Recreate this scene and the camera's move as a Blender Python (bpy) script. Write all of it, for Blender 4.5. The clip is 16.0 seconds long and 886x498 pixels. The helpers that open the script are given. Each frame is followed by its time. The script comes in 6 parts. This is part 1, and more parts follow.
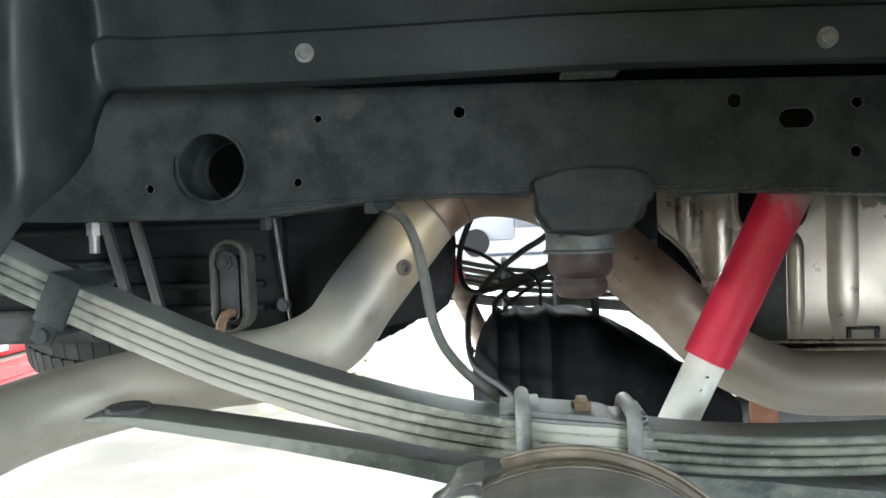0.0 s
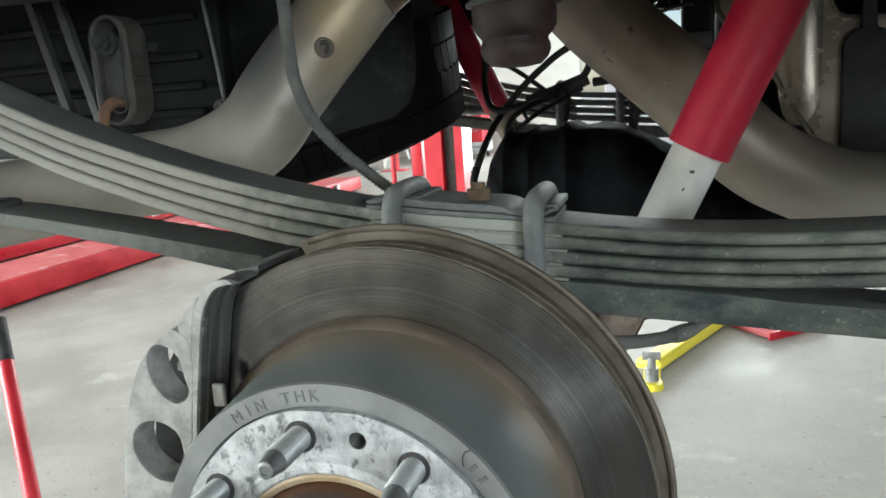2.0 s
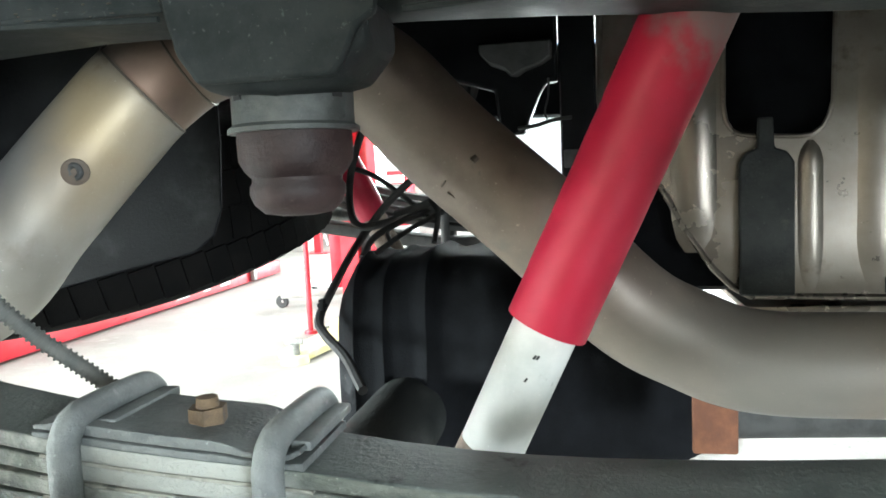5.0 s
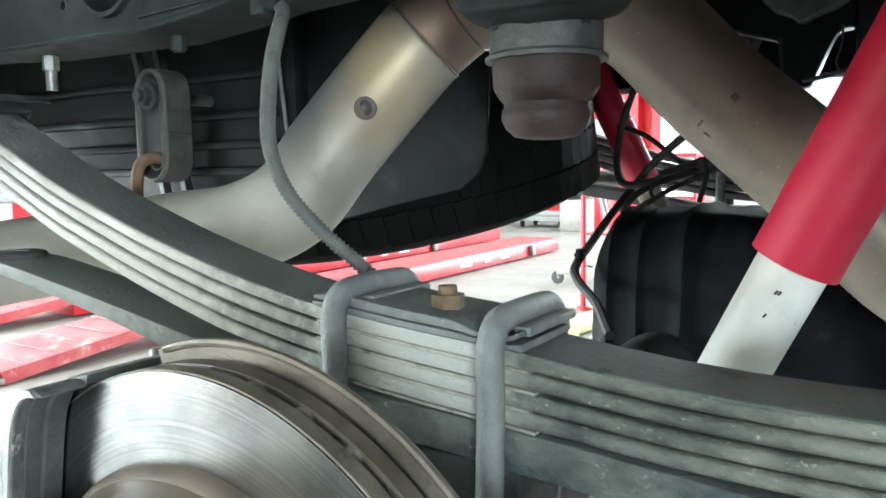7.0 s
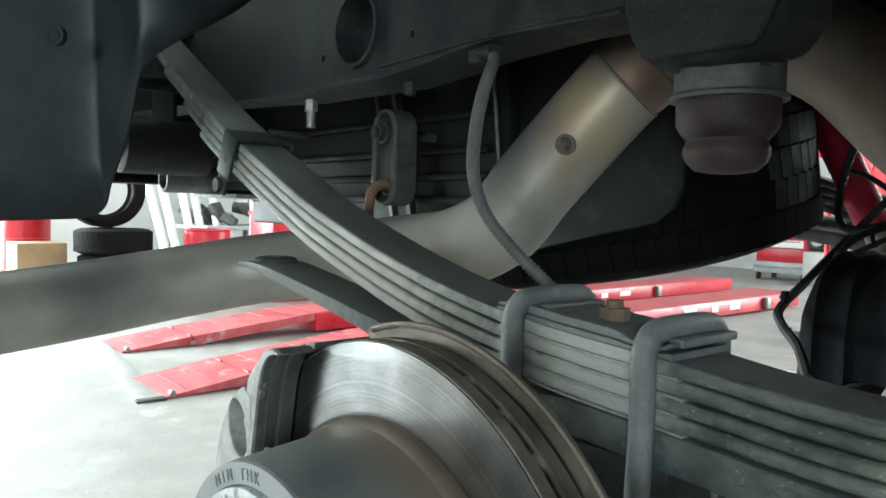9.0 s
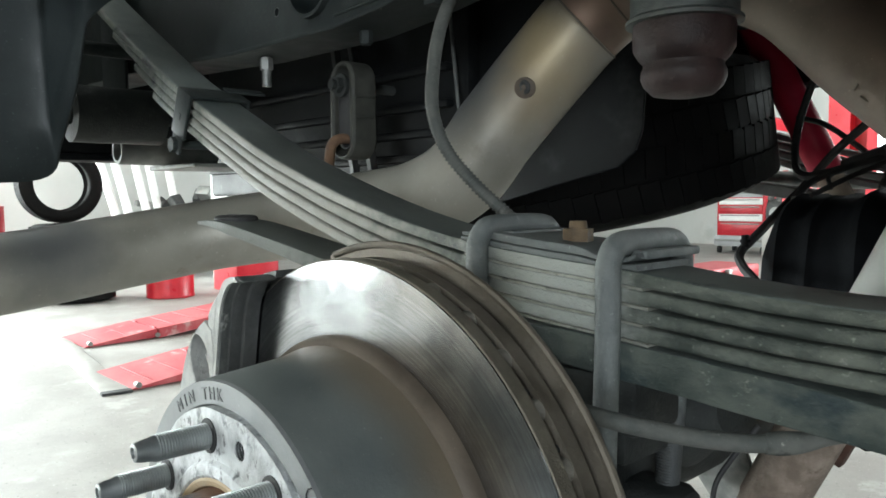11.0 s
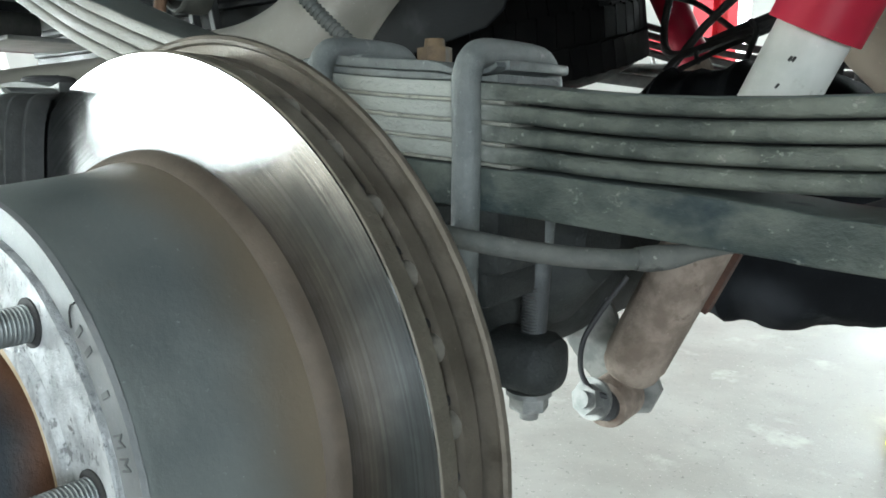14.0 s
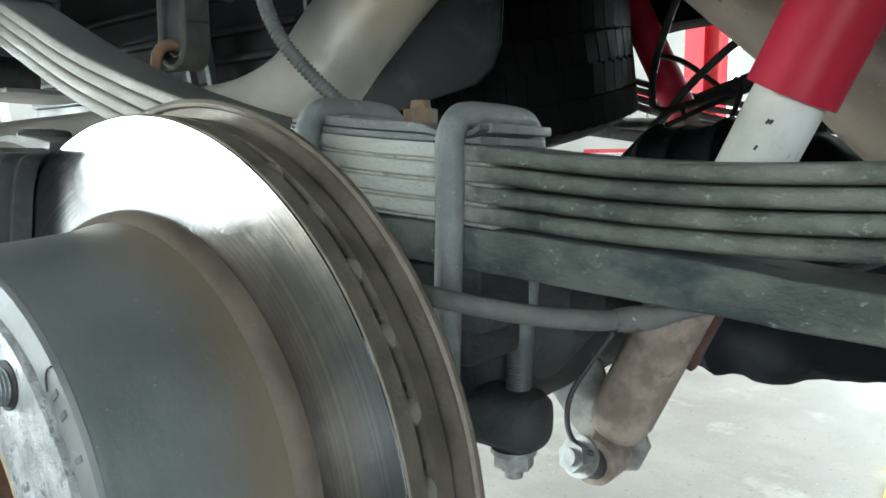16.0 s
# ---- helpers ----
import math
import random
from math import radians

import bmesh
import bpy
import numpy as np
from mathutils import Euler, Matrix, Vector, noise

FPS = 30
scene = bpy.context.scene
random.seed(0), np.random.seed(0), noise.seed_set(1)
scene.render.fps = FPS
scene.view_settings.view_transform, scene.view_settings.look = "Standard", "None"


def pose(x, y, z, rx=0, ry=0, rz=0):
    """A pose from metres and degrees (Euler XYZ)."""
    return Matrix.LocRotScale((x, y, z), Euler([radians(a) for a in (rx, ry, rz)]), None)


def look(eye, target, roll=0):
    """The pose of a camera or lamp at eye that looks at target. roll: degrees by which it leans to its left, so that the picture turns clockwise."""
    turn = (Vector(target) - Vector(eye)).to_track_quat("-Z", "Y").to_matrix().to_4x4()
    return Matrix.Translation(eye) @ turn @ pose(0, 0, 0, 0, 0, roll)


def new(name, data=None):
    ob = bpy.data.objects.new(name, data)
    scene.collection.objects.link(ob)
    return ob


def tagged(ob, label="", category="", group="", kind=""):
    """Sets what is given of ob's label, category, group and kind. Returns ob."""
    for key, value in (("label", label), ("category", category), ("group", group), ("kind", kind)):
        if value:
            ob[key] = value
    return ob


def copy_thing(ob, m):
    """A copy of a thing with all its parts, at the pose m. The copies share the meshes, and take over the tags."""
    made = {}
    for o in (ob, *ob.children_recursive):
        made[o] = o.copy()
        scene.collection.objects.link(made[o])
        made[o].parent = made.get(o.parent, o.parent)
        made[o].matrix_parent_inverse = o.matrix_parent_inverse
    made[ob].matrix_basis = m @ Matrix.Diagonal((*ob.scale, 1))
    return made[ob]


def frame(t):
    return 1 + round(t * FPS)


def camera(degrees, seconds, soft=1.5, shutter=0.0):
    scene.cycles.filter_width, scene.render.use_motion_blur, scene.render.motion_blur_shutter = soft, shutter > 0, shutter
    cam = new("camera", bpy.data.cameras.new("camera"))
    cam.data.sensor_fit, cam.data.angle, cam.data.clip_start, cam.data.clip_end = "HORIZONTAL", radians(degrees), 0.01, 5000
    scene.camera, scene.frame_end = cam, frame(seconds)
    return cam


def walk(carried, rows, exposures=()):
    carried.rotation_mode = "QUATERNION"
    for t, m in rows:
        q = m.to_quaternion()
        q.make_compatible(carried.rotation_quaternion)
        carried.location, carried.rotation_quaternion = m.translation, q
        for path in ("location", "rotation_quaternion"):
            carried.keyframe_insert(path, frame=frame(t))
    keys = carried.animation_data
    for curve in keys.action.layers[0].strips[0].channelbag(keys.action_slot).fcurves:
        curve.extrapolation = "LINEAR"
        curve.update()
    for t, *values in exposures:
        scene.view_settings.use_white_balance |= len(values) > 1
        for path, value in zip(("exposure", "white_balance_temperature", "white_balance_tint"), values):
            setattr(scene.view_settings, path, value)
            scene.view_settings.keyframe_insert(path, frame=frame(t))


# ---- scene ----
cam = camera(61.2, 16.0, soft=1.65)
# seconds, eye in metres, turn in degrees
PATH = [
    (0, -0.0545, -0.5750, 1.1745, 87.93, 2.07, 4.42),
    (0.5, -0.0181, -0.5415, 1.1501, 86.40, 2.47, 6.71),
    (1, 0.0688, -0.4804, 1.1140, 83.49, 3.05, 10.63),
    (1.5, 0.1420, -0.4085, 1.0785, 79.99, 3.59, 14.72),
    (2, 0.1798, -0.3523, 1.0435, 78.87, 3.77, 16.11),
    (2.5, 0.1948, -0.2818, 1.0425, 78.48, 3.36, 15.20),
    (3, 0.1811, -0.2337, 1.0669, 82.22, 3.85, 11.08),
    (3.5, 0.2003, -0.1974, 1.0907, 86.19, 2.99, 9.78),
    (3.7, 0.2169, -0.1821, 1.0990, 87.47, 2.83, 10.08),
    (5.8, 0.2571, -0.1099, 1.0731, 83.12, 1.40, 12.90),
    (6, 0.2633, -0.1092, 1.0584, 83.50, 1.80, 15.58),
    (6.5, 0.2798, -0.1195, 1.0481, 84.36, 1.26, 23.72),
    (7, 0.2871, -0.1457, 1.0497, 83.96, 0.88, 32.54),
    (7.5, 0.2951, -0.1743, 1.0449, 84.56, -0.30, 38.30),
    (8, 0.3245, -0.2061, 1.0416, 84.53, -0.86, 42.38),
    (8.5, 0.3514, -0.1925, 1.0352, 86.09, -1.85, 47.45),
    (8.7, 0.3578, -0.1874, 1.0382, 86.96, -1.58, 49.46),
    (10.8, 0.3662, -0.1795, 1.0006, 86.50, 0.80, 48.81),
    (11, 0.3603, -0.1799, 0.9927, 86.05, 0.60, 47.02),
    (11.5, 0.3526, -0.1803, 0.9757, 85.37, 0.46, 42.28),
    (12, 0.3475, -0.1724, 0.9618, 84.67, 0.14, 39.16),
    (12.5, 0.3455, -0.1603, 0.9491, 83.59, 0.10, 38.20),
    (13, 0.3401, -0.1449, 0.9384, 81.62, 0.23, 38.33),
    (13.5, 0.3325, -0.1282, 0.9264, 80.72, 0.64, 38.15),
    (14, 0.3321, -0.1203, 0.9237, 80.25, 0.53, 37.78),
    (14.5, 0.3275, -0.1148, 0.9220, 81.16, 0.40, 36.09),
    (15, 0.3324, -0.1109, 0.9252, 82.24, 0.26, 36.09),
    (15.5, 0.3356, -0.1115, 0.9249, 82.44, 0.36, 36.75),
    (16, 0.3399, -0.1185, 0.9306, 83.88, 0.20, 37.51),
]
# seconds, stops, kelvin, tint
EXPOSURE = [(0.0, 1.10, 6400, 9), (0.5, 0.80, 6400, 9), (1.0, 0.51, 6500, 9), (2.0, 0.08, 6500, 9), (3.0, 0.94, 6600, 12), (3.5, 1.46, 6350, 8), (6.0, 1.27, 6250, 7), (7.0, 1.14, 6150, 5), (7.5, 0.75, 6200, 4), (8.0, 0.33, 6150, 4),
            (8.6, 0.11, 6150, 4), (11.0, 0.03, 6400, 8), (12.0, 0.28, 6500, 6), (13.0, 0.43, 6300, 6), (14.5, 0.42, 6200, 6), (16.0, 0.46, 6200, 6)]
walk(cam, [(t, pose(x, y, z, rx, ry, rz)) for t, x, y, z, rx, ry, rz in PATH], EXPOSURE)

# ---- world, openings and lamps ----
world = bpy.data.worlds.new("world")
scene.world = world
world.use_nodes = True
wn = world.node_tree.nodes
sky = wn.new("ShaderNodeTexSky")
sky.sky_type, sky.sun_disc = "NISHITA", False
sky.sun_elevation, sky.sun_rotation = radians(50), radians(250)
wn["Background"].inputs["Strength"].default_value = 0.15
world.node_tree.links.new(sky.outputs[0], wn["Background"].inputs["Color"])

sun = new("sun", bpy.data.lights.new("sun", "SUN"))
sun.data.energy, sun.data.angle, sun.data.color = 3.0, radians(0.6), (1.0, 0.95, 0.88)
sun.matrix_world = look((-30, -11, 40), (0, 0, 0))


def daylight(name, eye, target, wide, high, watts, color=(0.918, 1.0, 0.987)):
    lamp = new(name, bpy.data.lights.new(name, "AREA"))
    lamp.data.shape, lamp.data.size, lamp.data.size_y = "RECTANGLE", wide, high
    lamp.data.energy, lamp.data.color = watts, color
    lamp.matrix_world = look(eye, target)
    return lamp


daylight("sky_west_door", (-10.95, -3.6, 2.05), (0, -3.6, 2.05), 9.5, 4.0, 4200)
# south lamp only adds fill; the doorway it stands in is made up
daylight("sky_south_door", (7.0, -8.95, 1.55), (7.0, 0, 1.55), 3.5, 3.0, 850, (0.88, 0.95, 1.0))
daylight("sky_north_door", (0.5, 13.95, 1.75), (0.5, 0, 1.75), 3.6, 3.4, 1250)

# ---- materials ----


def surface(name, a, b, rough=0.6, metal=0.0, scale=30.0, fine=400.0, bump=0.15, stain=None, stain_scale=8.0,
            stain_at=0.6, rough_var=0.15, stretch=(1, 1, 1), spec=0.5, speck=0.66, flake=None, flake_scale=14.0, flake_at=0.6):
    """Colour a to b by a coarse noise, specks by a fine one, stains with soft edges, and fine relief."""
    m = bpy.data.materials.new(name)
    m.use_nodes = True
    n, k = m.node_tree.nodes, m.node_tree.links
    p = n["Principled BSDF"]
    co = n.new("ShaderNodeTexCoord")
    mp = n.new("ShaderNodeMapping")
    mp.inputs["Scale"].default_value = stretch
    k.new(co.outputs["Object"], mp.inputs["Vector"])

    def noise_at(sc, detail, rgh=0.6):
        t = n.new("ShaderNodeTexNoise")
        t.inputs["Scale"].default_value, t.inputs["Detail"].default_value, t.inputs["Roughness"].default_value = sc, detail, rgh
        k.new(mp.outputs[0], t.inputs["Vector"])
        return t.outputs["Fac"]

    def ramp(src, lo, hi):
        r = n.new("ShaderNodeMapRange")
        r.interpolation_type = "SMOOTHSTEP"
        r.inputs["From Min"].default_value, r.inputs["From Max"].default_value = lo, hi
        k.new(src, r.inputs["Value"])
        return r.outputs["Result"]

    def mix(fac, one, two):
        x = n.new("ShaderNodeMix")
        x.data_type = "RGBA"
        k.new(fac, x.inputs["Factor"])
        for sock, v in ((x.inputs["A"], one), (x.inputs["B"], two)):
            if isinstance(v, tuple):
                sock.default_value = (*v, 1)
            else:
                k.new(v, sock)
        return x.outputs["Result"]

    coarse, small = noise_at(scale, 6), noise_at(fine, 4, 0.7)
    col = mix(ramp(coarse, 0.35, 0.65), a, b)
    dust = tuple(min(1.0, 1.6 * v + 0.02) for v in b)
    col = mix(ramp(small, speck, speck + 0.12), col, dust)
    if stain:
        st = noise_at(stain_scale, 5, 0.65)
        col = mix(ramp(st, stain_at, stain_at + 0.12), col, stain)
    if flake:
        fl = noise_at(flake_scale, 8, 0.7)
        col = mix(ramp(fl, flake_at, flake_at + 0.05), col, flake)
    k.new(col, p.inputs["Base Color"])
    r = n.new("ShaderNodeMapRange")
    r.inputs["From Min"].default_value, r.inputs["From Max"].default_value = 0.3, 0.7
    r.inputs["To Min"].default_value, r.inputs["To Max"].default_value = max(0.03, rough - rough_var), min(1.0, rough + rough_var)
    k.new(coarse, r.inputs["Value"])
    k.new(r.outputs["Result"], p.inputs["Roughness"])
    p.inputs["Metallic"].default_value = metal
    p.inputs["Specular IOR Level"].default_value = spec
    if bump:
        add = n.new("ShaderNodeMath")
        add.operation = "ADD"
        k.new(coarse, add.inputs[0])
        k.new(small, add.inputs[1])
        bp = n.new("ShaderNodeBump")
        bp.inputs["Strength"].default_value, bp.inputs["Distance"].default_value = bump, 0.002
        k.new(add.outputs[0], bp.inputs["Height"])
        k.new(bp.outputs["Normal"], p.inputs["Normal"])
    return m


M = {}
M["frame"] = surface("black_frame_paint", (0.0145, 0.0187, 0.0188), (0.0320, 0.0375, 0.0365), 0.60, 0, 22, 260, 0.20, (0.060, 0.060, 0.053), 6, 0.58, speck=0.61, flake=(0.095, 0.092, 0.08), flake_scale=75, flake_at=0.68, spec=0.16)
M["liner"] = surface("wheel_liner_plastic", (0.0140, 0.0190, 0.0200), (0.027, 0.0335, 0.0345), 0.5, 0, 9, 260, 0.10, (0.045, 0.047, 0.045), 4, 0.6, speck=0.61, flake=(0.075, 0.075, 0.07), flake_scale=60, flake_at=0.70, spec=0.30)
M["spring"] = surface("dusty_spring_steel", (0.050, 0.060, 0.053), (0.142, 0.156, 0.132), 0.58, 0.05, 30, 220, 0.9, (0.018, 0.028, 0.031), 15, 0.57, stretch=(0.7, 1, 1), speck=0.60, flake=(0.24, 0.245, 0.22), flake_scale=60, flake_at=0.63)
M["leaf_top"] = surface("green_black_spring_paint", (0.072, 0.088, 0.083), (0.135, 0.152, 0.143), 0.62, 0.0, 16, 240, 0.6, (0.014, 0.017, 0.018), 18, 0.60, speck=0.62, spec=0.35, flake=(0.17, 0.175, 0.16), flake_scale=70, flake_at=0.68)
M["shim"] = surface("dusty_shim_steel", (0.085, 0.096, 0.095), (0.150, 0.163, 0.158), 0.62, 0.05, 30, 240, 0.6, (0.045, 0.052, 0.052), 26, 0.58, speck=0.61, flake=(0.24, 0.245, 0.23), flake_scale=60, flake_at=0.67)
# darker copy of the spring steel, shade of the far side put in
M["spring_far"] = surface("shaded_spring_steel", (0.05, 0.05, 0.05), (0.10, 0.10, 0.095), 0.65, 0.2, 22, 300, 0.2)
M["overload"] = surface("green_grey_overload_steel", (0.036, 0.049, 0.044), (0.106, 0.121, 0.105), 0.62, 0.05, 26, 220, 0.8, (0.014, 0.029, 0.036), 11, 0.57, stretch=(0.7, 1, 1), speck=0.61, flake=(0.22, 0.225, 0.20), flake_scale=48, flake_at=0.64)
M["ubolt"] = surface("grey_u_bolt_steel", (0.125, 0.138, 0.136), (0.190, 0.205, 0.199), 0.6, 0.1, 45, 420, 0.5, (0.27, 0.275, 0.265), 42, 0.61, speck=0.62)
M["brass"] = surface("rusty_yellow_bolt", (0.085, 0.058, 0.034), (0.155, 0.108, 0.062), 0.7, 0.1, 90, 500, 0.4)
M["slip"] = surface("pale_liner_strip", (0.22, 0.22, 0.19), (0.34, 0.34, 0.30), 0.6, 0.3, 60, 400, 0.3, (0.12, 0.125, 0.115), 50, 0.55)
M["zinc"] = surface("dull_zinc", (0.17, 0.175, 0.17), (0.29, 0.29, 0.275), 0.5, 0.5, 60, 500, 0.2)
M["grime"] = surface("oily_black_casting", (0.014, 0.0165, 0.0165), (0.036, 0.039, 0.037), 0.66, 0.0, 22, 260, 0.7, (0.065, 0.062, 0.054), 16, 0.62, speck=0.62, spec=0.35)
M["hook"] = surface("dark_brown_rust", (0.085, 0.047, 0.028), (0.16, 0.092, 0.054), 0.85, 0.0, 60, 400, 0.4)
M["dusty_steel"] = surface("dusty_grey_steel", (0.16, 0.162, 0.158), (0.27, 0.268, 0.255), 0.65, 0.2, 20, 200, 0.3, (0.12, 0.105, 0.085), 14, 0.6)
M["rust_dark"] = surface("brown_rust", (0.14, 0.055, 0.03), (0.22, 0.095, 0.05), 0.85, 0.0, 40, 300, 0.4)
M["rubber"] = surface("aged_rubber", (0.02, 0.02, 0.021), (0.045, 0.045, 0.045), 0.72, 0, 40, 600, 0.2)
M["hanger"] = surface("grey_hanger_rubber", (0.026, 0.027, 0.022), (0.052, 0.052, 0.044), 0.75, 0, 50, 600, 0.2)
M["vent"] = surface("pale_brown_pillar", (0.17, 0.158, 0.135), (0.25, 0.232, 0.20), 0.6, 0.2, 60, 400, 0.2)
M["hose"] = surface("dusty_rubber_hose", (0.070, 0.076, 0.070), (0.118, 0.120, 0.110), 0.75, 0, 50, 420, 0.3, (0.045, 0.048, 0.044), 34, 0.60, speck=0.62, flake=(0.26, 0.26, 0.235), flake_scale=85, flake_at=0.66)
M["bump"] = surface("brown_urethane", (0.022, 0.0122, 0.0118), (0.048, 0.029, 0.027), 0.6, 0, 36, 300, 0.45, (0.060, 0.048, 0.045), 16, 0.57, speck=0.62, flake=(0.15, 0.135, 0.12), flake_scale=70, flake_at=0.70)
M["band"] = surface("grey_painted_band", (0.075, 0.085, 0.08), (0.14, 0.15, 0.145), 0.55, 0.2, 40, 300, 0.4, (0.030, 0.032, 0.030), 36, 0.58)
M["boot"] = surface("red_shock_boot", (0.42, 0.010, 0.036), (0.50, 0.018, 0.052), 0.45, 0, 10, 500, 0.08, (0.34, 0.012, 0.034), 9, 0.66, rough_var=0.06, spec=0.35)
M["white"] = surface("white_shock_paint", (0.58, 0.61, 0.58), (0.70, 0.72, 0.69), 0.4, 0, 25, 300, 0.08, (0.40, 0.41, 0.37), 30, 0.66)
M["dirty_white"] = surface("muddy_white_paint", (0.16, 0.122, 0.095), (0.30, 0.245, 0.20), 0.85, 0, 42, 220, 0.8, (0.085, 0.055, 0.04), 30, 0.57, flake=(0.36, 0.33, 0.29), flake_scale=26, flake_at=0.66)
M["cast"] = surface("grey_cast_iron", (0.075, 0.079, 0.077), (0.15, 0.155, 0.149), 0.55, 0.3, 60, 420, 0.35, (0.42, 0.42, 0.40), 45, 0.6)
M["cast_pale"] = surface("pale_cast_iron", (0.24, 0.245, 0.235), (0.42, 0.42, 0.405), 0.55, 0.25, 50, 420, 0.45, (0.14, 0.14, 0.135), 40, 0.62)
M["cast_dark"] = surface("dark_cast_iron", (0.035, 0.037, 0.037), (0.075, 0.078, 0.076), 0.62, 0.15, 30, 400, 0.3)
M["black"] = surface("black_axle_paint", (0.005, 0.0055, 0.0065), (0.011, 0.012, 0.014), 0.82, 0, 12, 300, 0.4, (0.028, 0.030, 0.032), 9, 0.62, spec=0.06)
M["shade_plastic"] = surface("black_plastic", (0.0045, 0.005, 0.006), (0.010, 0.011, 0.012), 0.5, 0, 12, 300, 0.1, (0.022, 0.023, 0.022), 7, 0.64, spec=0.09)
M["tyre"] = surface("tyre_rubber", (0.0035, 0.0035, 0.0035), (0.008, 0.0075, 0.007), 0.85, 0, 30, 400, 0.3, (0.02, 0.015, 0.012), 10, 0.66, spec=0.12)
# paler tyre rubber for the lugs, light from the floor put in
M["lit_tyre"] = surface("lit_tyre_rubber", (0.055, 0.049, 0.042), (0.120, 0.105, 0.088), 0.9, 0, 40, 400, 0.4, (0.05, 0.04, 0.03), 16, 0.6, spec=0.15)
M["shield"] = surface("heat_shield_steel", (0.23, 0.202, 0.168), (0.33, 0.298, 0.252), 0.34, 0.7, 7, 240, 0.10, (0.15, 0.122, 0.095), 7, 0.56, flake=(0.10, 0.08, 0.06), flake_scale=26, flake_at=0.66)
M["red"] = surface("red_shop_paint", (0.42, 0.008, 0.020), (0.52, 0.016, 0.030), 0.4, 0, 6, 60, 0.05, (0.4, 0.05, 0.05), 4, 0.66)
M["red_deck"] = surface("worn_red_deck", (0.36, 0.040, 0.052), (0.43, 0.100, 0.105), 0.6, 0, 6, 50, 0.3, (0.44, 0.26, 0.25), 7, 0.58, flake=(0.30, 0.05, 0.06), flake_scale=20, flake_at=0.62)
M["steel_plate"] = surface("grey_floor_plate", (0.32, 0.31, 0.29), (0.42, 0.41, 0.39), 0.5, 0.3, 6, 60, 0.1)
M["yellow"] = surface("yellow_lift_paint", (0.70, 0.60, 0.03), (0.8, 0.70, 0.07), 0.45, 0, 8, 90, 0.1, (0.70, 0.64, 0.30), 9, 0.58, flake=(0.22, 0.18, 0.07), flake_scale=40, flake_at=0.66)
# paler copy of the yellow, glare put into its colour
M["glare_yellow"] = surface("glare_pale_yellow_paint", (0.66, 0.60, 0.26), (0.74, 0.69, 0.40), 0.5, 0, 6, 90, 0.1, (0.62, 0.60, 0.48), 5, 0.56, flake=(0.40, 0.38, 0.30), flake_scale=30, flake_at=0.67)
M["south_wall"] = surface("tan_painted_wall", (0.26, 0.215, 0.165), (0.31, 0.26, 0.205), 0.7, 0, 0.8, 14, 0.05)
M["wall"] = surface("white_wall_paint", (0.50, 0.515, 0.50), (0.57, 0.58, 0.565), 0.7, 0, 0.8, 14, 0.05, (0.43, 0.44, 0.425), 0.6, 0.60)
M["ceiling"] = surface("grey_ceiling", (0.62, 0.62, 0.61), (0.7, 0.7, 0.69), 0.8, 0, 1.0, 20, 0.05)
M["ground"] = surface("pale_yard", (0.42, 0.41, 0.39), (0.5, 0.49, 0.47), 0.85, 0, 1.5, 60, 0.1)
M["cardboard"] = surface("brown_cardboard", (0.30, 0.19, 0.10), (0.38, 0.25, 0.14), 0.85, 0, 5, 80, 0.05)
M["paper"] = surface("white_label", (0.75, 0.75, 0.74), (0.82, 0.82, 0.81), 0.6, 0, 20, 100, 0.0)
M["grey_box"] = surface("grey_painted_box", (0.3, 0.31, 0.32), (0.38, 0.39, 0.4), 0.5, 0, 6, 60, 0.05)


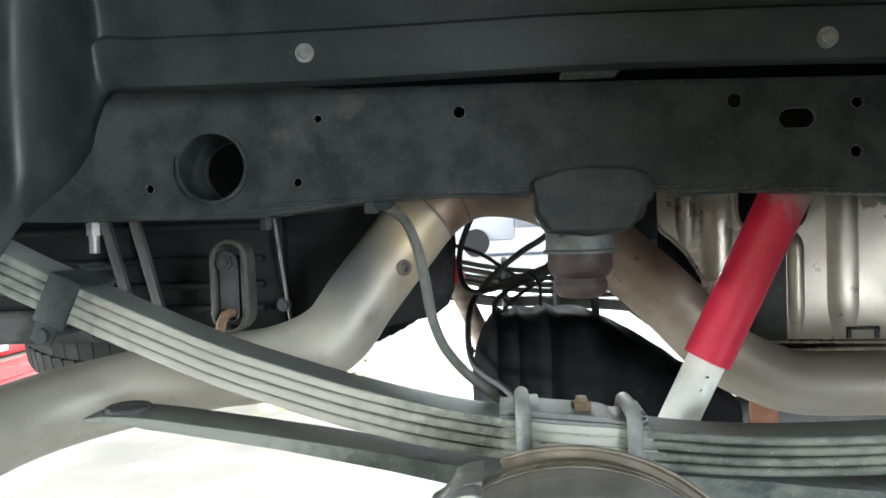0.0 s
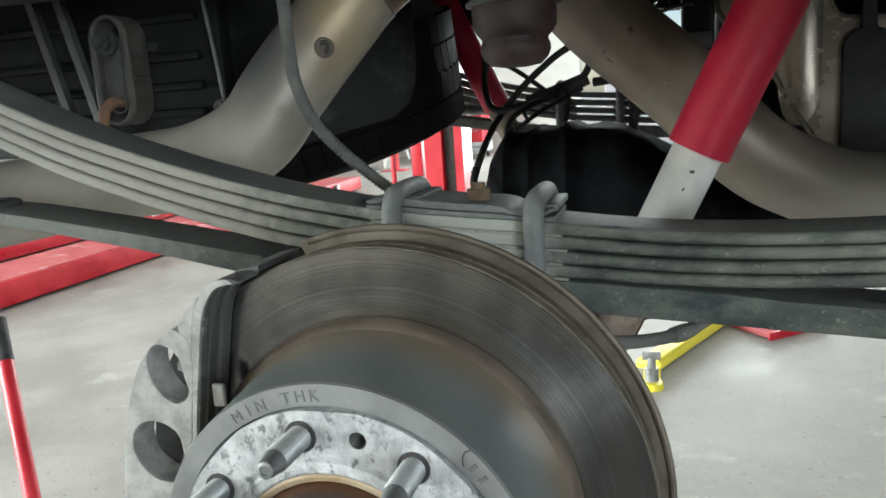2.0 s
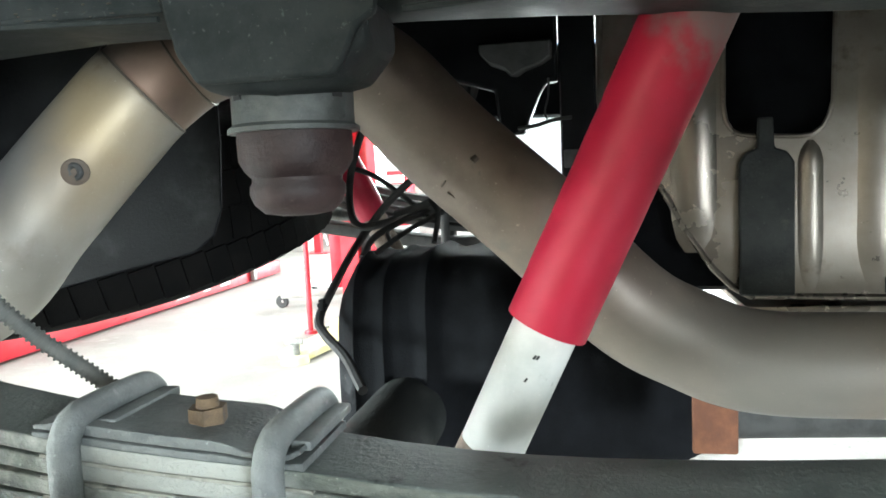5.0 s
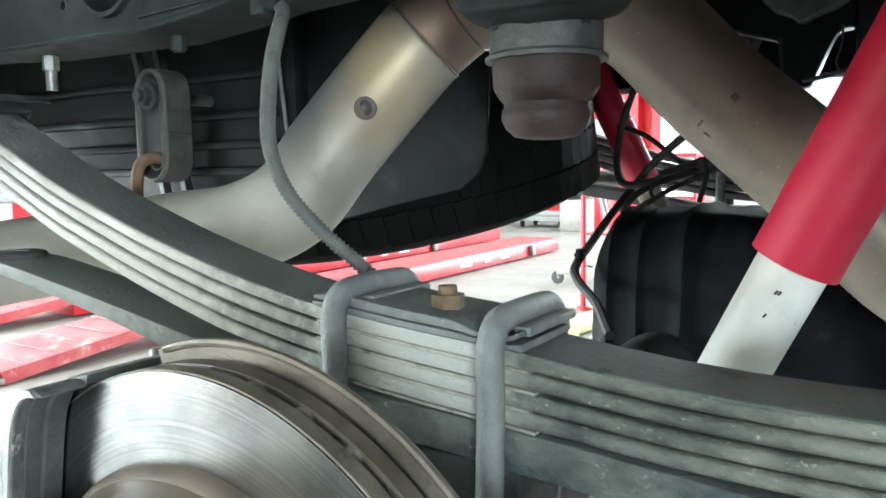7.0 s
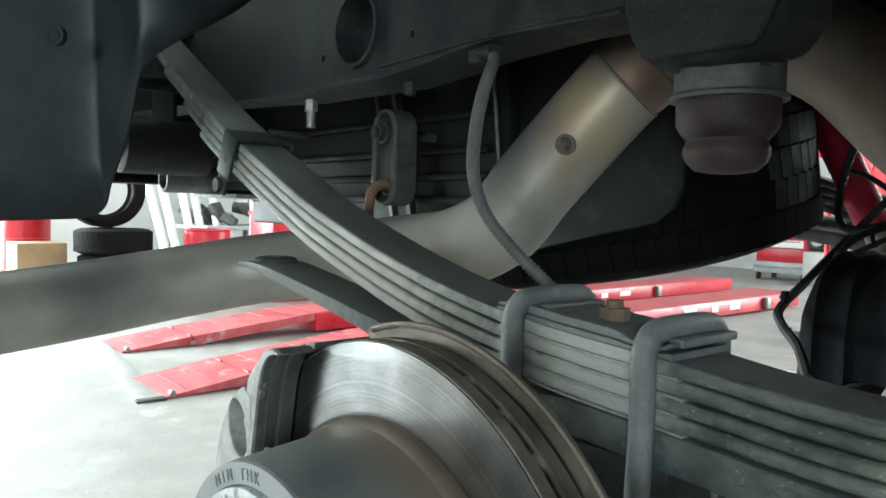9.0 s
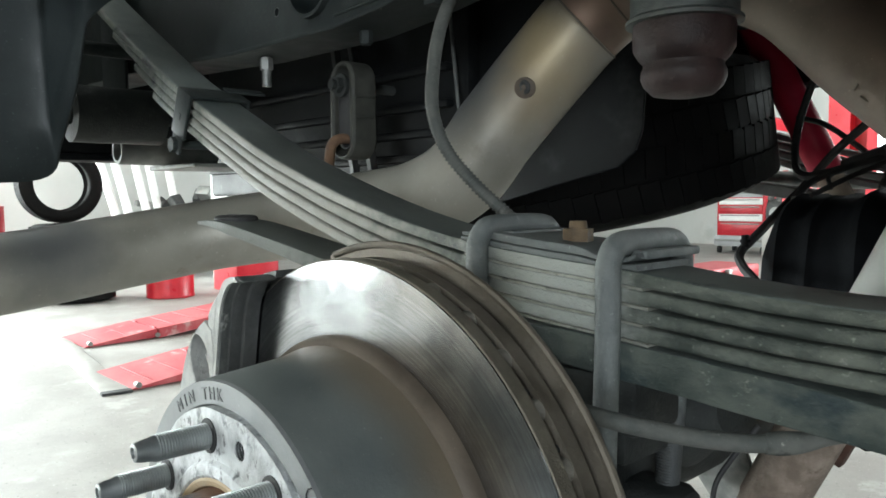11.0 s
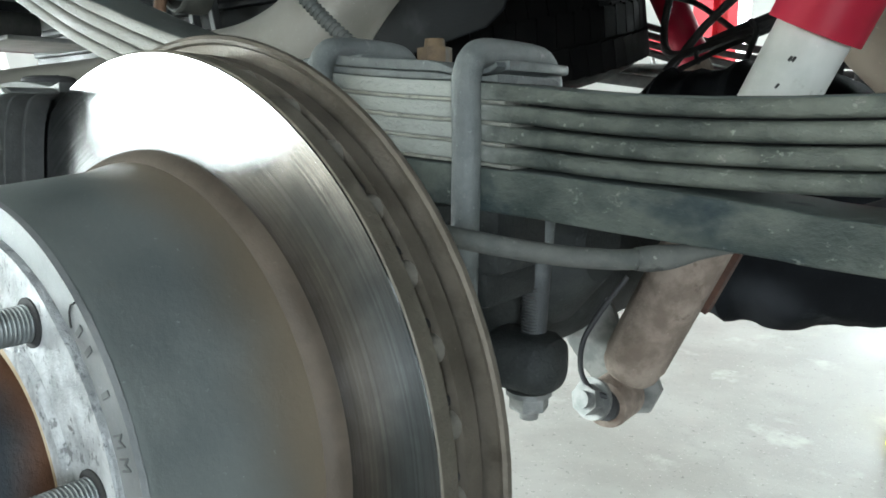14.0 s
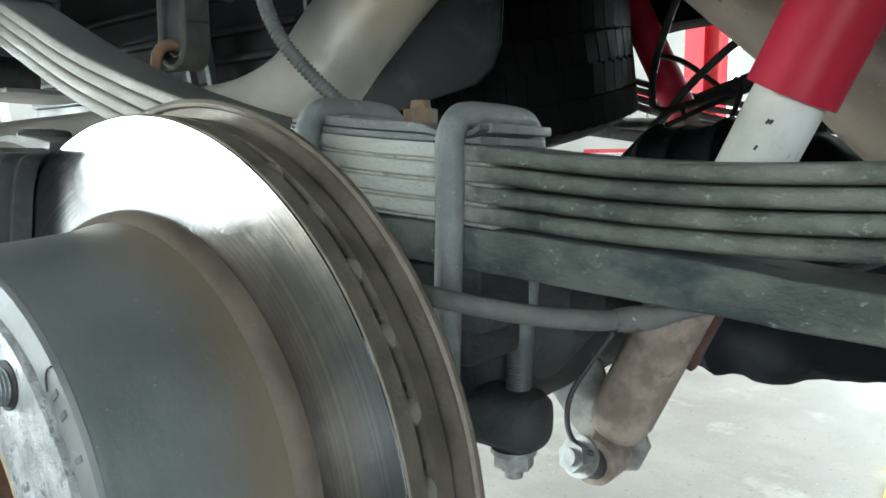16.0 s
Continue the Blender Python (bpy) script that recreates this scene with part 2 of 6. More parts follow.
def concrete():
    m = surface("worn_concrete_floor", (0.238, 0.227, 0.211), (0.318, 0.306, 0.288), 0.64, 0, 2.6, 90, 0.5, (0.365, 0.356, 0.338), 3.2, 0.57, 0.12, speck=0.60, flake=(0.15, 0.145, 0.135), flake_scale=48, flake_at=0.60)
    n, k = m.node_tree.nodes, m.node_tree.links
    p = n["Principled BSDF"]
    src = p.inputs["Base Color"].links[0].from_socket
    co = n.new("ShaderNodeTexCoord")
    vor = n.new("ShaderNodeTexVoronoi")
    vor.feature, vor.inputs["Scale"].default_value = "DISTANCE_TO_EDGE", 0.35
    wob = n.new("ShaderNodeTexNoise")
    wob.inputs["Scale"].default_value, wob.inputs["Detail"].default_value = 2.5, 5
    k.new(co.outputs["Object"], wob.inputs["Vector"])
    add = n.new("ShaderNodeVectorMath")
    add.operation = "MULTIPLY_ADD"
    add.inputs[1].default_value = (0.9, 0.9, 0.9)
    k.new(wob.outputs["Color"], add.inputs[0])
    k.new(co.outputs["Object"], add.inputs[2])
    k.new(add.outputs[0], vor.inputs["Vector"])
    edge = n.new("ShaderNodeMapRange")
    edge.inputs["From Max"].default_value = 0.006
    edge.inputs["To Min"].default_value, edge.inputs["To Max"].default_value = 0.94, 1.0
    k.new(vor.outputs["Distance"], edge.inputs["Value"])
    oil = n.new("ShaderNodeTexNoise")
    oil.inputs["Scale"].default_value, oil.inputs["Detail"].default_value = 1.1, 8
    k.new(co.outputs["Object"], oil.inputs["Vector"])
    spot = n.new("ShaderNodeMapRange")
    spot.inputs["From Min"].default_value, spot.inputs["From Max"].default_value = 0.60, 0.74
    spot.inputs["To Min"].default_value, spot.inputs["To Max"].default_value = 1.0, 0.72
    k.new(oil.outputs["Fac"], spot.inputs["Value"])
    mul = n.new("ShaderNodeMath")
    mul.operation = "MULTIPLY"
    k.new(edge.outputs["Result"], mul.inputs[0])
    k.new(spot.outputs["Result"], mul.inputs[1])
    mx = n.new("ShaderNodeMix")
    mx.data_type, mx.blend_type = "RGBA", "MULTIPLY"
    mx.inputs["Factor"].default_value = 1.0
    k.new(src, mx.inputs["A"])
    k.new(mul.outputs[0], mx.inputs["B"])
    k.new(mx.outputs["Result"], p.inputs["Base Color"])
    return m


M["floor"] = concrete()
# dark floor colour stands in for shade beside the truck
M["shade_floor"] = surface("shaded_concrete", (0.034, 0.031, 0.027), (0.060, 0.055, 0.048), 0.7, 0, 1.6, 40, 0.1, (0.034, 0.030, 0.026), 1.2, 0.58)
M["crud"] = surface("dried_brown_mud", (0.035, 0.030, 0.022), (0.085, 0.072, 0.052), 0.95, 0, 60, 500, 0.6)


def wear_shade_patch(m, centre, reach, tint, amount):
    """A ragged patch of tint round a place: rubbed, muddy, or shade put into colour."""
    n, k = m.node_tree.nodes, m.node_tree.links
    p = n["Principled BSDF"]
    src = p.inputs["Base Color"].links[0].from_socket
    co = n.new("ShaderNodeTexCoord")
    wob = n.new("ShaderNodeTexNoise")
    wob.inputs["Scale"].default_value, wob.inputs["Detail"].default_value = 60, 6
    k.new(co.outputs["Object"], wob.inputs["Vector"])
    d = n.new("ShaderNodeVectorMath")
    d.operation = "DISTANCE"
    d.inputs[1].default_value = centre
    k.new(co.outputs["Object"], d.inputs[0])
    ad = n.new("ShaderNodeMath")
    ad.operation = "MULTIPLY_ADD"
    ad.inputs[1].default_value = reach
    k.new(wob.outputs["Fac"], ad.inputs[0])
    k.new(d.outputs["Value"], ad.inputs[2])
    r = n.new("ShaderNodeMapRange")
    r.interpolation_type = "SMOOTHSTEP"
    r.inputs["From Min"].default_value, r.inputs["From Max"].default_value = reach * 0.9, reach * 1.5
    r.inputs["To Min"].default_value, r.inputs["To Max"].default_value = amount, 0.0
    k.new(ad.outputs[0], r.inputs["Value"])
    x = n.new("ShaderNodeMix")
    x.data_type = "RGBA"
    x.inputs["B"].default_value = (*tint, 1)
    k.new(r.outputs["Result"], x.inputs["Factor"])
    k.new(src, x.inputs["A"])
    k.new(x.outputs["Result"], p.inputs["Base Color"])


# pale wear and dust at the clamp, light from the left put in too
wear_shade_patch(M["spring"], (0.015, 0.235, 0.925), 0.10, (0.35, 0.365, 0.335), 0.85)
# shade low on the u-bolt leg put into its colour
wear_shade_patch(M["ubolt"], (0.075, 0.3065, 0.79), 0.075, (0.045, 0.048, 0.05), 0.95)
wear_shade_patch(M["overload"], (-0.42, 0.26, 0.95), 0.22, (0.20, 0.206, 0.19), 0.75)
wear_shade_patch(M["leaf_top"], (-0.30, 0.26, 0.99), 0.26, (0.10, 0.106, 0.098), 0.6)
wear_shade_patch(M["boot"], (0.356, 0.404, 1.215), 0.080, (0.25, 0.20, 0.185), 0.9)
wear_shade_patch(M["spring"], (-0.35, 0.235, 1.0), 0.30, (0.29, 0.278, 0.245), 0.8)


HUB = Vector((0.0, 0.0, 0.78))


def turned_metal(name, a, b, rough, aniso, groove, tint=None, tint_at=(0.0, 0.0)):
    """Metal turned or worn about the hub's axis: rings by the distance from that axis."""
    m = surface(name, a, b, rough, 1.0, 40, 500, 0.0, rough_var=0.015)
    n, k = m.node_tree.nodes, m.node_tree.links
    p = n["Principled BSDF"]
    co = n.new("ShaderNodeTexCoord")
    sub = n.new("ShaderNodeVectorMath")
    sub.operation = "SUBTRACT"
    sub.inputs[1].default_value = HUB
    k.new(co.outputs["Object"], sub.inputs[0])
    flat = n.new("ShaderNodeVectorMath")
    flat.operation = "MULTIPLY"
    flat.inputs[1].default_value = (1, 0, 1)
    k.new(sub.outputs[0], flat.inputs[0])
    ln = n.new("ShaderNodeVectorMath")
    ln.operation = "LENGTH"
    k.new(flat.outputs[0], ln.inputs[0])
    ring = n.new("ShaderNodeTexNoise")
    ring.noise_dimensions = "1D"
    ring.inputs["Scale"].default_value, ring.inputs["Detail"].default_value, ring.inputs["Roughness"].default_value = 480, 5, 0.7
    k.new(ln.outputs["Value"], ring.inputs["W"])
    bp = n.new("ShaderNodeBump")
    bp.inputs["Strength"].default_value, bp.inputs["Distance"].default_value = groove, 0.0006
    k.new(ring.outputs["Fac"], bp.inputs["Height"])
    k.new(bp.outputs["Normal"], p.inputs["Normal"])
    src = p.inputs["Base Color"].links[0].from_socket
    mr = n.new("ShaderNodeMapRange")
    mr.inputs["From Min"].default_value, mr.inputs["From Max"].default_value = 0.35, 0.65
    mr.inputs["To Min"].default_value, mr.inputs["To Max"].default_value = 0.78, 1.08
    k.new(ring.outputs["Fac"], mr.inputs["Value"])
    mx = n.new("ShaderNodeMix")
    mx.data_type, mx.blend_type = "RGBA", "MULTIPLY"
    mx.inputs["Factor"].default_value = 1.0
    k.new(src, mx.inputs["A"])
    k.new(mr.outputs["Result"], mx.inputs["B"])
    out = mx.outputs["Result"]
    if tint:
        tr = n.new("ShaderNodeMapRange")
        tr.interpolation_type = "SMOOTHSTEP"
        tr.inputs["From Min"].default_value, tr.inputs["From Max"].default_value = tint_at
        k.new(ln.outputs["Value"], tr.inputs["Value"])
        m2 = n.new("ShaderNodeMix")
        m2.data_type = "RGBA"
        m2.inputs["B"].default_value = (*tint, 1)
        k.new(tr.outputs["Result"], m2.inputs["Factor"])
        k.new(out, m2.inputs["A"])
        out = m2.outputs["Result"]
    k.new(out, p.inputs["Base Color"])
    if aniso:
        tg = n.new("ShaderNodeTangent")
        tg.direction_type, tg.axis = "RADIAL", "Y"
        p.inputs["Anisotropic"].default_value, p.inputs["Anisotropic Rotation"].default_value = aniso, 0.25
        k.new(tg.outputs[0], p.inputs["Tangent"])
    return m


M["rust_strip"] = surface("dark_red_rust", (0.040, 0.019, 0.013), (0.085, 0.042, 0.028), 0.85, 0, 60, 400, 0.4)
M["mottled_black"] = surface("mottled_black_shield", (0.003, 0.0035, 0.004), (0.009, 0.010, 0.0105), 0.6, 0.0, 7, 260, 0.3, (0.030, 0.032, 0.032), 5, 0.57, spec=0.16, flake=(0.045, 0.045, 0.042), flake_scale=34, flake_at=0.66)
M["disc"] = turned_metal("worn_brake_disc", (0.30, 0.304, 0.31), (0.40, 0.404, 0.41), 0.165, 1.0, 0.10)
M["disc_rim"] = surface("brown_disc_rim", (0.11, 0.095, 0.075), (0.17, 0.148, 0.12), 0.55, 0.5, 50, 400, 0.3)
M["rim_tan"] = surface("tan_disc_rim", (0.120, 0.106, 0.083), (0.185, 0.165, 0.130), 0.6, 0.3, 40, 300, 0.4, (0.085, 0.075, 0.060), 24, 0.56)
M["letter"] = surface("cast_mark", (0.13, 0.135, 0.138), (0.17, 0.175, 0.178), 0.6, 0.3, 40, 300, 0.2)
M["hat"] = surface("grey_disc_hat", (0.122, 0.140, 0.139), (0.165, 0.182, 0.176), 0.5, 0.35, 14, 300, 0.10, (0.150, 0.138, 0.112), 9, 0.60, speck=0.64)
def root_bloom(m, lo, hi, tint, amount):
    """Brown bloom that grows along the hub's axis with a ragged edge."""
    n, k = m.node_tree.nodes, m.node_tree.links
    p = n["Principled BSDF"]
    src = p.inputs["Base Color"].links[0].from_socket
    co = n.new("ShaderNodeTexCoord")
    wob = n.new("ShaderNodeTexNoise")
    wob.inputs["Scale"].default_value, wob.inputs["Detail"].default_value = 18, 6
    k.new(co.outputs["Object"], wob.inputs["Vector"])
    sep = n.new("ShaderNodeSeparateXYZ")
    k.new(co.outputs["Object"], sep.inputs[0])
    ad = n.new("ShaderNodeMath")
    ad.operation = "MULTIPLY_ADD"
    ad.inputs[1].default_value = 0.03
    k.new(wob.outputs["Fac"], ad.inputs[0])
    k.new(sep.outputs["Y"], ad.inputs[2])
    r = n.new("ShaderNodeMapRange")
    r.interpolation_type = "SMOOTHSTEP"
    r.inputs["From Min"].default_value, r.inputs["From Max"].default_value = lo + 0.015, hi + 0.015
    r.inputs["To Max"].default_value = amount
    k.new(ad.outputs[0], r.inputs["Value"])
    x = n.new("ShaderNodeMix")
    x.data_type = "RGBA"
    x.inputs["B"].default_value = (*tint, 1)
    k.new(r.outputs["Result"], x.inputs["Factor"])
    k.new(src, x.inputs["A"])
    k.new(x.outputs["Result"], p.inputs["Base Color"])


root_bloom(M["hat"], 0.025, 0.07, (0.17, 0.13, 0.085), 0.85)
HUB_RUST = (0.125, 0.055, 0.026)
M["hat_rust"] = surface("rusty_hat_root", (0.075, 0.058, 0.043), (0.12, 0.095, 0.072), 0.65, 0.3, 30, 300, 0.2)
M["hat_face"] = surface("dark_hat_face", (0.19, 0.198, 0.203), (0.26, 0.268, 0.272), 0.55, 0.35, 30, 400, 0.2)
M["hub_face"] = surface("flaking_silver_hub", (0.36, 0.375, 0.385), (0.62, 0.64, 0.65), 0.5, 0.3, 90, 500, 0.8, (0.135, 0.142, 0.148), 85, 0.55, stretch=(1, 1, 0.7), flake=(0.22, 0.225, 0.23), flake_scale=150, flake_at=0.58)
M["hub_dish"] = surface("blue_grey_hub_barrel", (0.024, 0.031, 0.038), (0.050, 0.060, 0.070), 0.5, 0.2, 24, 300, 0.4, (0.15, 0.085, 0.045), 16, 0.63, flake=(0.20, 0.20, 0.19), flake_scale=60, flake_at=0.72)
root_bloom(M["hub_dish"], -0.024, -0.006, HUB_RUST, 0.92)
M["tan_ring"] = surface("tan_rust_dust", (0.34, 0.25, 0.15), (0.46, 0.37, 0.26), 0.75, 0.0, 40, 300, 0.5, (0.24, 0.13, 0.06), 30, 0.58)
M["stud"] = surface("grey_stud_steel", (0.22, 0.235, 0.24), (0.30, 0.315, 0.32), 0.42, 0.7, 70, 500, 0.15)


def exhaust_steel(name, a, b, tints):
    """Warm grey steel with straw and blue heat colours round the weld."""
    m = surface(name, a, b, 0.5, 0.3, 9, 260, 0.12, (0.19, 0.165, 0.135), 12, 0.62, flake=(0.15, 0.135, 0.11), flake_scale=30, flake_at=0.66, speck=0.63)
    n, k = m.node_tree.nodes, m.node_tree.links
    p = n["Principled BSDF"]
    src = p.inputs["Base Color"].links[0].from_socket
    co = n.new("ShaderNodeTexCoord")
    wob = n.new("ShaderNodeTexNoise")
    wob.inputs["Scale"].default_value, wob.inputs["Detail"].default_value = 14, 4
    k.new(co.outputs["Object"], wob.inputs["Vector"])
    for centre, reach, tint, amount in tints:
        d = n.new("ShaderNodeVectorMath")
        d.operation = "DISTANCE"
        d.inputs[1].default_value = centre
        k.new(co.outputs["Object"], d.inputs[0])
        ad = n.new("ShaderNodeMath")
        ad.operation = "MULTIPLY_ADD"
        ad.inputs[1].default_value = 0.06
        k.new(wob.outputs["Fac"], ad.inputs[0])
        k.new(d.outputs["Value"], ad.inputs[2])
        r = n.new("ShaderNodeMapRange")
        r.interpolation_type = "SMOOTHSTEP"
        r.inputs["From Min"].default_value, r.inputs["From Max"].default_value = reach * 0.5, reach + 0.03
        r.inputs["To Min"].default_value, r.inputs["To Max"].default_value = amount, 0.0
        k.new(ad.outputs[0], r.inputs["Value"])
        x = n.new("ShaderNodeMix")
        x.data_type = "RGBA"
        x.inputs["B"].default_value = (*tint, 1)
        k.new(r.outputs["Result"], x.inputs["Factor"])
        k.new(src, x.inputs["A"])
        src = x.outputs["Result"]
    k.new(src, p.inputs["Base Color"])
    return m


# the dark blue heat tint also paints shade on the upper bend
M["exhaust"] = exhaust_steel("aluminised_exhaust_steel", (0.24, 0.228, 0.195), (0.32, 0.303, 0.262),
                             (((-0.205, 0.465, 1.15), 0.110, (0.37, 0.285, 0.150), 0.8), ((-0.1974, 0.4691, 1.1143), 0.052, (0.19, 0.14, 0.08), 0.85), ((-0.265, 0.465, 1.13), 0.105, (0.125, 0.14, 0.16), 0.8),
                              ((-0.69, 0.10, 0.94), 0.11, (0.085, 0.092, 0.10), 0.75), ((-0.70, -0.10, 0.86), 0.12, (0.15, 0.125, 0.10), 0.6)))
M["exhaust_brown"] = exhaust_steel("heat_browned_steel", (0.145, 0.112, 0.088), (0.235, 0.195, 0.155),
                                   (((-0.145, 0.49, 1.165), 0.080, (0.42, 0.28, 0.21), 0.9), ((-0.112, 0.50, 1.150), 0.050, (0.05, 0.038, 0.03), 0.9),
                                    ((0.03, 0.54, 1.15), 0.05, (0.24, 0.21, 0.17), 0.6), ((0.30, 0.59, 0.93), 0.09, (0.24, 0.215, 0.18), 0.7), ((0.42, 0.60, 0.90), 0.14, (0.21, 0.205, 0.185), 0.75), ((0.70, 0.62, 0.90), 0.25, (0.23, 0.225, 0.205), 0.8)))

# ---- building helpers ----


def smooth_line(pts, n=8):
    """A Catmull-Rom line through the points."""
    p = [Vector(q) for q in pts]
    p = [2 * p[0] - p[1]] + p + [2 * p[-1] - p[-2]]
    out = []
    for a, b, c, d in zip(p, p[1:], p[2:], p[3:]):
        for i in range(n):
            t = i / n
            out.append(0.5 * (2 * b + (c - a) * t + (2 * a - 5 * b + 4 * c - d) * t * t + (3 * b - a - 3 * c + d) * t ** 3))
    out.append(p[-2])
    return out


def add_tube(bm, line, radius, seg=16, caps=True):
    """A tube along a line; radius is a number or a function of (share of the way)."""
    line = [Vector(p) for p in line]
    up, rings = None, []
    for i, p in enumerate(line):
        d = (line[min(i + 1, len(line) - 1)] - line[max(i - 1, 0)]).normalized()
        if up is None:
            up = d.orthogonal().normalized()
        up = (up - d * up.dot(d)).normalized()
        side = d.cross(up)
        r = radius(i / (len(line) - 1)) if callable(radius) else radius
        rings.append([bm.verts.new(p + (up * math.cos(a) + side * math.sin(a)) * r) for a in (2 * math.pi * j / seg for j in range(seg))])
    for a, b in zip(rings, rings[1:]):
        for j in range(seg):
            bm.faces.new((a[j], a[(j + 1) % seg], b[(j + 1) % seg], b[j]))
    if caps:
        bm.faces.new(rings[0][::-1])
        bm.faces.new(rings[-1])
    return bm


def add_cyl(bm, a, b, r0, r1=None, seg=24):
    r1 = r0 if r1 is None else r1
    return add_tube(bm, [a, b], lambda s: r0 + (r1 - r0) * s, seg)


def add_lathe(bm, profile, origin, axis="y", seg=64, close=False):
    """Turn (radius, along) pairs about an axis through origin."""
    o = Vector(origin)
    rings = []
    for r, h in profile:
        ring = []
        for j in range(seg):
            c, s = math.cos(2 * math.pi * j / seg) * r, math.sin(2 * math.pi * j / seg) * r
            ring.append(bm.verts.new(o + {"y": Vector((c, h, s)), "z": Vector((c, s, h)), "x": Vector((h, c, s))}[axis]))
        rings.append(ring)
    pairs = list(zip(rings, rings[1:])) + ([(rings[-1], rings[0])] if close else [])
    for a, b in pairs:
        for j in range(seg):
            bm.faces.new((a[j], a[(j + 1) % seg], b[(j + 1) % seg], b[j]))
    if not close:
        for ring in (rings[0], rings[-1]):
            bm.faces.new(ring)
    return bm


def add_box(bm, x0, x1, y0, y1, z0, z1, bevel=0.0, turn=None):
    m = Matrix.Translation(((x0 + x1) / 2, (y0 + y1) / 2, (z0 + z1) / 2)) @ Matrix.Diagonal((x1 - x0, y1 - y0, z1 - z0, 1))
    made = bmesh.ops.create_cube(bm, size=1, matrix=m)["verts"]
    if bevel:
        edges = list({e for v in made for e in v.link_edges})
        made = bmesh.ops.bevel(bm, geom=edges, offset=bevel, segments=2, affect="EDGES", profile=0.5)["verts"] + [v for v in made if v.is_valid]
    if turn:
        bmesh.ops.transform(bm, matrix=turn, verts=list({v for v in made if v.is_valid}))
    return bm


def circle(x, z, r, n=20, r2=None):
    return [(x + r * math.cos(2 * math.pi * i / n), z + (r2 or r) * math.sin(2 * math.pi * i / n)) for i in range(n)]


def add_plate(bm, outline, holes, y0, y1, m=None):
    """A plate in x and z with holes through it, from y0 to y1."""
    tmp = bmesh.new()
    for loop in (outline, *holes):
        vs = [tmp.verts.new((x, y0, z)) for x, z in loop]
        for a, b in zip(vs, vs[1:] + vs[:1]):
            tmp.edges.new((a, b))
    bmesh.ops.triangle_fill(tmp, use_beauty=True, use_dissolve=False, edges=tmp.edges[:])
    got = bmesh.ops.extrude_face_region(tmp, geom=tmp.faces[:])
    bmesh.ops.translate(tmp, vec=(0, y1 - y0, 0), verts=[g for g in got["geom"] if isinstance(g, bmesh.types.BMVert)])
    if m:
        bmesh.ops.transform(tmp, matrix=m, verts=tmp.verts[:])
    me = bpy.data.meshes.new("tmp")
    tmp.to_mesh(me)
    tmp.free()
    bm.from_mesh(me)
    bpy.data.meshes.remove(me)
    return bm


def add_leaf(bm, line, thick, y0, y1, round_by=0.003):
    """A flat spring leaf: line is its top in (x, z); the section has rounded edges."""
    pts = [Vector((p[0], 0, p[1])) for p in line]
    rings = []
    for i, p in enumerate(pts):
        d = (pts[min(i + 1, len(pts) - 1)] - pts[max(i - 1, 0)]).normalized()
        nrm = Vector((-d.z, 0, d.x))
        deep = thick(p.x) if callable(thick) else thick
        r = min(round_by(p.x) if callable(round_by) else round_by, deep / 2.01)
        sec = []
        for cy, cz, a0 in ((y1 - r, -r, 0), (y0 + r, -r, 90), (y0 + r, r - deep, 180), (y1 - r, r - deep, 270)):
            for a in (a0, a0 + 22.5, a0 + 45, a0 + 67.5, a0 + 90):
                sec.append((cy + r * math.cos(radians(a)), cz + r * math.sin(radians(a))))
        rings.append([bm.verts.new((p.x + nrm.x * h, y, p.z + nrm.z * h)) for y, h in sec])
    k = len(rings[0])
    for a, b in zip(rings, rings[1:]):
        for j in range(k):
            bm.faces.new((a[j], a[(j + 1) % k], b[(j + 1) % k], b[j]))
    bm.faces.new(rings[0][::-1])
    bm.faces.new(rings[-1])
    return bm


def add_loft(bm, sections, n=28, power=2.6, axis="x"):
    """Rounded cross-sections (along, centre y, centre z, half width, half height) joined into a skin."""
    rings = []
    for x, cy, cz, w, h in sections:
        ring = []
        for i in range(n):
            a = 2 * math.pi * i / n
            c, s = math.cos(a), math.sin(a)
            u = math.copysign(abs(c) ** (2 / power), c) * w
            v = math.copysign(abs(s) ** (2 / power), s) * h
            ring.append(bm.verts.new((x, cy + u, cz + v)))
        rings.append(ring)
    for a, b in zip(rings, rings[1:]):
        for j in range(n):
            bm.faces.new((a[j], a[(j + 1) % n], b[(j + 1) % n], b[j]))
    bm.faces.new(rings[0][::-1])
    bm.faces.new(rings[-1])
    return bm


def hexagon(bm, a, b, r):
    return add_cyl(bm, a, b, r, r, 6)


def thing(name, base, label, category, group="", kind=""):
    ob = new(name)
    ob.location = base
    ob.empty_display_size = 0.05
    return tagged(ob, label, category, group, kind)


def part(name, bm, material, parent=None, label="", sharp=35):
    """One mesh object in world measures, under a thing or a part."""
    bmesh.ops.recalc_face_normals(bm, faces=bm.faces[:])
    me = bpy.data.meshes.new(name)
    bm.to_mesh(me)
    bm.free()
    me.materials.append(material)
    me.shade_smooth()
    me.set_sharp_from_angle(angle=radians(sharp))
    ob = new(name, me)
    if parent:
        ob.parent = parent
        ob.matrix_parent_inverse = Matrix.Translation(-parent.location)
    if label:
        tagged(ob, label)
    return ob


B = bmesh.new

# ---- the building ----
WX0, WX1, WY0, WY1, TOP = -11.0, 9.0, -9.0, 14.0, 4.8


def structure(name, bm, material, label, category, parent=None):
    return tagged(part(name, bm, material, parent), label, category, "", "structure")


